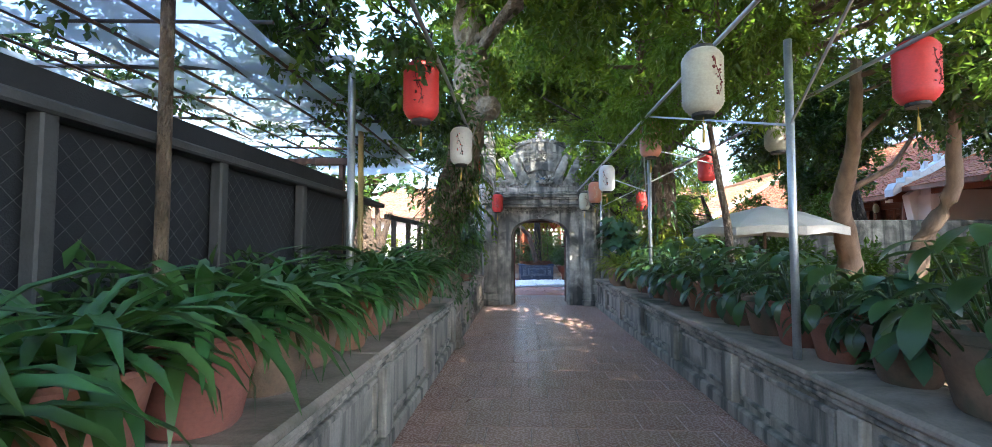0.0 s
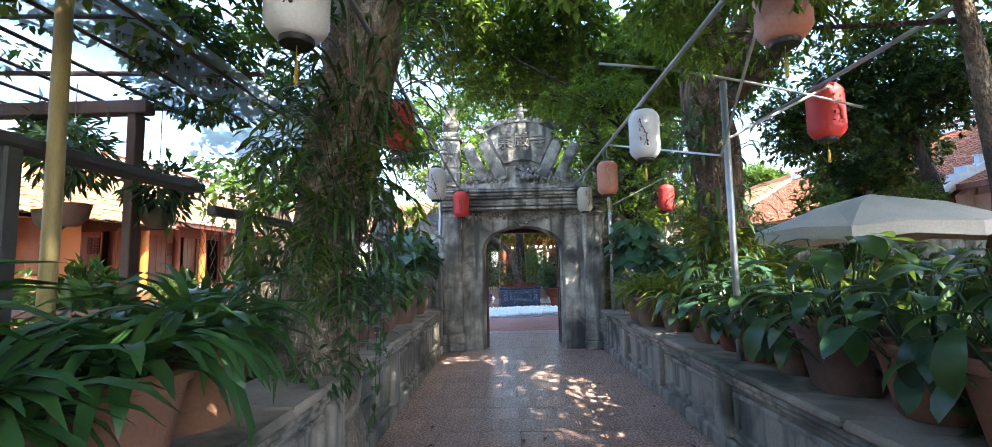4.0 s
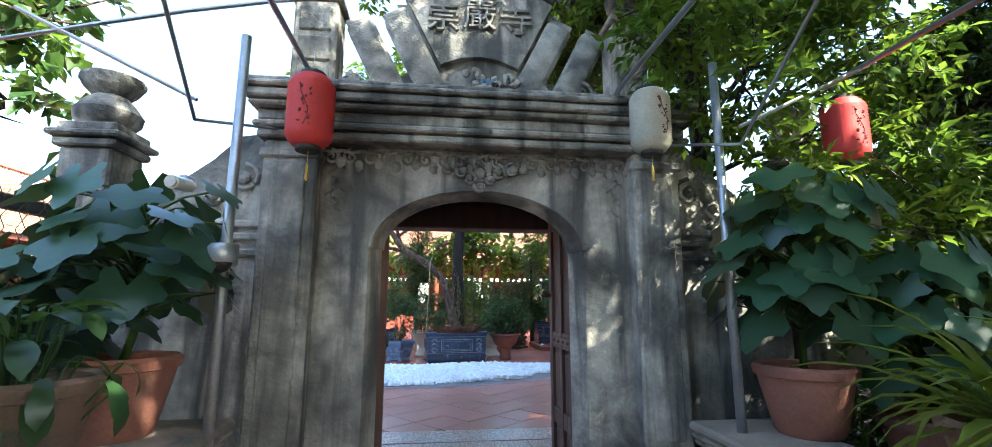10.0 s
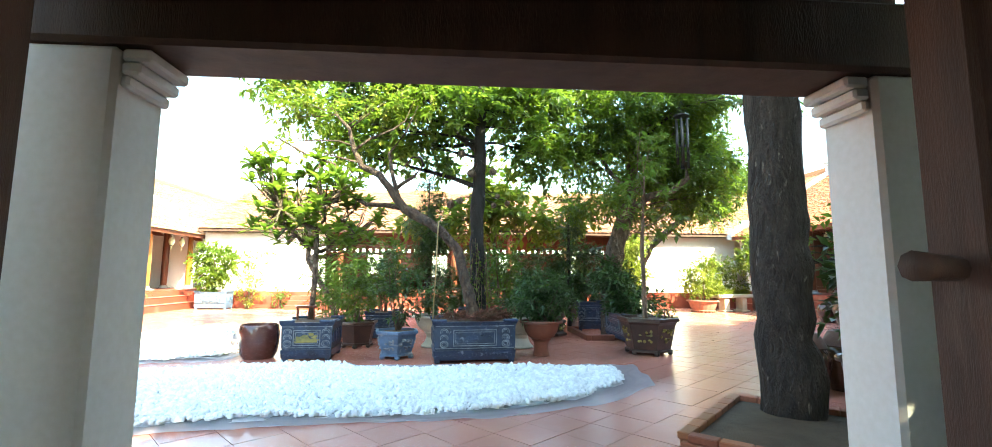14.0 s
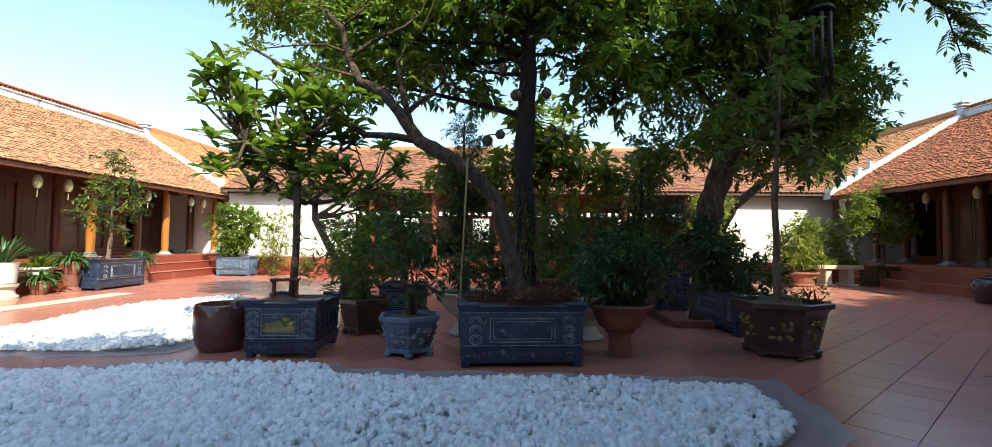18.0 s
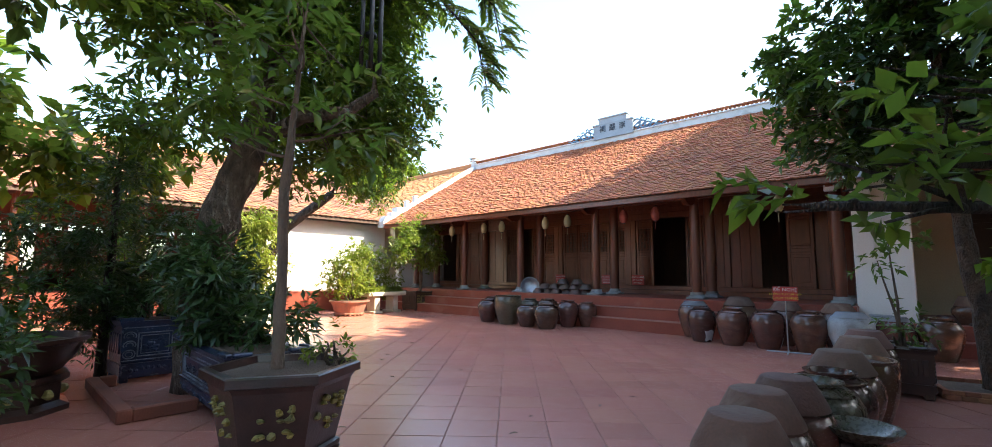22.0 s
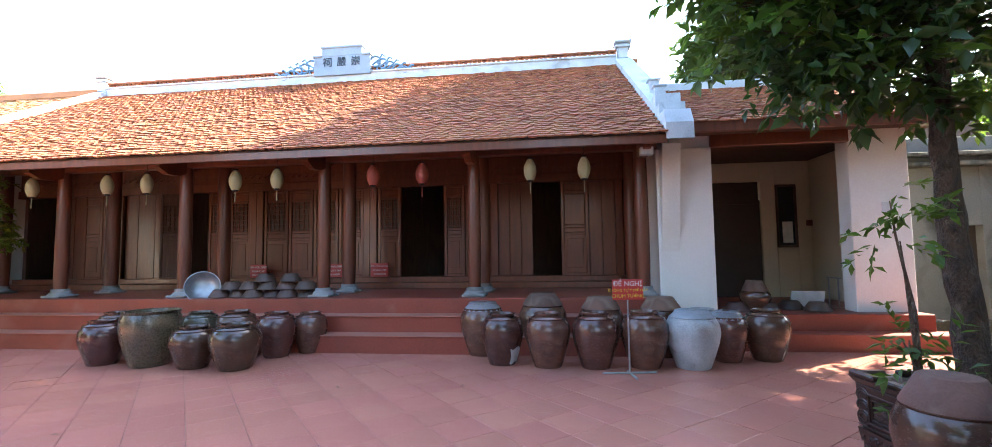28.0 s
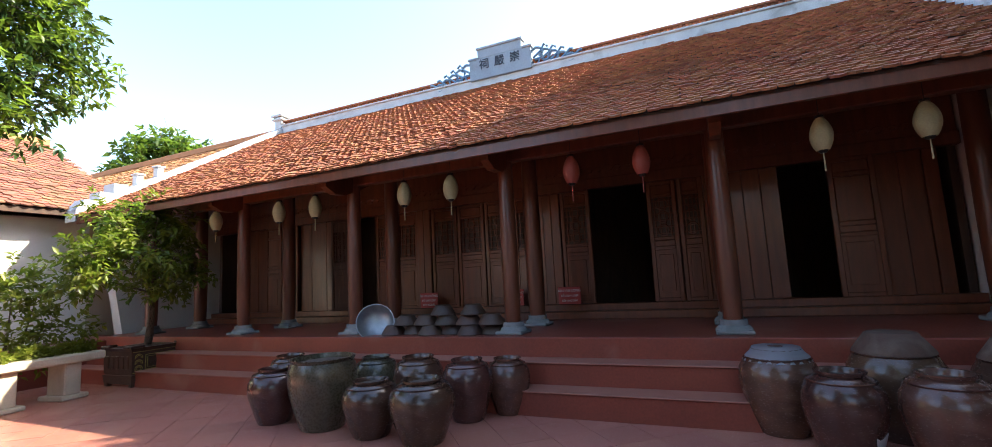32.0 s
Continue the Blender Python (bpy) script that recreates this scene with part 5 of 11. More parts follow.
part("roof_tiles", g, roof_red, annex, kind="stuff")
quick("ridge_band", lambda g: g.box(16.88, 17.12, 15.55, 19.42, 5.25, 5.5, 0.015), lime_trim, annex)

shed = thing("grey_outbuilding", "grey cement outbuilding with an arched blue door and tiled roof", "building")
quick("wall", lambda g: (g.box(16.5, 16.7, 13.3, 17.0, 0, 3.5, 0.01), g.box(16.5, 16.7, 11.85, 12.6, 0, 3.5, 0.01), g.box(16.5, 16.7, 12.6, 13.3, 1.96, 3.5, 0.01), g.box(16.5, 16.7, 4, 10.65, 0, 3.5, 0.01)), grey_wall, shed)
g = Geo()
g.slab([(10.65, 3.5), (10.65, 2.05)] + [(11.25 - 0.6 * math.cos(math.pi * k / 12), 2.05 + 0.55 * math.sin(math.pi * k / 12)) for k in range(13)] + [(11.85, 3.5)], 0, 0.2)
g.turn(0, Matrix(((0, -1, 0, 16.7), (1, 0, 0, 0), (0, 0, 1, 0), (0, 0, 0, 1))))
part("arch_head", g, grey_wall, shed)
quick("arch_trim", lambda g: g.tube([(16.48, 11.25 - 0.66 * math.cos(math.pi * k / 12), 2.05 + 0.61 * math.sin(math.pi * k / 12)) for k in range(13)], 0.05, 6), wall_cement, shed, smooth="all")
quick("blue_door", lambda g: (g.box(16.60, 16.64, 10.65, 11.85, 0, 2.62, 0.01), [g.box(16.57, 16.60, 10.72 + 0.56 * k, 11.22 + 0.56 * k, 0.2, 2.0, 0.01) for k in range(2)]), material("pale_blue_paint", (0.26, 0.36, 0.44), 0.5), shed, "pale blue double door")
quick("blue_post", lambda g: g.box(16.35, 16.5, 10.3, 10.55, 0, 2.7, 0.01), material("faded_blue_plaster", (0.30, 0.36, 0.40), 0.8), shed)
# dark panel painted as the shade inside the opening
quick("dark_opening", lambda g: g.box(16.75, 16.8, 12.5, 13.4, 0, 2.1, 0.01), interior_shade, shed)
quick("ledge", lambda g: (g.box(16.2, 16.5, 10.4, 14.5, 3.2, 3.28, 0.01), g.box(16.25, 16.5, 10.4, 14.5, 3.42, 3.5, 0.01)), wall_cement, shed)
quick("cap_wall", lambda g: g.box(16.5, 16.7, 4, 17.0, 3.5, 3.85, 0.01), grey_wall, shed)
quick("window_bars", lambda g: [g.box(16.44, 16.47, 8.4 + 0.16 * k, 8.43 + 0.16 * k, 1.0, 2.3, 0.004) for k in range(10)], iron, shed)
g = Geo()
g.add([(15.6, 1, 3.05), (15.6, 10.35, 3.05), (20, 10.35, 6.1), (20, 1, 6.1), (24, 1, 3.05), (24, 10.35, 3.05)], [(0, 1, 2, 3), (3, 2, 5, 4), (0, 3, 4), (1, 5, 2)])
part("roof_deck", g, dark_wood, shed)
g = Geo(); s_ = math.atan2(3.05, 4.4)
tile_rows(g, (15.56, 1, 3.09), (0, 1, 0), (math.cos(s_), 0, math.sin(s_)), (-math.sin(s_), 0, math.cos(s_)), 42, 26, 0.22, 0.2, 0.03, rnd)
part("roof_tiles", g, roof_orange, shed, kind="stuff")

# ---- garden neighbours ----
quick("wall_south_east", lambda g: g.box(2.75, 11.4, 13.3, 13.5, 0, 2.0, 0.02), old_plaster, kind="structure", label="plain weathered boundary wall", category="wall")


def garden_house(name, label, x0, x1, y0, y1, ez, rz, wall_mat, front, roof_mat):
    """A low house: a walled back, a porch of columns towards the garden, a tiled roof."""
    w = thing(name, label, "house")
    s = 1 if front == "west" else -1
    xf = x0 if s > 0 else x1
    xb = sorted((xf + s * 1.6, x1 if s > 0 else x0))
    quick("wall", lambda g: g.box(xb[0], xb[1], y0, y1, 0, ez + 0.2, 0.01), wall_mat, w)
    n = int((y1 - y0) / 2.4)
    for i in range(n + 1):
        y = y0 + 0.2 + (y1 - y0 - 0.4) * i / n
        quick("column", lambda g: g.box(xf + s * 0.3 - 0.13, xf + s * 0.3 + 0.13, y - 0.13, y + 0.13, 0, ez, 0.02), whitewash if front == "west" else brick_orange, w)
        if i < n:
            quick("door", lambda g: g.box(*sorted((xf + s * 1.54, xf + s * 1.6)), y + 0.7, y + 1.7, 0.1, 2.1, 0.01), brown_wood, w)
    quick("floor_slab", lambda g: g.box(x0 - 0.2, x1, y0, y1, -0.1, 0.12, 0.01), step_tile, w)
    xr = (x0 + x1) / 2
    g = Geo()
    e = 0.5
    g.add([(x0 - e, y0 - e, ez), (x0 - e, y1 + e, ez), (xr, y1 + e, rz), (xr, y0 - e, rz), (x1 + e, y0 - e, ez), (x1 + e, y1 + e, ez)], [(0, 1, 2, 3), (3, 2, 5, 4), (0, 3, 4), (1, 5, 2)])
    part("roof_deck", g, dark_wood, w)
    g = Geo(); L = math.hypot(xr - x0 + e, rz - ez); a = math.atan2(rz - ez, xr - x0 + e)
    r2 = random.Random(6)
    if s > 0:
        tile_rows(g, (x0 - e, y0 - e, ez + 0.03), (0, 1, 0), (math.cos(a), 0, math.sin(a)), (-math.sin(a), 0, math.cos(a)), int((y1 - y0 + 2 * e) / 0.24), int(L / 0.2), 0.24, 0.2, 0.03, r2)
    else:
        tile_rows(g, (x1 + e, y0 - e, ez + 0.03), (0, 1, 0), (-math.cos(a), 0, math.sin(a)), (math.sin(a), 0, math.cos(a)), int((y1 - y0 + 2 * e) / 0.24), int(L / 0.2), 0.24, 0.2, 0.03, r2)
    part("roof_tiles", g, roof_mat, w, kind="stuff")
    return w


garden_house("garden_house_east", "low white-columned house with a red tiled roof beyond the garden", 9.5, 15.0, 2.0, 10.3, 2.6, 4.6, ochre_wall, "west", roof_red)
garden_house("garden_house_west", "low ochre house with a tiled roof beyond the fence", -15.0, -9.2, 9.5, 17.0, 2.5, 4.4, ochre_wall, "east", roof_orange)

# ---- trees ----
def tree(name, label, trunk, radii, bark, clumps, count, size, leaf, seed=0, limbs=True, shape=2.2, sides=12, extra=(), group="", start=0.45, droop=0.25, leaf2=None, share=0.45, limb=1.0, tufts=9):
    """A tapered trunk, limbs that reach into each clump of the crown, and the leaves."""
    t = thing(name, label, "tree", *trunk[0][:3], group=group)
    o = Vector(trunk[0])
    rel = [Vector(p) - o for p in trunk]
    rnd = random.Random(seed)
    g = Geo()
    pts, rr = [], []
    for i in range(len(rel) - 1):
        for k in range(5):
            f = k / 5
            pts.append(rel[i].lerp(rel[i + 1], f) + Vector((rnd.uniform(-1, 1), rnd.uniform(-1, 1), 0)) * radii[i] * 0.10 * (1 if i or k else 0))
            rr.append((radii[i] * (1 - f) + radii[i + 1] * f) * rnd.uniform(0.92, 1.08))
    pts.append(rel[-1]); rr.append(radii[-1])
    g.tube(pts, rr, sides)
    for q in range(sides, len(g.v) - sides):
        w = rr[q // sides] * 0.06
        g.v[q] = tuple(g.v[q][k] + rnd.uniform(-w, w) for k in range(3))
    part("trunk", g, bark, t, smooth="all")
    n = len(pts)
    if limbs:
        for j, (x, y, z, r) in enumerate(clumps):
            c = Vector((x, y, z)) - o
            cand = [i for i in range(int(n * start), n) if pts[i].z < c.z + 0.1] or [n - 1]
            i = min(cand, key=lambda q: (pts[q] - c).length + rnd.uniform(0, 0.5))
            a = pts[i]
            d = c - a
            side = Vector((rnd.uniform(-1, 1), rnd.uniform(-1, 1), rnd.uniform(-0.2, 0.5))) * d.length * 0.14
            r0 = max(0.010, min(rr[i] * 0.45 * limb, (0.014 + 0.014 * d.length) * limb))
            g = Geo()
            g.tube([a, a + d * 0.3 + side, a + d * 0.65 + side * 0.7, c, c + d.normalized() * r * 0.4], [r0, r0 * 0.8, r0 * 0.55, r0 * 0.35, 0.006], 7)
            for k in range(5):
                q = a + d * rnd.uniform(0.5, 1.0) + side * 0.6
                e = c + Vector((rnd.uniform(-1, 1), rnd.uniform(-1, 1), rnd.uniform(-0.7, 0.9))) * r * 0.85
                g.tube([q, q.lerp(e, 0.5) + Vector((0, 0, 0.06 * r)), e], [r0 * 0.34, r0 * 0.2, 0.004], 5)
            part("limb", g, bark, t, smooth="all")
    if count:
        cs, rs_ = [tuple(Vector((x, y, z)) - o) for x, y, z, r in clumps], [r for x, y, z, r in clumps]
        total = int(count * 1.05)
        if leaf2:
            # the second leaf colour scatters sunlit and shaded tones through the crown
            part("crown", spray_mesh("crown", cs, rs_, int(total * share), size * 1.12, leaf2, seed + 500, shape, droop, tufts=tufts), None, t, "lighter young leaves")
            total = int(total * (1 - share))
        part("crown", spray_mesh("crown", cs, rs_, total, size * 1.12, leaf, seed, shape, droop, tufts=tufts), None, t)
    for nm, me in extra:
        part(nm, me, None, t)
    return t


# some upper clumps are added overhead only to keep sun off path and wall
tree("garden_tree", "leaning grey-barked tree hung with ferns beside the path", [(-1.60, 8.85, 0), (-1.56, 8.75, 0.75), (-1.47, 8.66, 1.5), (-1.24, 8.5, 2.45), (-1.08, 8.42, 3.4), (-1.1, 8.4, 4.6), (-0.95, 8.3, 5.8)],
     [0.38, 0.28, 0.24, 0.23, 0.25, 0.2, 0.12], bark_mottled, [(-1.4, 8.2, 5.2, 1.3), (-0.2, 8.6, 5.0, 1.2), (0.4, 7.6, 4.7, 1.1), (-2.4, 7.2, 5.2, 1.2), (-1.0, 6.0, 5.0, 1.1), (0.2, 6.2, 4.6, 0.9), (-0.2, 10.2, 5.4, 1.3), (-0.6, 4.6, 4.6, 0.9), (0.5, 4.4, 4.3, 0.8), (1.1, 4.7, 5.3, 0.9), (0.5, 5.3, 5.5, 0.8), (1.6, 4.2, 5.5, 0.8), (0.9, 5.9, 5.4, 0.8), (-0.4, 7.4, 6.4, 1.2), (1.0, 6.8, 6.8, 1.2), (-1.6, 6.4, 6.4, 1.2)], 40000, 0.10, leaf_mid, 1, tufts=16, leaf2=leaf_bright)
quick("burr", lambda g: g.blob((-0.86, 8.34, 3.22), (0.17, 0.18, 0.17), seed=3, n=10, rough=0.25), bark_mottled, None, "rounded knot on the leaning trunk", smooth="all", category="tree knot")
# clumps above about 6 m are added out of view to shade path and gate
tree("garden_tree", "thick old tree with rough bark and hanging fine foliage", [(2.22, 10.64, 0), (2.15, 10.64, 0.6), (2.06, 10.62, 1.8), (1.97, 10.6, 3.2), (1.84, 10.6, 4.6), (1.8, 10.5, 6.2)],
     [0.42, 0.29, 0.255, 0.23, 0.2, 0.13], bark_grey, [(1.5, 9.3, 4.4, 1.2), (2.9, 9.4, 4.5, 1.2), (3.4, 11.4, 5.2, 0.8), (0.4, 10.9, 5.4, 0.8), (2.2, 7.8, 4.2, 1.0), (1.2, 7.3, 4.2, 0.8),
     (3.9, 8.4, 4.4, 1.1), (2.6, 6.2, 4.1, 1.0), (1.4, 5.2, 4.3, 0.9), (3.2, 5.4, 3.9, 1.0), (4.4, 6.8, 4.2, 1.1), (0.4, 9.4, 4.6, 0.9), (2.0, 10.4, 7.0, 1.6), (0.4, 9.0, 6.4, 1.5), (3.6, 8.6, 6.6, 1.6), (1.6, 6.4, 6.2, 1.5), (3.4, 12.4, 6.6, 1.5), (1.2, 9.4, 5.6, 1.0), (2.4, 9.0, 5.7, 1.0), (0.2, 9.8, 5.7, 1.0), (1.8, 10.4, 5.6, 1.0), (2.6, 7.6, 7.6, 1.4), (1.4, 8.6, 7.4, 1.3), (3.6, 10.2, 7.8, 1.4), (3.4, 5.0, 6.6, 1.4), (4.2, 3.4, 7.4, 1.0), (2.6, 4.0, 6.8, 1.3), (3.4, 2.6, 7.2, 1.4), (3.9, 7.6, 9.0, 1.6), (3.0, 8.4, 8.8, 1.4), (4.8, 8.0, 9.2, 1.5), (2.2, 8.2, 8.6, 1.4), (3.4, 6.8, 9.2, 1.5), (4.4, 6.4, 9.4, 1.5)], 64000, 0.105, leaf_mid, 2, tufts=16, leaf2=leaf_bright, share=0.7)
tree("hanging_tree", "slender tree with feathery bright green foliage over the path", [(1.95, 7.6, 0.4), (1.9, 7.6, 1.6), (1.7, 7.5, 2.6), (1.5, 7.3, 3.4)], [0.05, 0.04, 0.03, 0.015], bark_grey,
     [(1.35, 6.9, 3.1, 0.5), (1.1, 7.6, 2.95, 0.45), (1.6, 6.3, 3.2, 0.45), (1.0, 6.6, 3.35, 0.4), (1.5, 8.1, 3.0, 0.4), (0.95, 8.5, 3.15, 0.4), (1.3, 9.2, 3.2, 0.4), (1.9, 6.6, 2.9, 0.4), (1.7, 5.2, 3.4, 0.45), (1.2, 5.6, 3.6, 0.45)], 14000, 0.065, leaf_bright, 3, shape=3.6, droop=0.7)
tree("forked_tree", "forked smooth-barked tree in the side garden", [(5.7, 11.3, 0), (5.6, 11.2, 1.1), (5.0, 10.5, 2.1), (4.8, 9.8, 3.0), (4.6, 9.4, 4.2)], [0.26, 0.2, 0.14, 0.11, 0.07], bark_pale,
     [(5.6, 9.6, 4.2, 1.2), (4.4, 10.2, 4.6, 1.1), (6.8, 10.2, 4.4, 1.3), (6.6, 8.4, 3.9, 1.2), (5.2, 8.2, 4.0, 1.0), (7.6, 11.8, 4.3, 1.3)], 8500, 0.12, leaf_dark, 4, leaf2=leaf_mid)
# the four clumps above 6 m are added to shade the umbrella
tree("forked_tree", "second limb-heavy tree beside the garden umbrella", [(6.3, 11.0, 0), (6.5, 10.8, 1.3), (6.7, 10.3, 2.4), (6.4, 9.9, 3.6)], [0.2, 0.16, 0.12, 0.07], bark_pale, [(6.4, 9.6, 4.3, 1.2), (7.6, 9.6, 4.6, 1.2), (6.6, 7.6, 6.2, 1.5), (5.2, 7.4, 6.6, 1.5), (7.8, 6.8, 6.8, 1.5), (6.4, 6.2, 7.2, 1.5)], 13000, 0.14, leaf_dark, 5, tufts=22)
tree("gate_creeper_tree", "dense tree that hangs over the shoulder of the gate", [(2.1, 14.3, 0), (2.1, 14.3, 1.5), (2.0, 14.2, 3.0), (1.9, 14.1, 4.5)], [0.12, 0.1, 0.08, 0.05], bark_dark,
     [(1.45, 13.3, 3.2, 0.5), (1.15, 13.45, 3.75, 0.45), (1.7, 13.2, 2.7, 0.45), (2.2, 13.2, 3.4, 0.6), (2.5, 13.4, 2.5, 0.6), (1.7, 13.6, 4.4, 0.7), (2.9, 13.6, 3.2, 0.7), (0.9, 14.0, 4.6, 0.7), (0.0, 14.8, 4.9, 0.8), (-0.9, 15.0, 5.0, 0.7), (3.2, 13.4, 2.1, 0.6), (1.35, 13.3, 4.2, 0.4), (1.2, 13.2, 3.1, 0.3), (1.05, 13.25, 4.1, 0.3), (1.4, 13.15, 2.6, 0.3), (1.0, 13.3, 3.45, 0.25), (1.9, 13.0, 2.1, 0.4), (2.6, 13.1, 1.7, 0.5), (0.6, 14.6, 5.6, 0.9), (-0.5, 14.4, 5.7, 0.8)], 16000, 0.085, leaf_mid, 6, leaf2=leaf_bright, share=0.65)
pollard = tree("pollard_tree", "many-limbed pollarded tree with pale bark beyond the fence", [(-4.6, 14.8, 0), (-4.55, 14.8, 0.8), (-4.6, 14.7, 1.5), (-4.7, 14.7, 2.2), (-4.7, 14.7, 2.9)], [0.36, 0.30, 0.27, 0.2, 0.14], bark_brown,
     [(-5.6, 14.2, 3.6, 0.6), (-4.9, 14.0, 3.9, 0.6), (-4.1, 14.4, 3.7, 0.6), (-3.6, 14.6, 3.0, 0.5), (-5.7, 14.9, 2.9, 0.5), (-4.4, 13.8, 3.0, 0.5), (-5.2, 15.2, 4.3, 0.7), (-3.8, 14.9, 4.3, 0.6), (-3.4, 14.2, 3.6, 0.5), (-4.6, 14.3, 3.4, 0.5), (-5.3, 13.9, 3.0, 0.5), (-4.0, 14.0, 4.4, 0.5)], 2600, 0.13, leaf_dark, 7, shape=1.5, start=0.25, leaf2=leaf_mid, limb=2.0)
for pts, r0 in (([(-0.1, -0.15, 0), (0.15, -0.25, 0.7), (0.5, -0.35, 1.5), (0.75, -0.4, 2.3)], 0.13), ([(-0.25, -0.1, 0), (-0.35, -0.2, 1.0), (-0.25, -0.3, 2.0), (-0.2, -0.3, 2.8)], 0.13), ([(0.2, 0.1, 0), (0.25, 0.1, 1.1), (0.3, 0.0, 1.9), (0.2, 0.1, 2.7)], 0.11), ([(-0.4, 0.1, 0), (-0.75, 0.1, 1.2), (-0.7, 0, 2.0), (-0.9, 0, 2.7)], 0.12)):
    quick("stem", lambda g: g.tube(pts, [r0, r0 * 0.9, r0 * 0.75, r0 * 0.5], 9), bark_brown, pollard, smooth="all")
tree("tall_tree", "tall straight tree with dark bark in a brick planter", [(3.20, 18.2, 0), (3.19, 18.2, 1.0), (3.17, 18.2, 2.2), (3.15, 18.2, 3.6), (3.05, 18.3, 6.4)], [0.30, 0.265, 0.26, 0.25, 0.16], bark_dark,
     [(2.9, 18.2, 6.6, 1.7), (1.4, 18.6, 6.4, 1.5), (4.4, 18.0, 6.4, 1.5), (2.6, 16.6, 6.2, 1.5), (3.6, 19.6, 6.8, 1.5), (0.8, 17.0, 6.3, 1.4), (5.4, 16.6, 6.2, 1.5), (3.6, 15.4, 6.1, 1.3), (2.2, 20.2, 7.1, 1.3), (1.0, 15.2, 6.3, 1.5), (-0.8, 15.6, 6.4, 1.4), (-2.2, 14.6, 6.6, 1.4), (-1.2, 13.6, 6.8, 1.4), (0.6, 13.4, 7.2, 1.5)], 56000, 0.15, leaf_mid, 8, tufts=30, leaf2=leaf_bright, share=0.5)
cannon = tree("cannonball_tree", "tall dark-trunked tree with round hanging fruit in the courtyard", [(0.32, 23.45, 0), (0.3, 23.45, 1.2), (0.28, 23.45, 2.6), (0.34, 23.45, 4.2), (0.4, 23.5, 6.0)], [0.20, 0.155, 0.145, 0.12, 0.07], bark_black,
     [(-1.5, 23.6, 4.5, 0.9), (-2.6, 23.8, 4.8, 0.9), (-0.5, 23.4, 5.0, 1.0), (1.0, 23.6, 4.6, 0.9), (1.7, 24.0, 4.1, 0.8), (0.2, 24.2, 6.1, 1.1), (1.5, 23.8, 5.7, 1.0), (-1.6, 23.6, 6.0, 1.1), (-3.2, 23.8, 5.6, 0.9),
      (-3.4, 24.2, 6.6, 1.0), (-0.6, 23.8, 7.0, 1.2), (1.8, 24.4, 6.9, 1.0), (2.2, 24.6, 5.0, 0.8), (-3.9, 23.9, 6.0, 0.8), (-2.2, 23.6, 7.4, 1.1), (0.4, 23.8, 8.0, 1.2), (-0.8, 24, 8.6, 1.1), (1.9, 24.0, 8.2, 1.1), (-3.6, 24, 7.6, 0.9), (0.9, 23.7, 5.2, 0.8), (-0.9, 23.9, 5.8, 0.9), (-2.0, 24.2, 5.4, 0.9), (-1.7, 24.5, 4.5, 0.6), (-0.7, 24.6, 4.4, 0.6), (-0.2, 24.3, 4.7, 0.6), (-2.6, 24.4, 4.2, 0.5)], 30000, 0.16, leaf_bright, 9, start=0.5, leaf2=leaf_mid, share=0.5)
for pts, r0 in (([(0.32, 23.45, 4.0), (-0.11, 23.45, 4.34), (-0.69, 23.5, 5.08), (-1.29, 23.5, 5.42), (-2.03, 23.5, 5.73), (-2.51, 23.5, 5.96)], 0.055), ([(-0.69, 23.5, 5.08), (-0.42, 23.5, 5.57), (-0.76, 23.5, 5.92), (-1.32, 23.5, 6.69)], 0.03),
                ([(0.36, 23.45, 4.6), (0.9, 23.5, 5.1), (1.5, 23.6, 5.4), (2.2, 23.7, 6.2)], 0.05)):
    quick("limb", lambda g: g.tube([Vector(q) - Vector((0.32, 23.45, 0)) for q in pts], [r0 * (1 - 0.75 * k / (len(pts) - 1)) for k in range(len(pts))], 8), bark_dark, cannon, smooth="all")
LEAN_FOOT = (0.22, 21.8, 0.45)
leaner = tree("leaning_tree", "crooked leaning tree that grows from a glazed planter", [LEAN_FOOT, (0.14, 21.8, 0.92), (0.02, 21.85, 1.36), (-0.10, 21.95, 1.84), (-0.38, 22.02, 2.16), (-0.62, 22.1, 2.34), (-1.08, 22.2, 2.60), (-1.54, 22.25, 3.22), (-1.88, 22.3, 3.39), (-2.03, 22.3, 3.68), (-2.13, 22.3, 4.09), (-2.42, 22.4, 4.40)],
     [0.12, 0.10, 0.09, 0.085, 0.085, 0.09, 0.085, 0.065, 0.055, 0.045, 0.035, 0.02], bark_brown,
     [(-2.6, 22.6, 4.6, 0.6), (-1.7, 22.5, 4.6, 0.5), (-3.2, 22.6, 4.4, 0.5), (-3.4, 22.8, 4.9, 0.5), (-1.2, 22.4, 4.9, 0.6), (-3.3, 22.4, 3.85, 0.25), (-2.5, 22.3, 3.6, 0.25)], 2200, 0.10, leaf_bright, 10, start=0.7, leaf2=leaf_yellow)
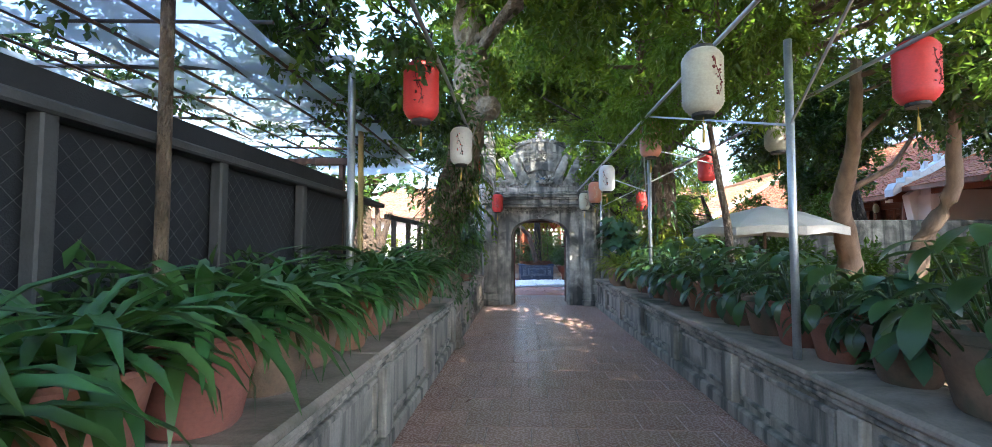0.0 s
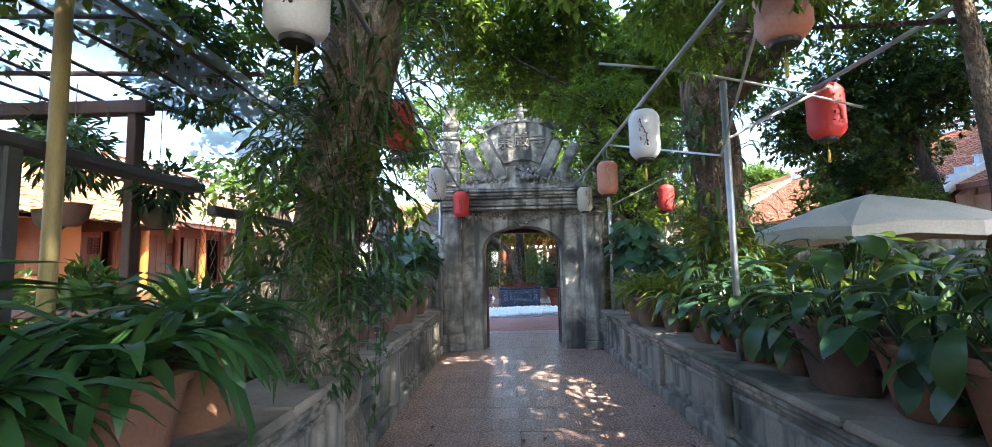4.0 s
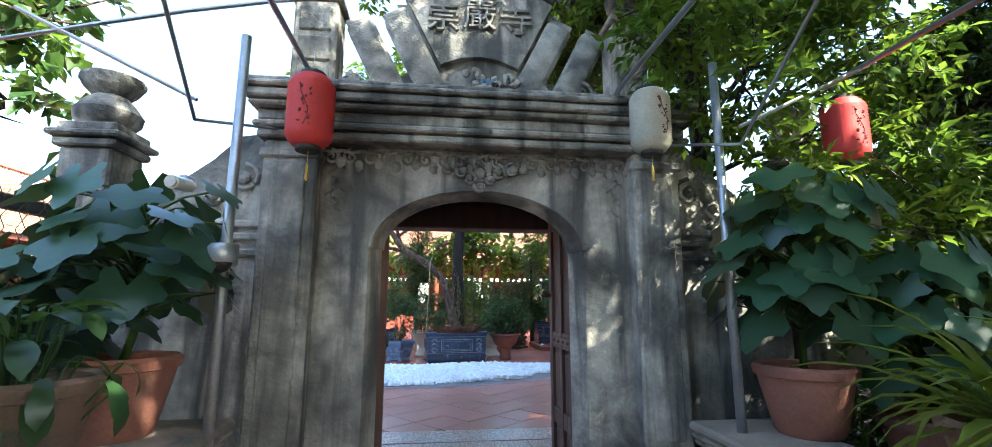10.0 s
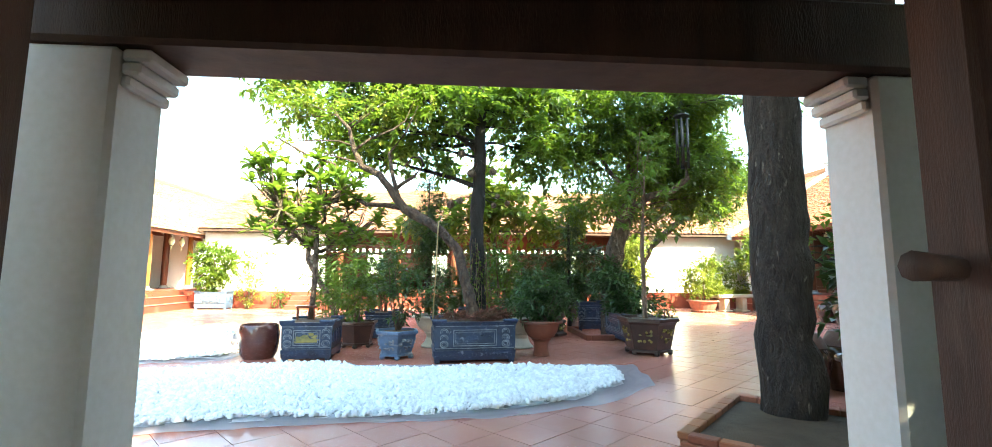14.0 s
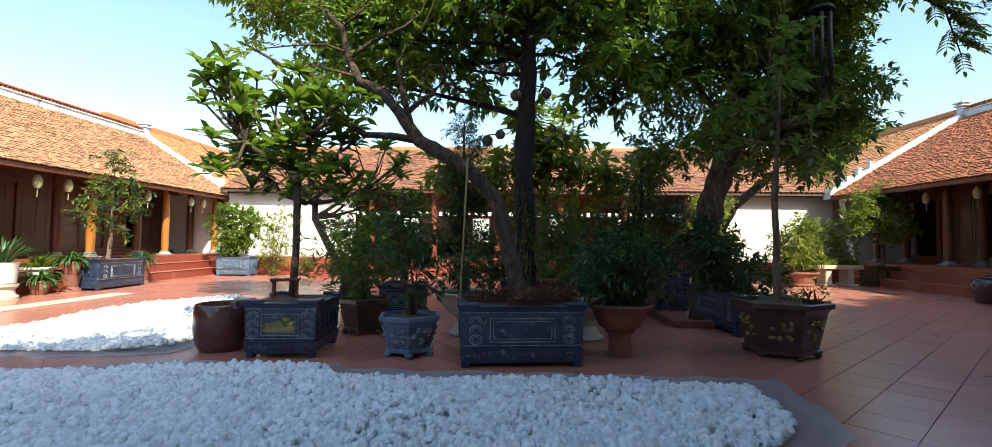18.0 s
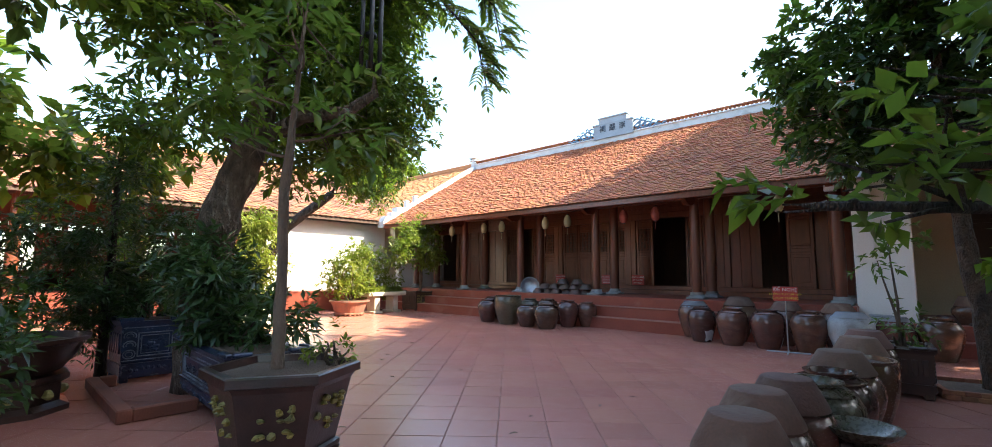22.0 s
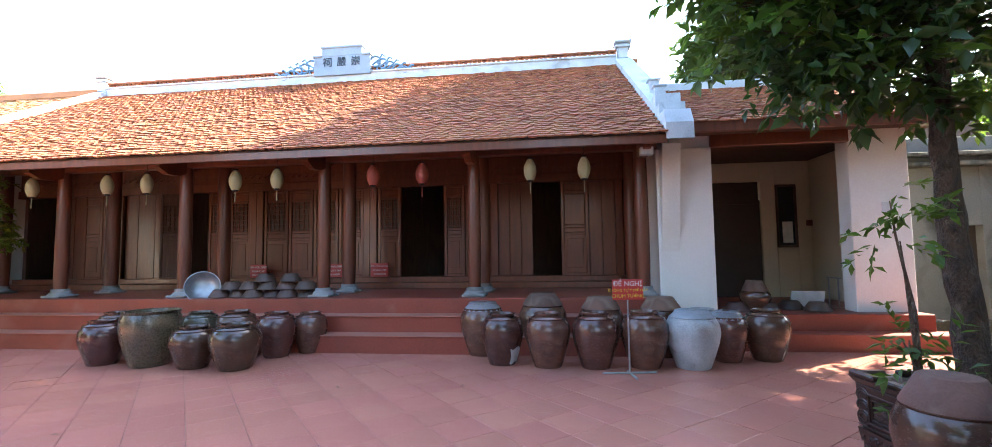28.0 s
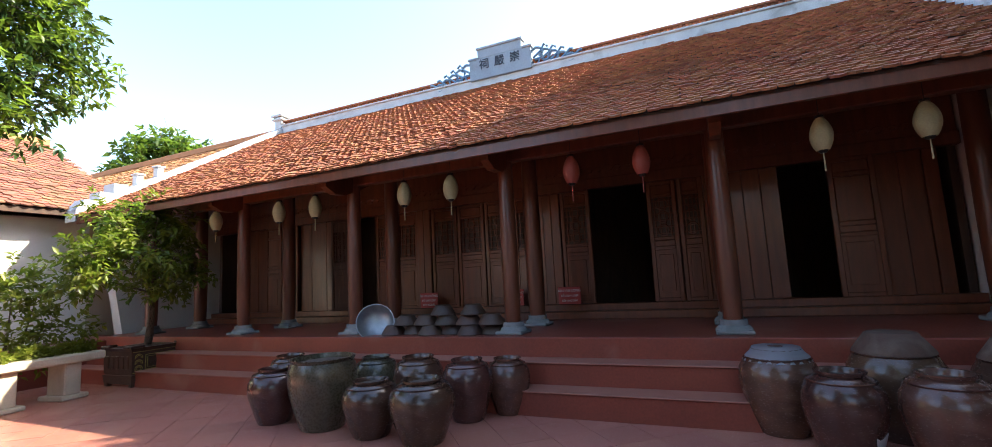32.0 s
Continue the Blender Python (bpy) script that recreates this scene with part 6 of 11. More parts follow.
for pts, r0 in (([(-1.08, 22.2, 2.60), (-1.42, 22.2, 2.66), (-1.75, 22.15, 2.66), (-2.09, 22.15, 2.87), (-2.27, 22.2, 3.16), (-2.34, 22.2, 3.39), (-2.85, 22.2, 3.56), (-3.34, 22.2, 3.84)], 0.05),
                ([(-1.25, 22.22, 2.95), (-1.10, 22.15, 3.06), (-0.92, 22.15, 3.17), (-0.74, 22.15, 3.40), (-0.80, 22.15, 3.54), (-0.95, 22.15, 3.54), (-1.09, 22.15, 3.36)], 0.04),
                ([(-2.03, 22.3, 3.68), (-1.73, 22.3, 3.92), (-1.33, 22.3, 4.1), (-1.11, 22.3, 4.27), (-0.95, 22.3, 4.7)], 0.03),
                ([(-1.19, 22.2, 2.80), (-1.31, 22.25, 3.22), (-1.38, 22.25, 3.63), (-1.1, 22.3, 4.04), (-0.88, 22.3, 4.57)], 0.045),
                ([(-2.27, 22.2, 3.16), (-2.6, 22.1, 3.3), (-2.75, 22.1, 3.15), (-3.0, 22.1, 3.4)], 0.022)):
    quick("limb", lambda g: g.tube([Vector(q) - Vector(LEAN_FOOT) for q in pts], [r0 * (1 - 0.7 * k / (len(pts) - 1)) for k in range(len(pts))], 8), bark_brown, leaner, smooth="all")
big = tree("courtyard_tree", "large dense-leaved tree over the glazed planters", [(3.66, 25.0, 0), (3.65, 25.0, 1.2), (3.75, 25.0, 2.1), (4.05, 24.9, 3.1), (4.2, 24.9, 4.4), (4.2, 25, 6)], [0.30, 0.24, 0.22, 0.2, 0.15, 0.1], bark_grey,
     [(3.2, 24.6, 4.1, 0.9), (4.6, 24.6, 4.2, 1.0), (5.6, 24.9, 4.2, 0.9), (2.6, 24.8, 4.6, 0.5), (5.9, 25.0, 3.5, 0.7), (4.0, 24.4, 5.4, 1.1), (5.4, 24.8, 5.5, 1.0), (2.7, 24.8, 5.8, 1.0), (4.0, 24.8, 6.6, 1.2), (5.3, 24.7, 3.3, 0.6), (3.2, 25.6, 3.3, 0.7), (6.3, 25.4, 4.6, 0.8), (4.4, 25.8, 3.5, 0.7), (5.6, 26.2, 4.0, 0.9), (5.6, 25.2, 6.8, 1.0), (3.4, 24.2, 3.3, 0.45), (4.8, 25, 8.0, 1.2), (6.4, 25.3, 6.2, 0.9), (6.4, 25.2, 7.6, 1.0), (4.7, 25.2, 2.9, 0.5), (3.6, 24.9, 4.9, 0.9), (5.0, 25.1, 4.9, 0.9)], 48000, 0.13, leaf_bright, 11, shape=2.8,
     start=0.5, leaf2=leaf_mid, share=0.36)
for pts, r0 in (([(4.17, 24.9, 4.4), (4.15, 24.9, 6.06), (4.6, 24.8, 6.94), (5.32, 24.6, 6.51), (6.06, 24.6, 6.83), (6.76, 24.6, 7.47)], 0.075), ([(4.1, 24.9, 3.4), (3.5, 24.7, 4.0), (3.0, 24.6, 4.9), (2.7, 24.7, 5.6)], 0.07), ([(4.15, 24.9, 4.0), (4.9, 24.9, 4.5), (5.5, 24.9, 5.3)], 0.06)):
    quick("limb", lambda g: g.tube([Vector(q) - Vector((3.66, 25.0, 0)) for q in pts], [r0 * (1 - 0.7 * k / (len(pts) - 1)) for k in range(len(pts))], 8), bark_grey, big, smooth="all")
tree("corner_tree", "dark glossy-leaved tree whose low crown hangs before the north roof", [(6.9, 32.6, 0), (7.0, 32.5, 1.2), (7.5, 32.0, 2.6), (8.5, 31.4, 3.6), (9.1, 31.1, 5.0)], [0.2, 0.16, 0.14, 0.11, 0.06], bark_dark,
     [(9.3, 30.9, 4.3, 0.9), (10.1, 31.1, 4.5, 0.8), (9.6, 31.0, 5.5, 1.0), (8.6, 30.8, 4.6, 0.9), (10.5, 31.3, 5.5, 0.8), (9.2, 31.0, 6.6, 1.0), (7.8, 30.8, 5.6, 0.9), (10.2, 31.2, 6.6, 0.9), (9.7, 30.9, 3.7, 0.5), (9.0, 30.7, 3.9, 0.6), (10.4, 31.2, 4.2, 0.5), (10.7, 31.2, 5.0, 0.6)], 12500, 0.12, leaf_dark, 18, shape=2.4, leaf2=leaf_bright, share=0.4)


# yellow leaf colour carries the sunlight on this crown
tree("sunlit_tree", "bright yellow-green tree with large leaves behind the planters", [(1.1, 28.6, 0), (1.1, 28.6, 1.2), (1.0, 28.5, 2.4), (1.1, 28.5, 3.4)], [0.08, 0.065, 0.05, 0.03], bark_grey,
     [(0.1, 28.5, 3.2, 0.6), (1.2, 28.5, 3.5, 0.7), (2.2, 28.6, 3.3, 0.6), (1.4, 28.4, 4.2, 0.55), (-0.9, 28.8, 3.1, 0.55), (0.4, 28.4, 4.0, 0.5), (3.0, 28.8, 3.1, 0.55), (3.6, 28.7, 3.3, 0.4), (-1.5, 28.6, 3.3, 0.4), (0.5, 28.2, 4.9, 0.4)], 3000, 0.25, leaf_yellow, 22, leaf2=leaf_bright, shape=2.0, share=0.4)


def pinnate_bough(name, label, stem, radii, seed, count, size, leaf):
    """A drooping bough whose twigs carry leaflets in two rows."""
    t = thing(name, label, "branch", *stem[0])
    o = Vector(stem[0]); rnd = random.Random(seed)
    pts = [Vector(p) - o for p in stem]
    quick("stem", lambda g: g.tube(pts, radii, 7), bark_dark, t, smooth="all")
    gl = Geo()
    for k in range(count):
        f = rnd.uniform(0.25, 1.0) * (len(pts) - 1)
        i = min(int(f), len(pts) - 2)
        a = pts[i].lerp(pts[i + 1], f - i)
        ang = rnd.uniform(-2.4, 1.0)
        L = rnd.uniform(0.35, 0.65)
        d = Vector((math.cos(ang), math.sin(ang), -rnd.uniform(0.2, 1.0))).normalized()
        e = a + d * L
        quick("twig", lambda g: g.tube([a, a.lerp(e, 0.5) + Vector((0, 0, 0.05)), e], [0.006, 0.004, 0.002], 4), bark_dark, t)
        n = 6
        for q in range(n + 1):
            w = 0.25 + 0.75 * q / n
            p = a.lerp(e, w) + Vector((0, 0, 0.2 * w * (1 - w)))
            for s in ((-1, 1) if q < n else (0,)):
                strap(gl, tuple(p), math.atan2(d.y, d.x) + s * 0.95, size * rnd.uniform(0.8, 1.15), size * 0.34, radians(-12), radians(50), 0, 3, 0.1)
    part("leaf_spray", gl, leaf, t, smooth="all")
    return t


pinnate_bough("overhanging_bough", "thin drooping bough with paired leaflets at the edge of the crown", [(4.25, 24.9, 4.6), (5.2, 24.5, 5.5), (6.3, 24.1, 5.7), (7.1, 24.0, 5.2), (7.3, 23.95, 4.4)], [0.045, 0.035, 0.025, 0.016, 0.008], 12, 54, 0.17, leaf_mid)
pinnate_bough("overhanging_bough", "second drooping bough with paired leaflets", [(4.6, 24.9, 5.4), (5.8, 24.5, 6.4), (6.8, 24.2, 6.5), (7.5, 24.0, 6.0), (7.7, 23.95, 5.2)], [0.045, 0.035, 0.025, 0.016, 0.008], 13, 44, 0.17, leaf_mid)
tree("magnolia_tree", "round-headed tree with dark glossy leaves in a brick planter", [(9.70, 18.22, 0), (9.66, 18.28, 1.0), (9.62, 18.38, 1.9), (9.6, 18.4, 2.8), (9.6, 18.5, 4.4)], [0.125, 0.105, 0.09, 0.07, 0.04], bark_brown,
     [(9.6, 19.5, 3.3, 0.6), (9.6, 18.7, 3.4, 0.6), (9.8, 17.8, 3.4, 0.6), (9.5, 19.4, 4.2, 0.7), (9.8, 18.4, 4.3, 0.8), (9.6, 17.6, 4.2, 0.7), (9.5, 19.3, 5.1, 0.7), (10.2, 18.8, 4.0, 0.6), (9.7, 18.3, 5.2, 0.8), (9.5, 18.6, 2.85, 0.35), (9.6, 17.8, 5.2, 0.6), (9.6, 18.8, 6.0, 0.7), (9.6, 19.9, 3.6, 0.4), (9.7, 17.2, 3.5, 0.45), (9.6, 19.0, 3.0, 0.4), (9.9, 17.0, 4.4, 0.6), (9.7, 17.4, 5.0, 0.6), (9.6, 19.9, 4.4, 0.5)], 15500, 0.13, leaf_dark, 13, shape=1.9, leaf2=leaf_mid, share=0.45)
tree("street_tree", "distant round-crowned tree behind the roofs", [(24, 50, 0), (24, 50, 4), (24, 50, 7)], [0.4, 0.3, 0.2], bark_grey, [(24, 50, 9.0, 2.0), (22.4, 50, 8.2, 1.6), (25.6, 50, 8.4, 1.6), (23, 49, 9.6, 1.5)], 5000, 0.35, leaf_mid, 14)
tree("back_tree", "tree with spreading limbs behind the jars at the courtyard edge", [(8.6, 14.9, 0), (8.5, 14.9, 1.5), (8.3, 15.0, 2.8), (8.1, 15.2, 4.2)], [0.2, 0.16, 0.13, 0.08], bark_dark,
     [(8.2, 15.2, 4.6, 1.1), (7.2, 15.4, 4.6, 1.2), (6.4, 15.8, 4.4, 1.0), (7.0, 16.4, 4.6, 0.9), (8.6, 14.4, 5.2, 1.0), (8.8, 15.6, 5.6, 1.0), (7.4, 15.0, 5.8, 1.0)], 24000, 0.12, leaf_dark, 15, leaf2=leaf_mid)
tree("bowl_tree", "thin young tree with airy leaves in the mustard bowl", [(9.4, 17.05, 0.7), (9.42, 17.05, 1.6), (9.4, 16.95, 2.6), (9.45, 16.9, 3.4)], [0.05, 0.045, 0.035, 0.02], bark_grey,
     [(9.4, 17.3, 3.2, 0.35), (9.5, 16.7, 3.3, 0.35), (9.4, 16.9, 3.8, 0.35), (9.3, 16.5, 2.8, 0.3), (9.5, 17.2, 2.7, 0.25)], 620, 0.11, leaf_yellow, 19, start=0.5)
tree("east_tree", "tall trees beyond the halls", [(26, 12, 0), (26, 12, 6), (26, 12, 10)], [0.5, 0.4, 0.25], bark_grey, [(26, 12, 11, 2.4), (24.4, 14, 10, 2.0), (27.4, 14, 10, 2.2), (25, 10, 9.5, 2.2)], 9000, 0.4, leaf_dark, 17)

# made-up tree out of view; its dense crown blocks sun from the path
tree("garden_tree", "spreading tree that shades the start of the path", [(3.4, -1.8, 0), (3.4, -1.8, 2), (3.2, -1.6, 4), (3.0, -1.4, 6)], [0.3, 0.24, 0.2, 0.12], bark_grey,
     [(x_, y_, 5.8 + 0.3 * math.sin(3 * x_ + y_), 1.7) for x_ in (-1.6, 0.2, 2.0, 3.8, 5.4) for y_ in (-6.0, -4.3, -2.6, -0.9, 0.8, 2.2)] + [(1.2, -1.0, 5.1, 0.9), (1.4, 0.6, 5.2, 0.9), (1.2, 2.0, 5.2, 0.8), (0.2, 1.2, 5.3, 0.8), (2.2, 0.0, 5.2, 0.9)], 90000, 0.17, leaf_mid, 20, tufts=42)
# made-up trees above the view, set towards the sun to shade the courtyard
for i, (x, y, z) in enumerate(((9.5, 9.5, 11.5), (14.5, 10.5, 12.5), (19.5, 13.0, 13.0), (13.5, 6.0, 12.0), (11.6, 12.6, 12.8))):
    tree("tall_shade_tree", "tall broad-crowned tree beyond the courtyard corner", [(x - (1.8 if i == 4 else 0), y - (2.4 if i == 4 else 0), 0), (x - (1.6 if i == 4 else 0), y - (2.0 if i == 4 else 0), z * 0.4), (x + 0.3, y, z * 0.75), (x, y, z)], [0.45, 0.36, 0.28, 0.15], bark_grey,
         [(x + 2.4 * math.cos(k * 1.05), y + 2.4 * math.sin(k * 1.05), z + 0.8 * math.sin(k * 2.1), 2.0) for k in range(6)] + [(x, y, z + 1.2, 2.2)] + ([(x + 1.0, y + 3.4, z + 0.6, 1.9), (x - 2.2, y + 3.2, z + 0.4, 1.9)] if i == 4 else []) + ([(4.2, 11.1, 9.6, 1.6), (7.0, 11.7, 9.6, 1.6), (6.0, 10.5, 10.2, 1.6)] if i == 0 else []), 16000, 0.36, leaf_dark, 150 + i, start=0.7, tufts=26)

tree("annex_tree", "thin-branched dark tree behind the annex roof", [(13.2, 13.0, 0), (13.1, 13.1, 2.0), (12.9, 13.4, 3.6), (12.7, 13.6, 5.4)], [0.16, 0.13, 0.10, 0.04], bark_dark,
     [(12.6, 13.9, 4.4, 0.9), (11.6, 14.2, 4.0, 0.8), (13.4, 13.4, 5.0, 1.0), (12.2, 13.2, 5.4, 1.0), (11.4, 13.4, 4.8, 0.8), (10.9, 14.6, 4.4, 0.7), (13.8, 14.2, 4.2, 0.8), (11.9, 14.8, 5.2, 0.8), (12.8, 14.6, 5.8, 0.9), (11.0, 14.0, 5.6, 0.9)], 15000, 0.13, leaf_dark, 97, start=0.35, leaf2=leaf_mid, share=0.35)

# ---- pots and plants ----
POT = [(0.13, 0.0), (0.145, 0.02), (0.185, 0.2), (0.20, 0.27), (0.215, 0.275), (0.22, 0.31), (0.205, 0.325), (0.185, 0.315), (0.18, 0.28), (0.02, 0.275)]


def potted_plant(name, label, leaves, leaf, pot_mat=terracotta, seed=0, length=0.5, width=0.045, rise=(55, 85), bend=(50, 120), scale=1.0, group="", ground=False):
    p = thing(name, label, "potted plant", group=group)
    quick("pot", lambda g: g.lathe([(r * scale, z * scale) for r, z in POT], 18), pot_mat, p, smooth=35)
    quick("soil", lambda g: g.lathe([(0.18 * scale, 0.26 * scale), (0.1 * scale, 0.285 * scale), (0.01, 0.29 * scale)], 12), earth, p)
    rnd = random.Random(seed)
    g = Geo()
    for i in range(leaves):
        a = 2 * math.pi * (i * 0.382 + rnd.uniform(-0.06, 0.06))
        L = length * rnd.uniform(0.6, 1.15)
        r0 = rnd.uniform(0, 0.09) * scale
        strap(g, (r0 * math.cos(a), r0 * math.sin(a), 0.27 * scale), a, L, width * rnd.uniform(0.8, 1.2), radians(rnd.uniform(*rise)), radians(rnd.uniform(*bend)), 0, 5, 0.2, rnd.uniform(-0.2, 0.2))
    part("foliage", g, leaf, p, smooth="all")
    return p


def stalk_plant(name, label, stems, leaf, pot_mat, seed, height, blade, scale=1.0, group="", pot=True):
    """Leaf blades held out on stalks, as on aroids and papaya."""
    p = thing(name, label, "potted plant", group=group)
    base = 0.27 * scale if pot else 0.0
    if pot:
        quick("pot", lambda g: g.lathe([(r * scale, z * scale) for r, z in POT], 18), pot_mat, p, smooth=35)
        quick("soil", lambda g: g.lathe([(0.18 * scale, 0.26 * scale), (0.01, 0.29 * scale)], 12), earth, p)
    rnd = random.Random(seed)
    gs, gl = Geo(), Geo()
    for i in range(stems):
        a = 2 * math.pi * (i * 0.382 + rnd.uniform(-0.08, 0.08))
        low = i % 2
        hh = height * (rnd.uniform(-0.05, 0.4) if low else rnd.uniform(0.4, 1.0))
        out = height * (rnd.uniform(0.5, 0.85) if low else rnd.uniform(0.1, 0.55))
        tip = Vector((out * math.cos(a), out * math.sin(a), base + hh))
        gs.tube([(0.03 * math.cos(a), 0.03 * math.sin(a), base), tip * 0.5 + Vector((0, 0, hh * 0.2)), tip], [0.008, 0.006, 0.004], 5)
        b = blade * rnd.uniform(0.7, 1.2)
        strap(gl, tuple(tip), a + rnd.uniform(-0.5, 0.5), b, b * 0.46, radians(rnd.uniform(-50, -5) if low else rnd.uniform(-20, 30)), radians(rnd.uniform(40, 95)), 0, 5, 0.12, rnd.uniform(-0.3, 0.3))
        strap(gl, tuple(tip), a + math.pi + rnd.uniform(-0.4, 0.4), b * 0.2, b * 0.4, radians(-5), radians(40), 0, 3, 0.12)
    part("stalk", gs, leaf, p)
    part("foliage", gl, leaf, p, smooth="all")
    return p


straps = [potted_plant("potted_lily", "arching strap-leaved lily in a round clay pot on the wall", 92, leaf_strap, terracotta if k % 3 else old_pot, 40 + k, 0.50 + 0.03 * k, 0.052, (25, 85), (80, 165), 0.92 + 0.06 * k, "potted lilies on the wall") for k in range(4)]
broad = [stalk_plant("potted_foliage_plant", "dark broad-leaved foliage plant in a round clay pot", 46 + 3 * k, leaf_dark if k % 2 else leaf_blue, terracotta if k % 3 else old_pot, 60 + k, 0.38 + 0.04 * k, 0.23, 0.95 + 0.05 * k, "foliage plants on the wall") for k in range(4)]
rnd = random.Random(21)
spots = []
y = 1.0
for k in range(15):
    if not 8.0 < y < 8.95:
        spots.append((0, -1.60 + rnd.uniform(-0.03, 0.03), y, 0.74))
    y += 0.47 + rnd.uniform(-0.03, 0.05)
y = 1.0
for k in range(16):
    spots.append((1, 1.66 + rnd.uniform(-0.03, 0.03), y, 0.66))
    y += 0.47 + rnd.uniform(-0.02, 0.05)
used = [0, 0]
for side, x, y, z in spots:
    base = (straps, broad)[side][used[side] % 4]
    m = pose(x, y, z, 0, 0, rnd.uniform(0, 360))
    if used[side] < 4:
        base.matrix_basis = m
    else:
        copy_thing(base, m @ Matrix.Diagonal((*([rnd.uniform(0.88, 1.1)] * 3), 1)))
    used[side] += 1
# plants near the gate
yl = potted_plant("potted_striped_lily", "yellow-green striped strap-leaved plant in a clay pot", 74, leaf_yellow, old_pot, 71, 0.58, 0.042, (15, 82), (60, 140), 1.05, "striped lilies on the wall")
yl.matrix_basis = pose(1.60, 10.75, 0.66)
for x, y in ((1.45, 11.2), (1.7, 11.45), (1.5, 11.75)):
    copy_thing(yl, pose(x, y, 0.66, 0, 0, rnd.uniform(0, 360)))
dk = stalk_plant("potted_foliage_plant", "low dark foliage plant in a mossy clay pot", 46, leaf_dark, old_pot, 75, 0.33, 0.18, 1.1, "pots by the gate")
dk.matrix_basis = pose(-1.62, 9.6, 0.74)
for k, (x, y) in enumerate(((1.64, 8.72), (1.6, 9.14), (1.66, 9.56), (1.62, 9.98))):
    copy_thing(broad[k], pose(x, y, 0.66, 0, 0, 70 + 100 * k) @ Matrix.Diagonal((0.95, 0.95, 0.95, 1)))
for x, y in ((-1.58, 10.15), (-1.64, 10.7), (-1.55, 11.25), (-1.62, 11.8), (-1.6, 12.3), (-2.05, 10.4), (-2.1, 11.3)):
    copy_thing(dk, pose(x, y, 0.74 if x > -1.9 else 0.5, 0, 0, rnd.uniform(0, 360)))


def lobed_plant(name, label, seed, height, n, blade, pot_mat):
    p = thing(name, label, "potted plant", group="lobed-leaf shrubs by the gate")
    quick("pot", lambda g: g.lathe([(r * 1.15, z * 1.1) for r, z in POT], 18), pot_mat, p, smooth=35)
    quick("soil", lambda g: g.lathe([(0.2, 0.29), (0.01, 0.32)], 12), earth, p)
    rnd = random.Random(seed)
    gs, gl = Geo(), Geo()
    top = Vector((rnd.uniform(-0.1, 0.1), rnd.uniform(-0.1, 0.1), 0.3 + height * 0.8))
    gs.tube([(0, 0, 0.28), top * 0.5 + Vector((0.03, 0.02, 0)), top], [0.022, 0.017, 0.01], 7)
    for i in range(n):
        a = 2 * math.pi * i * 0.382
        f = 0.25 + 0.75 * i / n
        s = Vector((top.x * f, top.y * f, 0.3 + height * 0.8 * f))
        out = rnd.uniform(0.22, 0.45)
        tip = s + Vector((out * math.cos(a), out * math.sin(a), rnd.uniform(0.02, 0.22)))
        gs.tube([s, s.lerp(tip, 0.5) + Vector((0, 0, 0.03)), tip], [0.008, 0.006, 0.005], 5)
        b = blade * rnd.uniform(0.75, 1.2)
        tilt = rnd.uniform(-75, -25)
        lobes = 10
        ring = []
        for k in range(lobes * 2 + 1):
            th = -155 + 310 * k / (lobes * 2)
            an = a + radians(th)
            r = b * (0.56 + 0.11 * math.cos(radians(th * 5))) * (1.0 - 0.22 * abs(th) / 155) * rnd.uniform(0.95, 1.05)
            fw, sd = r * math.cos(an - a), r * math.sin(an - a)
            ct = math.cos(radians(tilt))
            ring.append((tip.x + fw * ct * math.cos(a) - sd * math.sin(a), tip.y + fw * ct * math.sin(a) + sd * math.cos(a), tip.z + fw * math.sin(radians(tilt)) - 0.08 * r))
        gl.add([tuple(tip)] + ring, [(0, k + 1, k + 2) for k in range(lobes * 2)])
    part("stem", gs, leaf_mid, p, smooth="all")
    part("foliage", gl, leaf_blue, p, smooth=60)
    return p


lobed_plant("lobed_leaf_shrub", "tall shrub with broad blue-green lobed leaves in a clay pot", 81, 1.15, 60, 0.27, terracotta).matrix_basis = pose(1.74, 12.93, 0.66)
lobed_plant("lobed_leaf_shrub", "shrub with broad lobed leaves in a clay pot", 82, 0.95, 50, 0.25, terracotta).matrix_basis = pose(2.3, 12.75, 0.42)
lobed_plant("lobed_leaf_shrub", "shrub with broad lobed leaves beside the gate pier", 83, 0.95, 50, 0.26, terracotta).matrix_basis = pose(-1.68, 12.95, 0.74)
lobed_plant("lobed_leaf_shrub", "young shrub with lobed leaves by the fence", 84, 0.8, 40, 0.24, old_pot).matrix_basis = pose(-2.1, 12.85, 0.5)
# ferns on the leaning tree
fern = thing("hanging_fern", "mass of hanging green strap ferns on the leaning trunk", "fern", -1.36, 8.6, 1.65)
rnd = random.Random(33)
for nm, leaf, n, za, zb in (("low_frond_mass", leaf_dark, 90, -0.2, 0.25), ("middle_frond_mass", leaf_dark, 130, 0.25, 0.75), ("upper_frond_mass", leaf_dark, 150, 0.75, 1.4), ("young_frond_mass", leaf_strap, 20, 0.3, 1.1)):
    g = Geo()
    for i in range(n):
        a = rnd.uniform(0, 2 * math.pi); z = rnd.uniform(za, zb)
        strap(g, (0.18 * z + 0.27 * math.cos(a), -0.14 * z + 0.27 * math.sin(a), z), a, rnd.uniform(0.28, 0.6), rnd.uniform(0.014, 0.028), radians(rnd.uniform(0, 55)), radians(rnd.uniform(90, 170)), 0, 5, 0.15)
    part(nm, g, leaf, fern, smooth="all", kind="stuff")
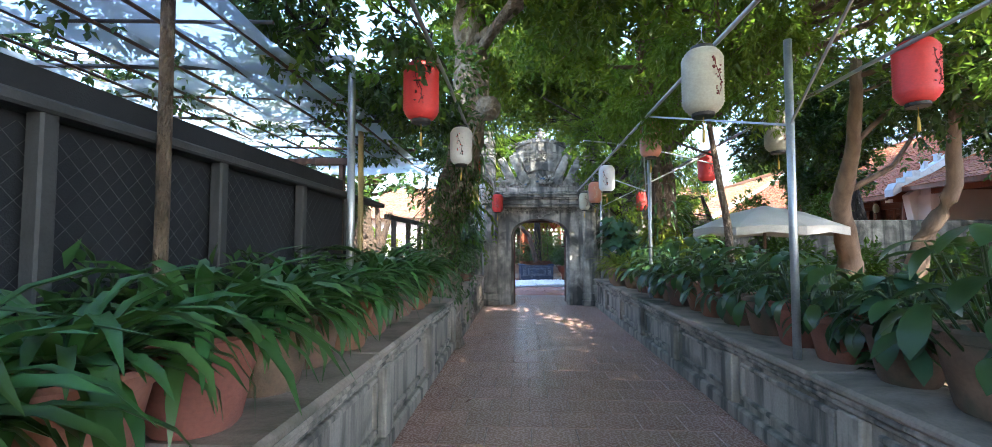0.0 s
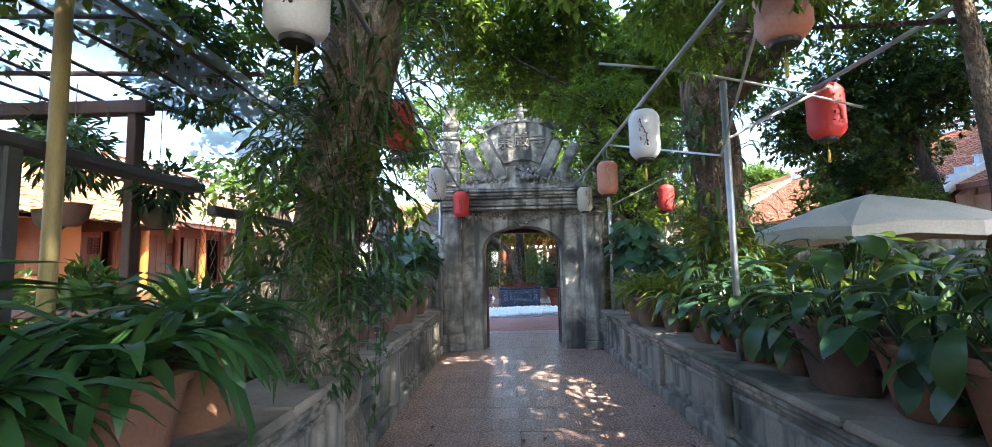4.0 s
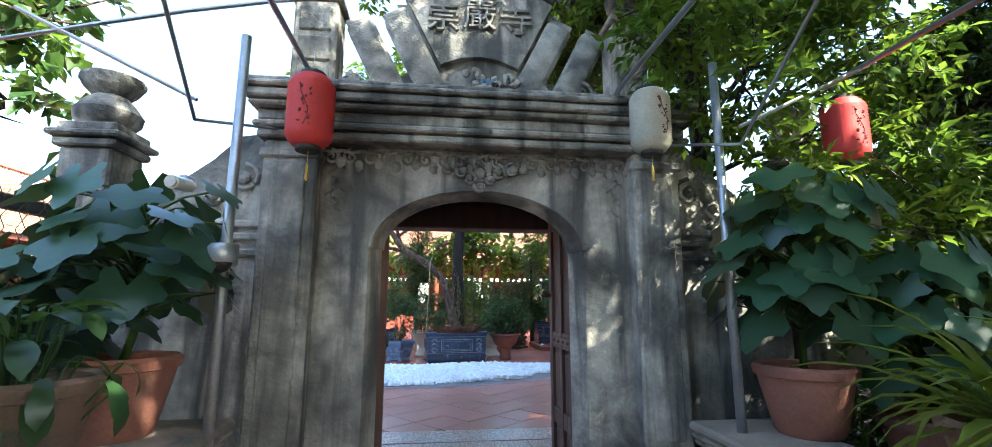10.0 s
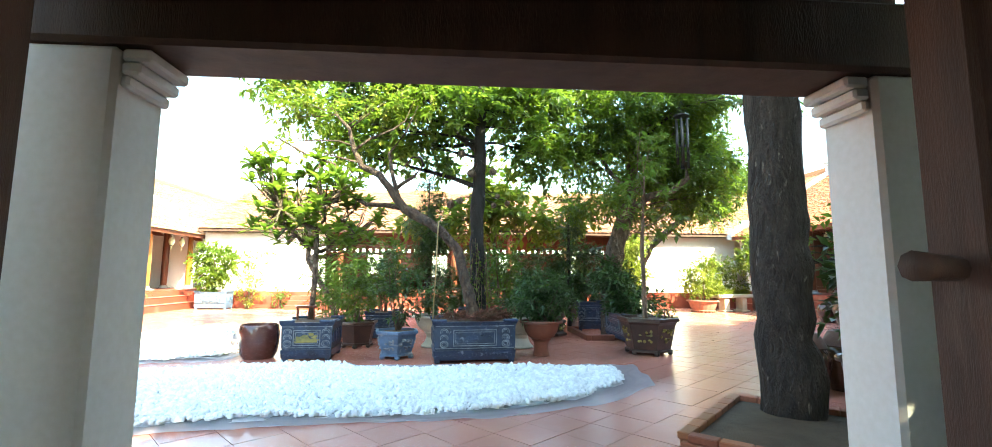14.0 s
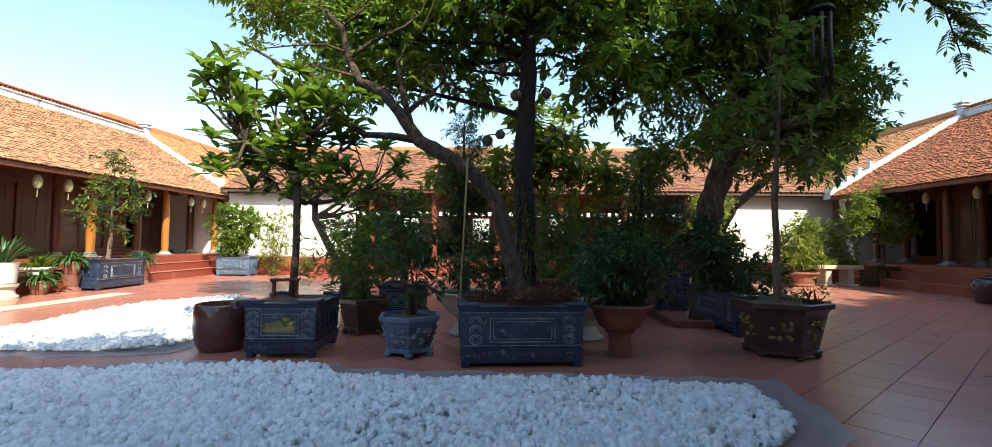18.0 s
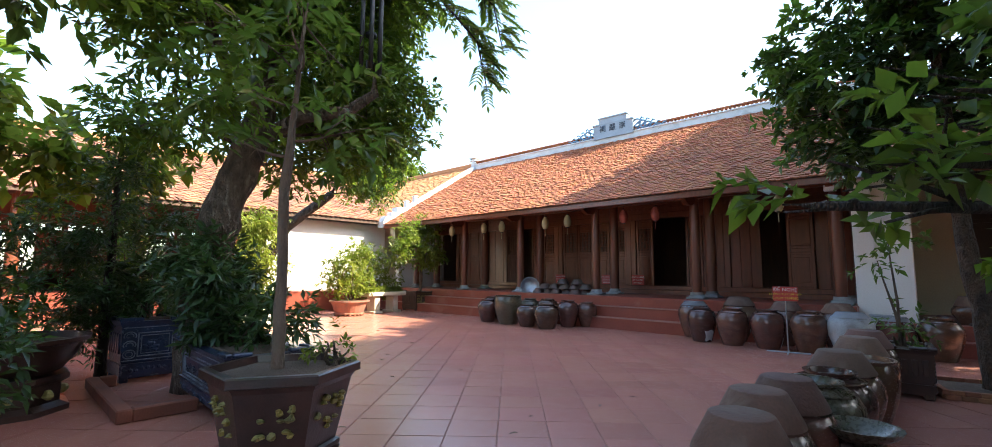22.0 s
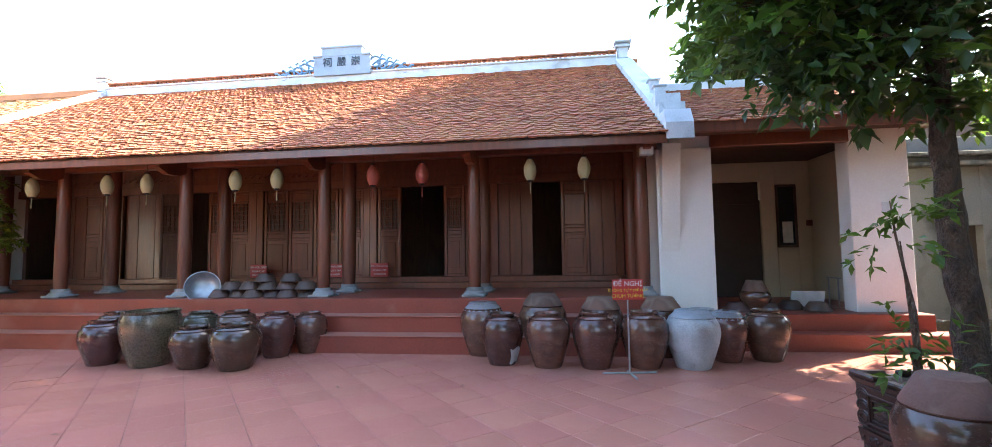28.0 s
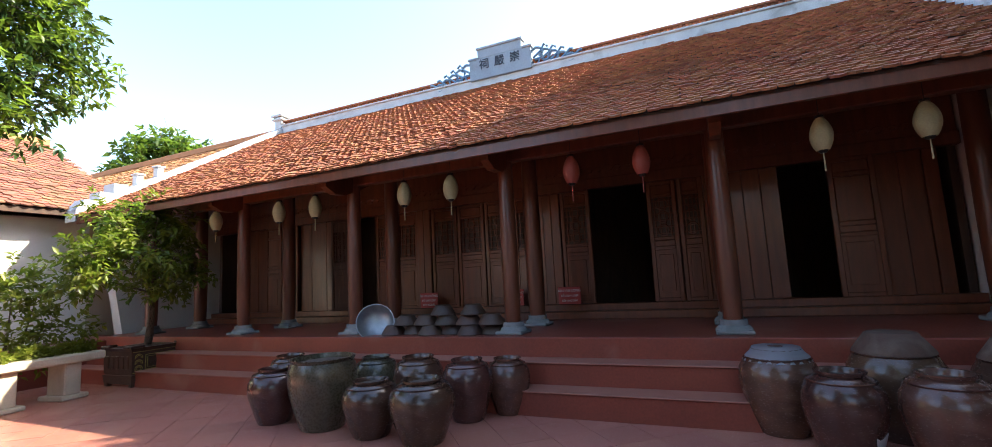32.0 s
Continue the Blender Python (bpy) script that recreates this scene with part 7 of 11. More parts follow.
def frond(gs, gl, base, yaw, length, arch, size, rnd):
    """A drooping stem with leaflets in two rows."""
    pts, p, ang = [], Vector(base), radians(arch)
    n = 12
    for k in range(n + 1):
        pts.append(p.copy())
        p = p + Vector((math.cos(yaw) * math.cos(ang), math.sin(yaw) * math.cos(ang), math.sin(ang))) * (length / n)
        ang = max(ang - radians(14), radians(-86))
    gs.tube(pts, [0.006 - 0.004 * k / n for k in range(n + 1)], 4)
    for k in range(2, n + 1):
        for s in (-1, 1):
            strap(gl, tuple(pts[k]), yaw + s * 1.35 + rnd.uniform(-0.2, 0.2), size * rnd.uniform(0.8, 1.15) * (1 - 0.45 * (k / n) ** 3), size * 0.24, radians(rnd.uniform(-35, -5)), radians(rnd.uniform(20, 60)), 0, 4, 0.12)


frn = thing("hanging_fern", "long drooping pinnate fern fronds on the leaning trunk", "fern", -1.30, 8.5, 1.0)
rnd = random.Random(36)
for i in range(16):
    g, gl = Geo(), Geo()
    a = rnd.uniform(-2.2, 0.5)
    frond(g, gl, (0.10 * math.cos(a) - 0.1 + 0.06 * i / 16, 0.10 * math.sin(a), 0.35 + 0.9 * i / 16), a, rnd.uniform(0.6, 0.95), rnd.uniform(20, 60), 0.15, rnd)
    stem = part("frond_stem", g, leaf_strap, frn)
    part("leaflets", gl, leaf_mid if i % 3 else leaf_bright, stem, smooth="all")
hang = thing("hanging_climber", "long hanging climber with narrow paired leaves on the trunk", "climbing plant", -1.08, 8.45, 0.4)
g, gl = Geo(), Geo(); rnd = random.Random(35)
for i in range(12):
    x, y = rnd.uniform(-0.2, 0.02), rnd.uniform(-0.3, 0.3)
    z0, z1 = rnd.uniform(0.0, 0.9), rnd.uniform(1.7, 2.5)
    g.tube([(x - 0.1, y, z1), (x + 0.02, y, (z0 + z1) / 2), (x, y, z0)], 0.002, 4)
    for k in range(int((z1 - z0) / 0.055)):
        z = z0 + 0.055 * k
        a = rnd.uniform(-0.5, 0.5) + (math.pi if k % 2 else 0) + i
        strap(gl, (x, y, z), a, rnd.uniform(0.10, 0.17), 0.036, radians(rnd.uniform(-30, 20)), radians(rnd.uniform(30, 70)), 0, 3, 0.15)
part("climber_stem", g, bark_dark, hang, kind="stuff")
part("leaf_mass", gl, leaf_dark, hang, smooth="all")
vine = thing("leafy_climber", "climber with narrow leaves on the trunk beside the path", "climbing plant", -1.38, 8.55, 0.5)
for k, (nm, cs) in enumerate((("low_foliage", [(-0.02, -0.1, 0.3), (-0.2, 0.1, 0.2), (0.05, -0.12, 0.8)]), ("middle_foliage", [(0.1, -0.16, 1.3), (-0.25, -0.15, 1.0)]), ("upper_foliage", [(0.2, -0.2, 1.9), (-0.2, -0.2, 1.6)]))):
    part(nm, leaf_mesh(nm, cs, [0.31] * len(cs), 170 * len(cs), 0.10, leaf_dark, 34 + k, 3.6, 0.8), None, vine)
shrub = thing("garden_shrubs", "mixed low shrubs in the bed behind the planter wall", "shrubs", kind="stuff")
part("foliage", leaf_mesh("foliage", [(2.3 + 0.3 * math.sin(i * 2.1), 3.5 + i * 0.85, 0.75) for i in range(11)], [(0.5, 0.5, 0.45)] * 11, 9000, 0.13, leaf_dark, 35, 2.6), None, shrub)
part("yellow_foliage", leaf_mesh("yellow_foliage", [(2.4, 9.3, 0.9), (2.9, 10.2, 0.9), (2.6, 11.9, 0.8), (3.3, 11.6, 1.0), (3.4, 12.6, 1.1)], [(0.45, 0.45, 0.4)] * 5, 3500, 0.15, leaf_yellow, 36, 3.2), None, shrub)
part("wall_foliage", leaf_mesh("wall_foliage", [(2.7 + 0.42 * k, 13.3 - 0.1 * (k % 2), 0.7 + 0.5 * ((k * 3) % 4)) for k in range(10)], [(0.45, 0.3, 0.5)] * 10, 9000, 0.10, leaf_mid, 41, 2.4), None, shrub)
part("epiphyte", leaf_mesh("epiphyte", [(1.95, 10.4, 0.9), (2.2, 10.35, 1.3), (1.95, 10.4, 1.6), (2.3, 10.4, 0.7)], [(0.3, 0.25, 0.3)] * 4, 1500, 0.17, leaf_yellow, 42, 5.0, 0.6), None, shrub)
part("left_foliage", leaf_mesh("left_foliage", [(-2.15, 3.2 + i * 0.9, 0.9) for i in range(10)] + [(-3.2, 9.5 + i, 0.5) for i in range(4)], [(0.3, 0.45, 0.5)] * 10 + [(0.5, 0.5, 0.6)] * 4, 8000, 0.12, leaf_dark, 37, 2.6), None, shrub)
part("far_foliage", leaf_mesh("far_foliage", [(4.4, 12.9, 0.8), (5.4, 12.6, 1.0), (6.6, 12.4, 0.9), (7.8, 11.8, 1.0), (8.4, 9.5, 0.8), (8.5, 7.0, 0.7), (-6.5, 10, 0.6), (-7.5, 12.5, 0.7), (-6.0, 7.0, 0.6), (-8.0, 16.5, 0.8)], [(0.7, 0.6, 0.7)] * 10, 12000, 0.14, leaf_mid, 38, 2.4), None, shrub)

# ---- left fence, railing and net roof ----
fence = thing("shade_cloth_fence", "fence of grey posts hung with black shade cloth", "fence")
for i in range(8):
    quick("post", lambda g: g.box(-2.44, -2.36, -0.6 + 1.15 * i, -0.52 + 1.15 * i, 0, 2.02 - 0.005 * i, 0.01), dark_post, fence)
quick("cloth", lambda g: g.box(-2.485, -2.47, -1.5, 7.5, 0.05, 2.16, 0.002), shade_cloth, fence, "taut black shade cloth")
quick("top_rail", lambda g: g.box(-2.48, -2.34, -1.5, 8.75, 1.94, 2.0, 0.012), dark_post, fence)
g = Geo()
for k in range(72):
    a = -1.4 + 0.11 * k
    for s in (1, -1):
        y0, y1 = (a, a + 1.2) if s > 0 else (a + 1.2, a)
        g.tube([(-2.45, y0, 0.7), (-2.45, y1, 1.9)], 0.0016, 3)
part("wire_mesh", g, dark_post, fence, "diagonal wire mesh", kind="stuff")
rail = thing("iron_railing", "rusted iron railing with wire netting beside the path", "railing")
quick("top_rail", lambda g: g.box(-2.37, -2.30, 8.8, 13.4, 1.79, 1.86, 0.008), dark_post, rail)
quick("low_rail", lambda g: g.tube([(-2.33, 8.8, 0.75), (-2.33, 13.4, 0.75)], 0.02, 6), iron, rail)
for y in (9.2, 10.1, 10.96, 11.42, 12.62):
    quick("post", lambda g: g.box(-2.37, -2.30, y - 0.035, y + 0.035, 0.3, 1.79, 0.006) if y < 12 else g.tube([(-2.33, y, 0.3), (-2.33, y, 1.79)], 0.022, 8), dark_post, rail)
quick("bamboo_prop", lambda g: g.tube([(-2.22, 11.1, 0.4), (-2.24, 11.12, 1.8), (-2.22, 11.08, 3.0)], [0.034, 0.032, 0.028], 8), bamboo, None, "upright bamboo prop beside the iron railing", smooth="all", category="pole")
g = Geo()
for k in range(40):
    a = 8.6 + 0.12 * k
    for s in (1, -1):
        zig = []
        for j in range(13):
            zig.append((-2.28, a + (0.06 if (j + (s > 0)) % 2 else 0), 0.75 + 0.094 * j))
        g.tube(zig, 0.0028, 3)
part("wire_netting", g, iron, rail, kind="stuff")
net = thing("net_roof", "blue-white shade net on a frame of thin steel rods", "canopy")
g = Geo()
for i in range(14):
    for j in range(14):
        x0, y0 = -9.0 + 0.5 * i, -3.0 + 1.0 * j
        zz = lambda x, y: 2.75 + 0.035 * (-2.4 - x) + 0.05 * math.sin(x * 3 + y * 2)
        if (i * 7 + j * 5) % 11 == 0:
            continue
        g.add([(x0, y0, zz(x0, y0)), (x0 + 0.5, y0, zz(x0 + 0.5, y0)), (x0 + 0.5, y0 + 1, zz(x0 + 0.5, y0 + 1)), (x0, y0 + 1, zz(x0, y0 + 1))], [(0, 1, 2, 3)])
part("net", g, net_blue, net)
for i in range(17):
    quick("cross_rod", lambda g: g.tube([(-9, -2.6 + 0.75 * i, 2.98), (-1.9, -2.6 + 0.75 * i, 2.74)], 0.018 if i % 2 else 0.012, 6), dark_post if i % 3 else iron, net)
quick("edge_bar", lambda g: (g.box(-5.0, -1.94, 7.33, 7.38, 2.97, 3.03, 0.006), g.box(-5.0, -1.84, 6.07, 6.12, 2.97, 3.03, 0.006)), steel, net)
for i in range(16):
    quick("long_rod", lambda g: g.tube([(-8.6 + 0.43 * i, -3, 2.97 - 0.015 * i), (-8.6 + 0.43 * i, 9.6, 2.94 - 0.015 * i)], 0.013, 6), iron, net)
for x, y, mt in ((-2.3, 4.57, bark_grey), (-1.86, 6.1, steel), (-2.3, 7.6, bamboo), (-2.3, 2.4, dark_post), (-5.5, 5.0, steel), (-5.5, 9.0, steel), (-5.5, 1.0, steel)):
    quick("pole", lambda g: g.tube([(x, y, 0.3), (x + 0.01, y, 1.6), (x, y, 2.95)], 0.034, 8), mt, net, smooth="all")
creep = thing("roof_creeper", "leafy creeper that sprawls over the net roof", "climbing plant")
part("foliage", leaf_mesh("foliage", [(-2.6, 6.4, 3.0), (-2.0, 7.2, 3.05), (-3.2, 7.6, 2.95), (-2.4, 8.4, 2.9), (-3.4, 5.4, 3.05), (-2.1, 5.4, 3.1), (-4.3, 8.3, 3.0), (-1.7, 4.4, 3.2), (-1.8, 6.8, 2.95), (-1.5, 7.3, 2.8), (-2.4, 8.6, 2.9), (-2.8, 9.4, 2.85), (-2.0, 9.6, 2.95), (-3.8, 6.6, 2.95), (-3.0, 4.2, 3.0), (-4.6, 5.4, 3.0)], [(0.6, 0.6, 0.18)] * 16, 20000, 0.075, leaf_dark, 39, 2.2), None, creep)
vines, spots_ = Geo(), []
rnd = random.Random(401)
for i in range(64):
    x, y = -1.15 - 4.6 * rnd.random() ** 1.6, rnd.uniform(-0.5, 7.0)
    r0, pts = rnd.uniform(0.006, 0.017), []
    for k in range(rnd.randint(6, 12)):
        pts.append((x, y, rnd.uniform(2.93, 3.08)))
        if y > 3.0:
            spots_.append(pts[-1])
        x, y = min(-1.1, x + rnd.uniform(-0.28, 0.28)), y + rnd.uniform(0.1, 0.55)
    vines.tube(pts, r0, 5)
for i in range(150):
    x, y, z = rnd.choice(spots_)
    e = (x + rnd.uniform(-0.5, 0.5), y + rnd.uniform(-0.3, 0.5), z + rnd.uniform(-0.22, 0.2))
    vines.tube([(x, y, z), ((x + e[0]) / 2, (y + e[1]) / 2, z + rnd.uniform(-0.05, 0.08)), e], 0.005, 4)
part("creeper_stem", vines, bark_dark, creep)
rnd.shuffle(spots_)
part("foliage", spray_mesh("foliage", spots_[:150], [0.26] * 150, 7000, 0.075, leaf_dark, 402, 1.9, 0.5, 7, tufts=2), None, creep)
part("foliage", spray_mesh("foliage", [q for q in spots_ if q[0] > -2.6][:60], [0.3] * len([q for q in spots_ if q[0] > -2.6][:60]), 3200, 0.085, leaf_mid, 403, 1.9, 0.5, 7, tufts=2), None, creep)

part("foliage", leaf_mesh("foliage", [(-1.5, 11.4, 2.95), (-1.75, 11.15, 3.0), (-1.38, 11.7, 2.9), (-1.6, 11.55, 2.86), (-2.1, 11.2, 2.95), (-1.9, 11.3, 3.05)], [(0.22, 0.22, 0.1)] * 6, 520, 0.085, leaf_dark, 139, 1.5), None, creep)
g = Geo()
for k in range(6):
    g.tube([(-1.2 - 0.25 * k, 10.2, 2.75), (-1.3 - 0.2 * k, 11.2, 2.93), (-1.5 - 0.2 * k, 12.4, 2.85)], 0.006, 4)
part("creeper_stem", g, bark_dark, creep)
# shaded plant stand under the net
stand = thing("plant_stand", "dark timber plant stand in the shade under the net", "plant stand", -4.2, 9.0, 0)
for x in (-1.3, -0.1, 1.1):
    quick("post", lambda g: g.box(x, x + 0.07, -0.05, 0.05, 0, 2.6, 0.006), dark_wood, stand)
for z in (0.62, 1.1):
    quick("shelf", lambda g: g.box(-1.35, 1.2, -0.3, 0.3, z, z + 0.05, 0.006), brown_wood, stand)
quick("head_beam", lambda g: g.box(-1.4, 1.25, -0.06, 0.04, 2.6, 2.7, 0.006), dark_wood, stand)
hung = thing("hanging_baskets", "dark hanging basket plants under the shade net", "hanging plant", -4.2, 9.0, 1.9)
part("foliage", leaf_mesh("foliage", [(-1.3 + 0.42 * k, 0.15 * (-1) ** k, 0.15 + 0.22 * ((k * 5) % 3)) for k in range(7)], [(0.3, 0.3, 0.3)] * 7, 3800, 0.11, leaf_dark, 141, 3.4, 0.7), None, hung)
for k in range(7):
    quick("basket", lambda g: g.lathe([(0.06, -0.16), (0.11, -0.1), (0.13, 0.0), (0.11, 0.0), (0.05, -0.1)], 10, -1.3 + 0.42 * k, 0.15 * (-1) ** k), old_pot, hung, smooth=40)
    quick("hanger", lambda g: g.tube([(-1.3 + 0.42 * k, 0.15 * (-1) ** k, 0.0), (-1.3 + 0.42 * k, 0.15 * (-1) ** k, 0.9)], 0.004, 4), iron, hung)
low = thing("shade_plants", "low leafy plants on the shaded stand", "shrub", -4.2, 9.0, 0.65)
part("foliage", leaf_mesh("foliage", [(-1.2 + 0.4 * k, 0, 0.1 + 0.5 * (k % 2)) for k in range(7)], [(0.28, 0.25, 0.22)] * 7, 3000, 0.12, leaf_mid, 142, 2.6), None, low)
# plants that grow on the thick trunk
epi = thing("trunk_fern", "strap ferns and dry roots that cling to the thick trunk", "fern", 2.09, 10.62, 1.3)
for j, (nm, leaf, n, L) in enumerate((("frond_mass", leaf_dark, 150, 0.5), ("young_frond_mass", leaf_mid, 60, 0.42), ("dry_frond_mass", leaf_yellow, 26, 0.4))):
    g = Geo(); rnd = random.Random(150 + j)
    for i in range(n):
        z = rnd.choice((0.1, 0.45, 0.75, 1.25, 1.6)) + rnd.uniform(-0.12, 0.15)
        a = rnd.uniform(math.pi * 0.75, math.pi * 1.9)
        strap(g, (-0.07 * z + 0.25 * math.cos(a), -0.02 * z + 0.25 * math.sin(a), z), a, L * rnd.uniform(0.5, 1.1), rnd.uniform(0.025, 0.05), radians(rnd.uniform(-10, 60)), radians(rnd.uniform(80, 160)), 0, 5, 0.15)
    part(nm, g, leaf, epi, smooth="all", kind="stuff")
g = Geo(); rnd = random.Random(155)
for i in range(40):
    a, z = rnd.uniform(math.pi * 0.8, math.pi * 1.8), rnd.uniform(0.2, 1.7)
    b = Vector((-0.12 * z + 0.25 * math.cos(a), -0.06 * z + 0.25 * math.sin(a), z))
    g.tube([b, b + Vector((0.1 * math.cos(a), 0.1 * math.sin(a), -0.1)), b + Vector((0.04 * math.cos(a), 0.04 * math.sin(a), -0.35))], 0.004, 4)
part("root_tangle", g, bark_pale, epi, kind="stuff")

# ---- lantern frame over the path ----
arbor = thing("pipe_arbor", "galvanised pipe frame that carries the lanterns over the path", "pipe frame")
for x, y in ((1.38, 5.41), (1.45, 9.12), (1.40, 13.0), (-1.30, 13.03)):
    quick("post", lambda g: g.tube([(x, y, 0.3), (x, y, 2.78)], 0.026, 10), steel, arbor, smooth="all")
for x in (-1.02, 0.9, 2.2):
    quick("long_pipe", lambda g: g.tube([(x, -2, 2.74), (x, 6, 2.76), (x, 13.3, 2.70)], 0.016, 8), steel, arbor, smooth="all")
for y in (9.12, 12.8):
    ts = range(7, 13) if y < 10 else range(0, 5)
    quick("arch_pipe", lambda g: g.tube([(-2.3 + 4.8 * t / 12, y, 2.55 + 0.42 * math.sin(math.pi * t / 12)) for t in ts], 0.010, 6), steel, arbor, smooth="all")
    for sx in (-1, 1):
        px = 1.4 * sx
        for dy in (-1.7, 1.7):
            quick("stay", lambda g: g.tube([(px, y, 2.2), (px * 0.66, y + dy, 2.74)], 0.009, 5), steel, arbor)
        quick("brace", lambda g: g.tube([(px, y, 2.3), (px + sx * 0.85, y, 2.72)], 0.011, 6), steel, arbor)


for dy in (-1.7, 1.7):
    quick("stay", lambda g: g.tube([(1.38, 5.41, 2.2), (0.92, 5.41 + dy, 2.74)], 0.009, 5), steel, arbor)


cctv = thing("security_camera", "small grey dome camera clamped to the pipe beside the gate", "camera", -1.27, 13.0, 1.55)
quick("bracket", lambda g: g.box(-0.035, 0.035, -0.04, 0.03, -0.03, 0.08, 0.006), steel, cctv)
quick("housing", lambda g: g.lathe([(0.055, -0.02), (0.065, 0.0), (0.065, 0.05), (0.05, 0.07), (0.01, 0.075)], 14, 0.0, -0.08), steel, cctv, smooth=40)
quick("dome", lambda g: g.lathe([(0.005, -0.07), (0.03, -0.06), (0.045, -0.035), (0.05, -0.015)], 14, 0.0, -0.08), black_trim, cctv, "dark glass dome", smooth="all")

LANTERN_LABELS = {"red_lantern": "round red cloth lantern with a gold tassel under the pipe frame", "white_lantern": "white ribbed cloth lantern with a painted blossom sprig",
                  "grey_lantern": "faded grey-green cloth lantern with dark brush marks", "orange_lantern": "faded orange-pink cloth lantern with pale brush marks"}


brush_dark = material("faded_brush_ink", (0.14, 0.025, 0.022), 0.7)
brush_pale = material("faded_pale_ink", (0.50, 0.36, 0.28), 0.7)


def lantern(kind, mat, mark):
    ln = thing(kind, LANTERN_LABELS[kind], "lantern", group="lanterns over the path")
    prof = []
    H, R = 0.44, 0.132
    n = 44
    for i in range(n + 1):
        t = i / n
        e = min(1.0, math.sin(math.pi * min(max(t, 0.0), 1.0)) * 2.2) ** 0.55
        prof.append((R * (0.55 + 0.45 * e) * (1 + (0.032 if i % 2 else -0.032)), -H / 2 + H * t))
    quick("shade", lambda g: g.lathe(prof, 24), mat, ln, smooth="all")
    quick("bottom_ring", lambda g: g.lathe([(0.07, -H / 2 - 0.025), (0.074, -H / 2 - 0.02), (0.074, -H / 2 + 0.005), (0.06, -H / 2 + 0.006)], 16), black_trim, ln, smooth=40)
    quick("top_ring", lambda g: g.lathe([(0.06, H / 2 - 0.006), (0.074, H / 2 - 0.005), (0.074, H / 2 + 0.02), (0.05, H / 2 + 0.022)], 16), black_trim, ln, smooth=40)
    quick("hook_wire", lambda g: (g.tube([(-0.06, 0, H / 2 + 0.02), (0, 0, H / 2 + 0.08), (0.06, 0, H / 2 + 0.02)], 0.003, 4), g.tube([(0, 0, H / 2 + 0.08), (0, 0, H / 2 + 0.15)], 0.003, 4)), steel, ln)
    quick("tassel", lambda g: (g.tube([(0, 0, -H / 2 - 0.02), (0, 0, -H / 2 - 0.09)], 0.003, 4), g.lathe([(0.004, -H / 2 - 0.2), (0.011, -H / 2 - 0.19), (0.008, -H / 2 - 0.1), (0.002, -H / 2 - 0.09)], 8)), tassel_gold, ln)
    rnd = random.Random(len(kind) + len(mark))
    for face in (-1.6, 1.5):
        g = Geo()
        for i in range(16):
            t = i / 15
            a = face + rnd.uniform(-0.28, 0.28)
            z = -0.12 + 0.24 * t
            s = rnd.uniform(0.004, 0.010)
            c = Vector((math.cos(a), math.sin(a), 0)) * (R * 1.012)
            g.blob((c.x, c.y, z), (s, s, s * rnd.uniform(0.7, 1.6)), seed=i, n=5, rough=0.4, m=i % 2)
        g.tube([(math.cos(face + 0.2 * math.sin(k)) * R * 1.012, math.sin(face + 0.2 * math.sin(k)) * R * 1.012, -0.13 + 0.05 * k) for k in range(6)], 0.0035, 4)
        part("painted_mark", g, {"dark": [brush_dark, brush_dark], "blossom": [black_trim, lantern_red], "pale": [brush_pale, brush_pale]}[mark], ln)
    return ln


L_RED, L_WHITE, L_GREY, L_ORANGE = lantern("red_lantern", lantern_red, "dark"), lantern("white_lantern", lantern_white, "blossom"), lantern("grey_lantern", lantern_grey, "dark"), lantern("orange_lantern", lantern_orange, "pale")
placed = set()
for src, x, y, z, s in ((L_RED, -1.17, 5.7, 2.57, 1.0), (L_GREY, 0.80, 5.37, 2.49, 0.98), (L_RED, 2.33, 5.57, 2.60, 1.0), (L_WHITE, -1.073, 7.32, 2.50, 0.92), (L_GREY, 2.35, 7.38, 2.63, 1.0), (L_ORANGE, 1.10, 7.75, 2.64, 0.92),
                        (L_RED, 2.35, 9.31, 2.58, 1.0), (L_WHITE, 0.85, 9.2, 2.40, 0.95), (L_RED, -1.2, 9.68, 2.66, 1.0), (L_ORANGE, 0.97, 11.1, 2.41, 0.98), (L_WHITE, -1.12, 11.41, 2.44, 1.0), (L_RED, -0.97, 13.15, 2.41, 0.96), (L_GREY, 1.04, 13.12, 2.44, 0.92), (L_RED, 2.34, 13.1, 2.43, 0.95)):
    m = pose(x, y, z, 0, 0, rnd.uniform(-30, 30)) @ Matrix.Diagonal((s, s, s, 1))
    if src.name in placed:
        copy_thing(src, m)
    else:
        placed.add(src.name); src.matrix_basis = m

seccam = thing("security_camera", "small white bullet camera on the gate pole", "camera", -1.36, 12.72, 1.86)
quick("body", lambda g: (g.tube([(0, 0.02, 0), (0.01, -0.14, -0.02)], 0.03, 10), g.tube([(0.01, -0.14, -0.02), (0.01, -0.15, -0.021)], 0.022, 10)), white_glaze, seccam, smooth=40)
quick("bracket", lambda g: g.box(-0.045, 0.0, 0.0, 0.06, -0.02, 0.05, 0.008), steel, seccam)

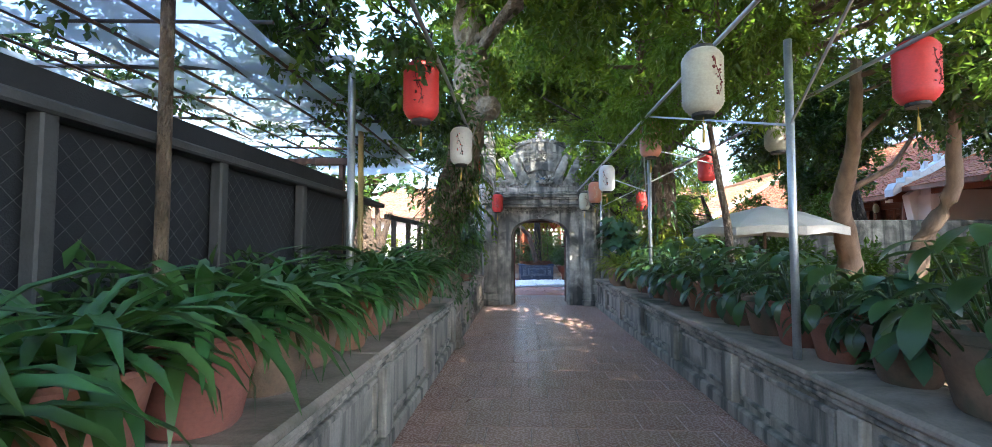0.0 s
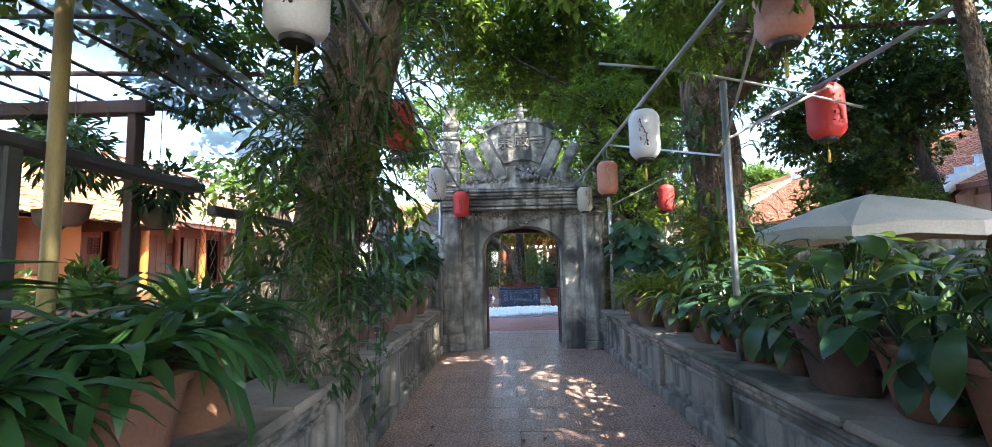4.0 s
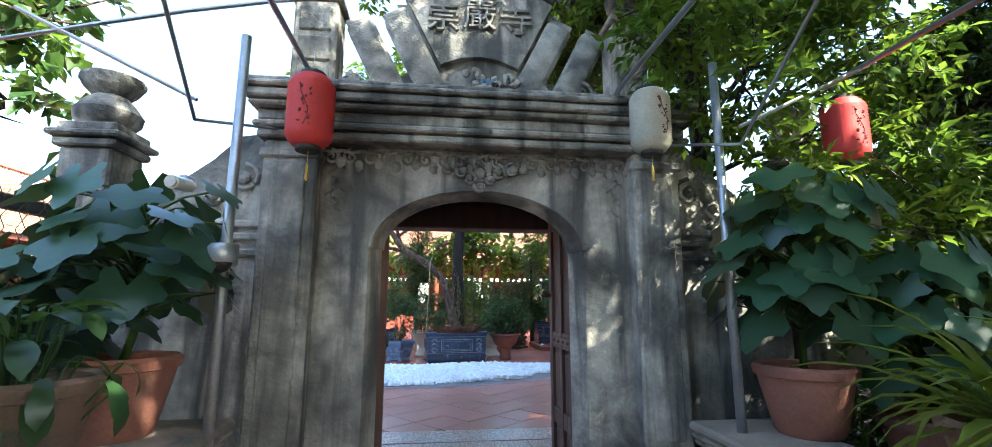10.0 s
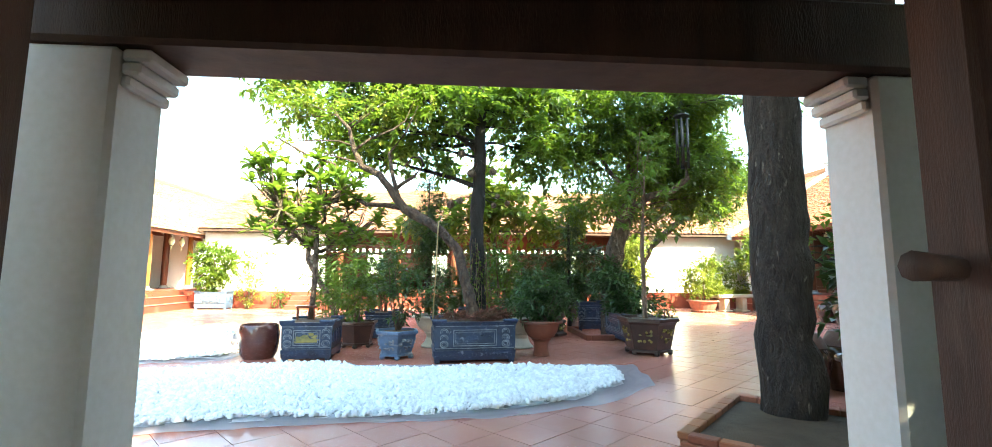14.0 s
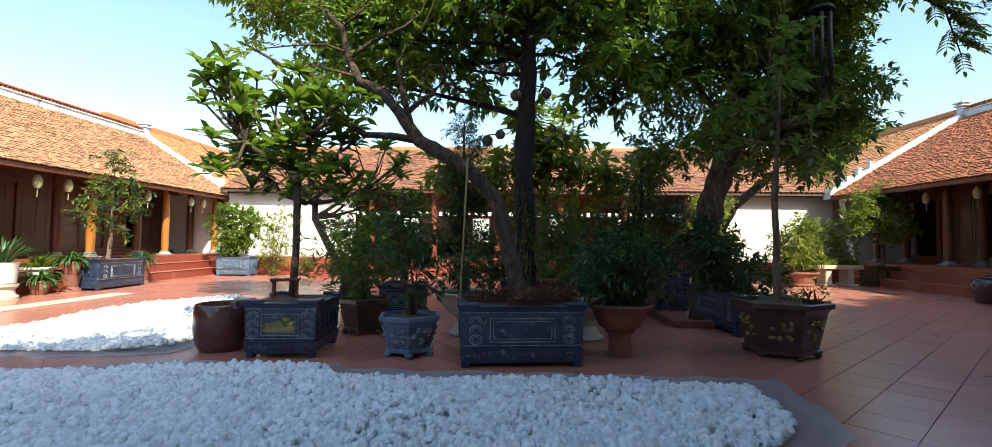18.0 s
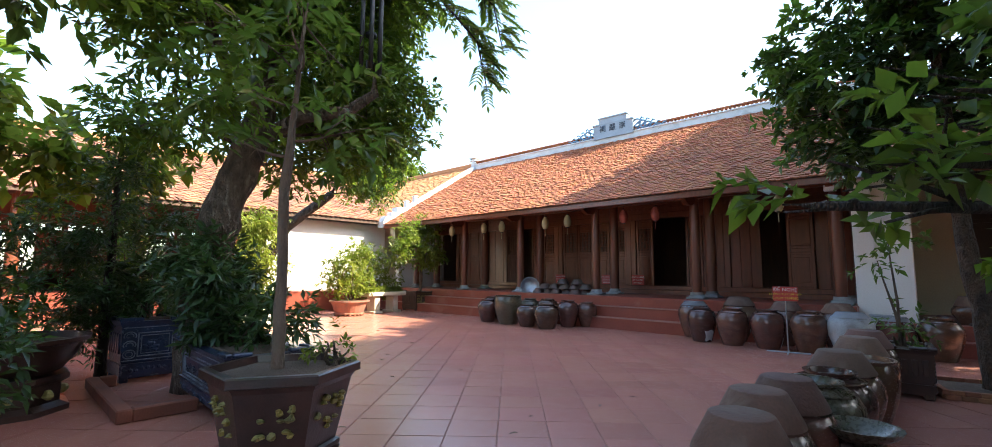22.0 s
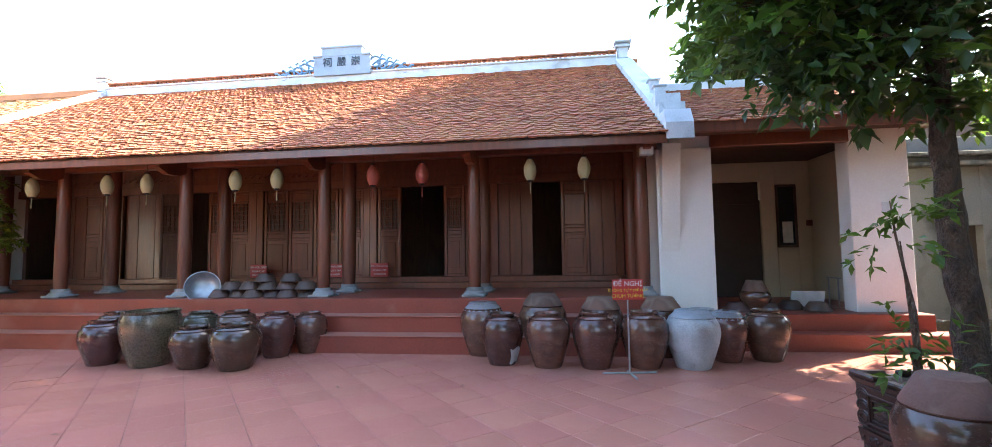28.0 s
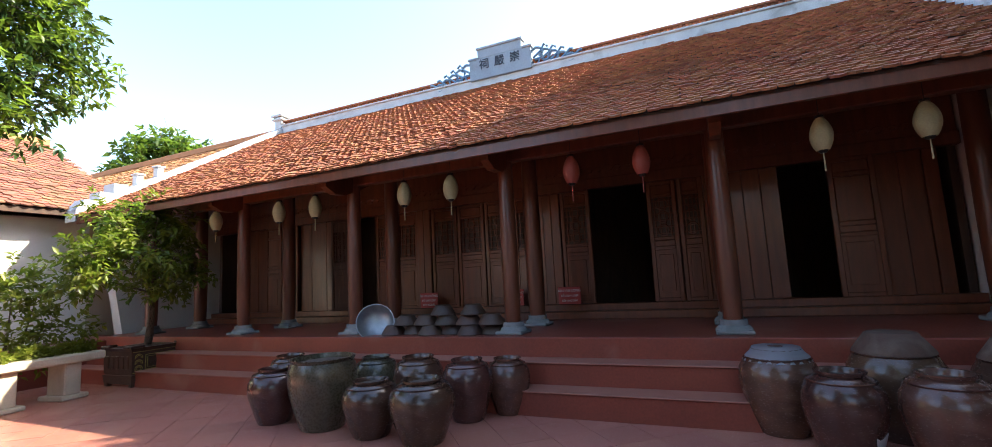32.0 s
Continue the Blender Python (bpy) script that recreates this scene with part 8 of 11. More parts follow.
# ---- garden umbrella and table ----
umb = thing("garden_umbrella", "large pale canvas umbrella on a dark pole", "umbrella", 4.1, 11.2, 0)
ribs = 8
vs = [(0, 0, 2.16)]
for k in range(ribs * 2):
    a = math.pi * k / ribs
    r = 1.3 if k % 2 == 0 else 1.24
    vs.append((r * 0.5 * math.cos(a), r * 0.5 * math.sin(a), 1.98 + (0.02 if k % 2 == 0 else 0)))
for k in range(ribs * 2):
    a = math.pi * k / ribs
    r = 1.3 if k % 2 == 0 else 1.22
    vs.append((r * math.cos(a), r * math.sin(a), 1.72 + (0.03 if k % 2 else 0)))
for k in range(ribs * 2):
    a = math.pi * k / ribs
    r = 1.3 if k % 2 == 0 else 1.22
    vs.append((r * math.cos(a), r * math.sin(a), 1.58 + (0.05 if k % 2 else 0)))
n2 = ribs * 2
g = Geo(); g.add(vs, [(0, 1 + k, 1 + (k + 1) % n2) for k in range(n2)] + [(1 + r0 * n2 + k, 1 + (r0 + 1) * n2 + k, 1 + (r0 + 1) * n2 + (k + 1) % n2, 1 + r0 * n2 + (k + 1) % n2) for r0 in (0, 1) for k in range(n2)])
part("canopy", g, canvas_white, umb)
quick("pole", lambda g: g.tube([(0, 0, 0), (0, 0, 2.2)], 0.028, 8), iron, umb, smooth="all")
quick("base", lambda g: g.lathe([(0.3, 0), (0.3, 0.05), (0.1, 0.1), (0.04, 0.25)], 16), iron, umb, smooth=40)
for k in range(ribs):
    a = 2 * math.pi * k / ribs
    quick("rib", lambda g: g.tube([(0, 0, 2.12), (0.64 * math.cos(a), 0.64 * math.sin(a), 1.96), (1.28 * math.cos(a), 1.28 * math.sin(a), 1.70)], 0.008, 5), iron, umb)
tb = thing("garden_table", "brown wooden table under the umbrella", "table", 4.9, 11.0, 0)
quick("tabletop", lambda g: g.box(-0.5, 0.5, -0.4, 0.4, 0.71, 0.75, 0.01), brown_wood, tb)
for sx in (-1, 1):
    for sy in (-1, 1):
        quick("leg", lambda g: g.box(sx * 0.42 - 0.03, sx * 0.42 + 0.03, sy * 0.32 - 0.03, sy * 0.32 + 0.03, 0, 0.71, 0.008), brown_wood, tb)

# ---- courtyard: planters ----
def feet(g, w, d, h, s=0.09):
    for sx in (-1, 1):
        for sy in (-1, 1):
            cx, cy = sx * (w / 2 - s * 0.7), sy * (d / 2 - s * 0.7)
            g.box(cx - s / 2, cx + s / 2, cy - s / 2, cy + s / 2, 0, h, 0.012)
            g.blob((cx, cy - sy * 0.0, h * 0.45), (s * 0.62, s * 0.62, h * 0.3), seed=2, rough=0.1)


def rect_tub(name, label, x, y, rz, w, d, h, mat, relief, picture=None, taper=0.03, group="glazed planters"):
    t = thing(name, label, "planter", x, y, 0, rz, group)
    fh = 0.07
    quick("foot_frame", lambda g: (feet(g, w, d, fh + 0.02), g.box(-w / 2 + 0.04, w / 2 - 0.04, -d / 2 + 0.04, d / 2 - 0.04, fh - 0.03, fh + 0.02, 0.01)), mat, t)
    g = Geo()
    def wall(z0, z1, o0, o1, th=0.06):
        a, b = w / 2 + o0, w / 2 + o1
        c, e = d / 2 + o0, d / 2 + o1
        vs = [(-a, -c, z0), (a, -c, z0), (a, c, z0), (-a, c, z0), (-b, -e, z1), (b, -e, z1), (b, e, z1), (-b, e, z1),
              (-b + th, -e + th, z1), (b - th, -e + th, z1), (b - th, e - th, z1), (-b + th, e - th, z1)]
        g.add(vs, [(3, 2, 1, 0), (0, 1, 5, 4), (1, 2, 6, 5), (2, 3, 7, 6), (3, 0, 4, 7), (4, 5, 9, 8), (5, 6, 10, 9), (6, 7, 11, 10), (7, 4, 8, 11), (8, 9, 10, 11)])
    for nm, q in (("base_course", (fh, h * 0.30, -0.012, 0.0)), ("band", (h * 0.30, h * 0.335, -0.022, -0.022)), ("body", (h * 0.335, h * 0.90, -0.012, -0.002)), ("rim", (h * 0.90, h * 0.975, 0.006, taper))):
        g = Geo()
        wall(*q)
        part(nm, g, mat, t)
    for sx in (-1, 1):
        for sy in (-1, 1):
            a, c = w / 2 + taper, d / 2 + taper
            x0, x1 = sorted((sx * a, sx * (a - 0.24)))
            y0, y1 = sorted((sy * c, sy * (c - 0.07)))
            u0, u1 = sorted((sx * a, sx * (a - 0.07)))
            v0, v1 = sorted((sy * (c - 0.072), sy * (c - 0.24)))
            quick("corner_rim", lambda g: (g.box(x0, x1, y0, y1, h * 0.97, h + 0.025, 0.012), g.box(u0, u1, v0, v1, h * 0.97, h + 0.022, 0.012)), mat, t)
    quick("soil", lambda g: g.box(-w / 2 + 0.06, w / 2 - 0.06, -d / 2 + 0.06, d / 2 - 0.06, h - 0.08, h - 0.012, 0.02), earth, t)
    for side in (-1, 1):
        g = Geo()
        yy = side * (d / 2 - 0.004)
        x0, x1, z0, z1 = -w * 0.265, w * 0.265, h * 0.40, h * 0.79
        for e, th in ((0.0, 0.013), (0.035, 0.008)):
            a0, a1, b0, b1 = x0 + e, x1 - e, z0 + e, z1 - e
            for q in ((a0, a1, b0, b0 + th), (a0, a1, b1 - th, b1), (a0, a0 + th, b0 + th, b1 - th), (a1 - th, a1, b0 + th, b1 - th)):
                g.box(q[0], q[1], yy - 0.014, yy + 0.014, q[2], q[3], 0.004)
        for q in ((-w * 0.48, w * 0.48, h * 0.865, h * 0.88), (-w * 0.48, w * 0.48, h * 0.345, h * 0.358)):
            g.box(q[0], q[1], yy - 0.012, yy + 0.012, q[2], q[3], 0.004)
        for sx in (-1, 1):
            for k in range(3):
                zc = h * (0.45 + 0.145 * k)
                for r_, th in ((0.062, 0.008), (0.036, 0.006)):
                    g.tube([(sx * w * 0.375 + r_ * math.cos(a * math.pi / 7), yy, zc + r_ * 0.82 * math.sin(a * math.pi / 7)) for a in range(-1 if k else -7, 9)], th, 5)
        part("relief_border", g, relief, t, kind="stuff")
        g = Geo(); rnd = random.Random(5 + side)
        if picture:
            g.box(x0 + 0.05, x1 - 0.05, yy - 0.010, yy + 0.010, z0 + 0.05, z0 + 0.11, 0.004)
        for k in range(34 if picture else 26):
            px = rnd.uniform(x0 + 0.06, x1 - 0.06)
            g.blob((px, yy, rnd.uniform(z0 + 0.05, z0 + (z1 - z0) * rnd.uniform(0.3, 0.8))), (rnd.uniform(0.012, 0.05), 0.011, rnd.uniform(0.008, 0.035)), seed=k, n=6, rough=0.5)
        part("relief_picture", g, picture or mat, t, kind="stuff")
        g = Geo()
        for k in range(int(w / 0.062)):
            px = -w * 0.46 + 0.92 * w * (k + 0.5) / int(w / 0.062)
            g.blob((px, side * (d / 2 - 0.006), h * 0.2 + rnd.uniform(-0.012, 0.012)), (0.022, 0.012, rnd.uniform(0.018, 0.034)), seed=k, n=6, rough=0.5)
        part("base_relief", g, mat, t, kind="stuff")
    g = Geo()
    for sx in (-1, 1):
        for k in range(5):
            g.box(sx * w / 2 - 0.012, sx * w / 2 + 0.012, -d / 2 + d * (0.1 + 0.17 * k), -d / 2 + d * (0.2 + 0.17 * k), h * 0.46, h * 0.78, 0.006)
    part("side_relief", g, mat, t, kind="stuff")
    return t


def poly_tub(name, label, x, y, rz, r, h, n, mat, decor=None, group="glazed planters", sx=1.0):
    t = thing(name, label, "planter", x, y, 0, rz, group)
    prof = [(r * 0.66, 0.08), (r * 0.7, 0.1), (r * 0.78, h * 0.45), (r * 0.88, h * 0.82), (r * 0.93, h * 0.88), (r, h * 0.9), (r * 1.0, h * 0.985), (r * 0.97, h), (r * 0.88, h), (r * 0.86, h * 0.9)]
    quick("body", lambda g: g.lathe(prof, n, sides=n, turn=0.5, sx=sx), mat, t)
    quick("soil", lambda g: g.lathe([(r * 0.86, h * 0.92), (r * 0.4, h * 0.97), (0.01, h * 0.98)], n, sides=n, turn=0.5, sx=sx), earth, t)
    quick("plinth", lambda g: g.lathe([(r * 0.74, 0.055), (r * 0.76, 0.06), (r * 0.76, 0.09), (r * 0.7, 0.1)], n, sides=n, turn=0.5, sx=sx), mat, t)
    for k in range(n):
        a = 2 * math.pi * (k + 0.5) / n
        quick("foot", lambda g: g.blob((r * 0.68 * math.cos(a) * sx, r * 0.68 * math.sin(a), 0.035), (0.05, 0.05, 0.036), seed=k, rough=0.1), mat, t, smooth="all")
    if decor:
        for k in range(n):
            a = 2 * math.pi * k / n
            rr = r * 0.81 * math.cos(math.pi / n)
            g = Geo(); rnd = random.Random(k)
            for q in range(14):
                u, z = rnd.uniform(-0.25, 0.25) * r, h * rnd.uniform(0.35, 0.72)
                rz_ = rr + (z / h - 0.5) * r * 0.22
                g.blob((rz_ * math.cos(a) * sx - u * math.sin(a), rz_ * math.sin(a) + u * math.cos(a), z), (0.028, 0.028, rnd.uniform(0.012, 0.03)), seed=q, n=6, rough=0.4)
            part("relief", g, decor, t, kind="stuff")
    return t


def urn(name, label, x, y, r, h, mat, group="pedestal pots", flare=1.0):
    t = thing(name, label, "planter", x, y, 0, 0, group)
    quick("foot", lambda g: g.lathe([(r * 0.36 * flare, 0), (r * 0.39 * flare, 0.01), (r * 0.39 * flare, 0.03), (r * (0.34 + 0.2 * (flare - 1)), 0.09), (r * 0.335, h * 0.3), (r * 0.37, h * 0.42), (r * 0.46, h * 0.46), (r * 0.47, h * 0.49)], 20), mat, t, smooth=35)
    quick("bowl", lambda g: g.lathe([(r * 0.44, h * 0.49), (r * 0.62, h * 0.56), (r * 0.76, h * 0.7), (r * 0.84, h * 0.9), (r, h * 0.92), (r * 1.02, h * 0.97), (r * 0.96, h), (r * 0.86, h * 0.98), (r * 0.82, h * 0.9)], 24), mat, t, smooth=40)
    quick("soil", lambda g: g.lathe([(r * 0.84, h * 0.92), (r * 0.4, h * 0.97), (0.01, h)], 14), earth, t)
    return t


def bush(name, label, x, y, z0, clumps, count, size, leaf, seed, shape=2.4, stems=6, stem_r=0.018, bark=bark_grey, category="shrub", droop=0.2):
    """A shrub: woody stems and small leaves in uneven clumps (places from the foot)."""
    t = thing(name, label, category, x, y, z0)
    rnd = random.Random(seed)
    g = Geo()
    for k in range(stems):
        c = Vector(clumps[k % len(clumps)][:3]) + Vector((rnd.uniform(-0.1, 0.1), rnd.uniform(-0.1, 0.1), 0))
        b = Vector((rnd.uniform(-0.05, 0.05), rnd.uniform(-0.05, 0.05), -0.03))
        g.tube([b, b.lerp(c, 0.4) + Vector((rnd.uniform(-0.05, 0.05), rnd.uniform(-0.05, 0.05), 0)), b.lerp(c, 0.8), c], [stem_r, stem_r * 0.8, stem_r * 0.5, stem_r * 0.25], 6)
    part("stem", g, bark, t, smooth="all")
    part("foliage", spray_mesh("foliage", [q[:3] for q in clumps], [q[3] for q in clumps], int(count * 0.7), size * 1.1, leaf, seed, shape, droop, 9), None, t)
    return t


rect_tub("glazed_planter", "long blue-black glazed planter with moulded relief panels", 0.17, 21.83, 6, 1.34, 0.78, 0.67, blue_glaze, relief_pale)
moss = thing("dry_litter", "heap of dry reddish-brown leaf litter in the planter", "leaf litter", 0.2, 21.83, 0.66, 6)
part("litter", leaf_mesh("litter", [(-0.35, 0, 0.03), (0, 0.05, 0.07), (0.35, 0, 0.06), (0.1, -0.2, 0.04), (0.42, 0.15, 0.03)], [(0.30, 0.22, 0.09)] * 5, 5200, 0.07, dry_moss, 51, 4.5), None, moss)
poly_tub("hexagonal_planter", "worn blue six-sided glazed planter on small feet", -1.12, 22.02, 10, 0.40, 0.47, 6, blue_light, relief_pale)
bush("potted_shrub", "loose dark green shrub in the blue planter", -1.12, 22.02, 0.44, [(0, 0, 0.62, 0.26), (-0.2, 0.05, 0.8, 0.24), (0.2, 0, 0.85, 0.24), (0, 0, 1.05, 0.24), (0.1, 0.05, 0.4, 0.18), (-0.12, 0, 1.25, 0.16)], 1500, 0.10, leaf_dark, 52, 2.8)
rect_tub("glazed_planter", "tall dark glazed planter with a mustard landscape relief", -2.55, 22.12, 4, 0.80, 0.92, 0.64, blue_glaze, relief_pale, yellow_glaze)
quick("low_stool", lambda g: (g.box(-0.17, 0.17, -0.13, 0.13, 0.2, 0.24, 0.01), [g.box(sx * 0.13 - 0.015, sx * 0.13 + 0.015, sy * 0.09 - 0.015, sy * 0.09 + 0.015, 0, 0.2, 0.004) for sx in (-1, 1) for sy in (-1, 1)]), brown_wood, None, "small wooden stool that stands in the planter", category="stool", at=pose(-2.72, 22.2, 0.63, 0, 0, 20))
barrel = thing("clay_barrel", "brown clay barrel with a broken slanted rim", "clay jar", -3.44, 22.1, 0)
quick("body", lambda g: g.lathe([(0.24, 0), (0.285, 0.08), (0.315, 0.25), (0.32, 0.42), (0.30, 0.54), (0.285, 0.56), (0.275, 0.52), (0.26, 0.2)], 24), jar_glaze, barrel, smooth=40)
urn("pedestal_pot", "terracotta pedestal pot with a flared rim", 1.4, 22.12, 0.38, 0.62, red_clay)
bush("potted_shrub", "dense leafy shrub in the pedestal pot", 1.4, 22.12, 0.6, [(0, 0, 0.42, 0.34), (-0.25, 0.05, 0.38, 0.3), (0.27, 0.02, 0.36, 0.3), (0, 0.1, 0.72, 0.28), (0.2, -0.1, 0.6, 0.26), (-0.2, -0.12, 0.55, 0.26)], 5200, 0.085, leaf_dark, 53, 3.0)
poly_tub("hexagonal_planter", "dark brown six-sided glazed planter with gilt relief", 3.42, 22.3, 0, 0.56, 0.66, 6, brown_glaze, yellow_glaze)
tree("potted_tree", "slender pale-stemmed tree in the brown planter", [(3.36, 22.25, 0.55), (3.34, 22.22, 1.2), (3.32, 22.2, 1.95), (3.36, 22.2, 2.6), (3.4, 22.2, 3.3)], [0.05, 0.04, 0.038, 0.022, 0.012], bark_pale,
     [(3.0, 22.1, 2.6, 0.3), (3.7, 22.2, 2.7, 0.32), (3.3, 22.0, 3.1, 0.32), (3.8, 22.4, 3.2, 0.3), (2.9, 22.3, 3.2, 0.3), (3.4, 22.3, 3.6, 0.35), (3.6, 21.9, 2.4, 0.25), (3.1, 22.4, 2.3, 0.22), (3.3, 22.1, 4.0, 0.3), (3.6, 22.3, 3.9, 0.28)], 480, 0.12, leaf_mid, 54, start=0.35)
bush("small_weeds", "thin weeds in the brown planter", 3.75, 22.15, 0.62, [(0, 0, 0.2, 0.16), (0.1, 0.1, 0.1, 0.12)], 180, 0.06, leaf_yellow, 55)
rect_tub("glazed_planter", "dark blue glazed planter on tall feet", 3.35, 26.2, 3, 0.7, 0.6, 0.75, blue_glaze, relief_pale)
rect_tub("glazed_planter", "long dark blue glazed trough full of shrubs", 3.75, 24.2, 88, 1.9, 0.75, 0.6, blue_glaze, relief_pale)
bush("trough_shrub", "dark shrubs and lily leaves in the long trough", 3.75, 24.2, 0.58, [(0, 0.55, 0.35, 0.36), (-0.05, 0.1, 0.3, 0.34), (0.1, -0.45, 0.3, 0.34), (-0.1, 0.2, 0.6, 0.32), (-0.15, 0.7, 0.75, 0.32), (-0.25, 0.5, 1.0, 0.3), (-0.2, -0.1, 0.85, 0.26)], 5600, 0.12, leaf_dark, 56, 3.0)
bush("climbing_shrub", "yellow-green hanging shrub beside the tree", 6.5, 31.4, 0.5, [(0, 0, 1.9, 0.55), (-0.35, 0, 1.4, 0.5), (0.3, 0.1, 2.2, 0.5), (0, 0, 0.8, 0.5), (0.3, 0, 1.3, 0.5), (-0.2, 0, 2.3, 0.45)], 9000, 0.12, leaf_yellow, 57, 3.0, category="shrub", droop=0.9)
quick("stone_pot_stand", lambda g: g.box(6.0, 7.1, 31.0, 31.9, 0, 0.5, 0.03), stone_bench_mat, None, "low stone block under the hanging shrub", category="plinth")
quick("brick_kerb", lambda g: (g.box(2.72, 2.84, 24.0, 25.9, 0, 0.12, 0.012), g.box(2.84, 3.36, 24.0, 24.12, 0, 0.12, 0.012), g.box(2.84, 3.0, 25.78, 25.9, 0, 0.12, 0.012)), red_clay, None, "low brick kerb round the courtyard tree", category="kerb")
quick("brick_kerb", lambda g: (g.box(-0.30, 0.96, 22.72, 22.82, 0, 0.12, 0.012), g.box(0.86, 0.96, 22.82, 23.9, 0, 0.12, 0.012), g.box(-0.30, -0.20, 22.82, 23.9, 0, 0.12, 0.012), g.box(-0.20, 0.86, 23.8, 23.9, 0, 0.12, 0.012)), red_clay, None, "low brick kerb round the dark trunk", category="kerb")
part("soil_bed", (lambda g: (g.box(-0.20, 0.86, 22.82, 23.8, 0, 0.07, 0.01), g)[1])(Geo()), earth, None, "bare earth inside the brick kerb", category="soil")
# shrubs behind the front row
urn("pedestal_pot", "pale stone pedestal pot behind the planters", -0.55, 23.3, 0.46, 0.62, stone_bench_mat, flare=1.45)
urn("pedestal_pot", "pale stone pedestal pot in the back row", 1.15, 23.1, 0.46, 0.62, stone_bench_mat, flare=1.45)
rect_tub("glazed_planter", "small blue-black glazed planter in the back row", 0.4, 25.4, 0, 0.9, 0.6, 0.6, blue_glaze, relief_pale)
rect_tub("glazed_planter", "square dark glazed planter in the back row", -1.75, 24.6, 0, 0.7, 0.7, 0.6, blue_glaze, relief_pale)
poly_tub("hexagonal_planter", "dark six-sided planter in the back row", -2.05, 23.3, 0, 0.4, 0.5, 6, brown_glaze)
for i, (x, y, z, w, hh, lf, sz, n) in enumerate(((-0.55, 23.3, 0.6, 0.40, 0.55, leaf_dark, 0.09, 1300), (1.15, 23.1, 0.6, 0.42, 0.6, leaf_dark, 0.09, 1300), (0.4, 25.4, 0.6, 0.45, 0.6, leaf_dark, 0.10, 1200), (-1.75, 24.6, 0.6, 0.5, 1.4, leaf_mid, 0.12, 1300), (-2.05, 23.3, 0.48, 0.36, 0.9, leaf_mid, 0.12, 900), (3.3, 26.2, 0.72, 0.36, 0.7, leaf_dark, 0.1, 1200))):
    bush("potted_shrub", "leafy green shrub in a courtyard planter", x, y, z, [(0, 0, hh * 0.4, w * 0.6), (-w * 0.4, 0.1, hh * 0.6, w * 0.55), (w * 0.4, 0, hh * 0.7, w * 0.55), (0, 0, hh, w * 0.5), (0.1, -0.2, hh * 0.55, w * 0.5)], n, sz, lf, 60 + i, 2.8)
tree("conifer", "dark narrow conifer among the planters", [(2.95, 26.6, 0), (2.95, 26.6, 1.5), (2.95, 26.6, 3.4)], [0.07, 0.05, 0.015], bark_dark, [(2.95, 26.6, 0.9, 0.7), (2.95, 26.6, 1.5, 0.65), (2.9, 26.6, 2.1, 0.55), (3.0, 26.6, 2.7, 0.42), (2.95, 26.6, 3.2, 0.28), (2.45, 26.5, 1.9, 0.4), (3.5, 26.6, 2.0, 0.45), (3.6, 26.5, 1.2, 0.45)], 10000, 0.09, leaf_dark, 70, limbs=False, shape=4.0)
tree("conifer", "dark conifer in front of the north steps", [(-1.0, 27.5, 0), (-1.0, 27.5, 1.8), (-1.0, 27.5, 4.2)], [0.08, 0.06, 0.02], bark_dark, [(-1.0, 27.5, 2.3, 0.7), (-1.15, 27.5, 2.9, 0.6), (-1.0, 27.4, 3.5, 0.5), (-0.85, 27.5, 1.6, 0.6), (-1.0, 27.5, 4.0, 0.35), (-0.9, 27.5, 4.4, 0.22)], 9500, 0.09, leaf_dark, 71, limbs=False, shape=4.0)
bush("lily_clump", "clump of strap leaves and bamboo shoots behind the planters", -2.9, 24.9, 0.0, [(0, 0, 0.6, 0.4), (0.3, 0.2, 1.0, 0.45), (-0.2, 0.2, 1.4, 0.4), (0.2, 0, 1.7, 0.4)], 1300, 0.2, leaf_mid, 72, 5.5)
bush("lily_clump", "tall weeds beside the dark trunk", 0.9, 24.6, 0.0, [(0, 0, 0.9, 0.35), (0.1, 0.1, 1.5, 0.3), (-0.1, 0, 1.9, 0.3)], 1200, 0.16, leaf_mid, 73, 5.0)


for i, (x, y, hh, w, lf) in enumerate(((-2.3, 26.4, 1.5, 0.5, leaf_dark), (-0.3, 26.2, 1.3, 0.45, leaf_dark), (1.2, 26.0, 1.5, 0.5, leaf_dark), (1.9, 27.3, 1.6, 0.5, leaf_dark), (-3.6, 27.2, 1.3, 0.5, leaf_mid), (0.5, 28.0, 1.7, 0.6, leaf_dark), (3.4, 28.2, 1.9, 0.6, leaf_mid))):
    bush("courtyard_shrub", "loose leafy shrub with bare stems among the back planters", x, y, 0.0, [(-w * 0.6, 0.1, hh * 0.55, w * 0.6), (w * 0.6, 0, hh * 0.6, w * 0.6), (0, 0.1, hh, w * 0.6), (0.1, -0.2, hh * 0.75, w * 0.6), (-0.3, -0.1, hh * 1.25, w * 0.4), (0.3, 0.1, hh * 1.2, w * 0.4)], 2400, 0.11, lf, 300 + i, 2.8, stems=9)


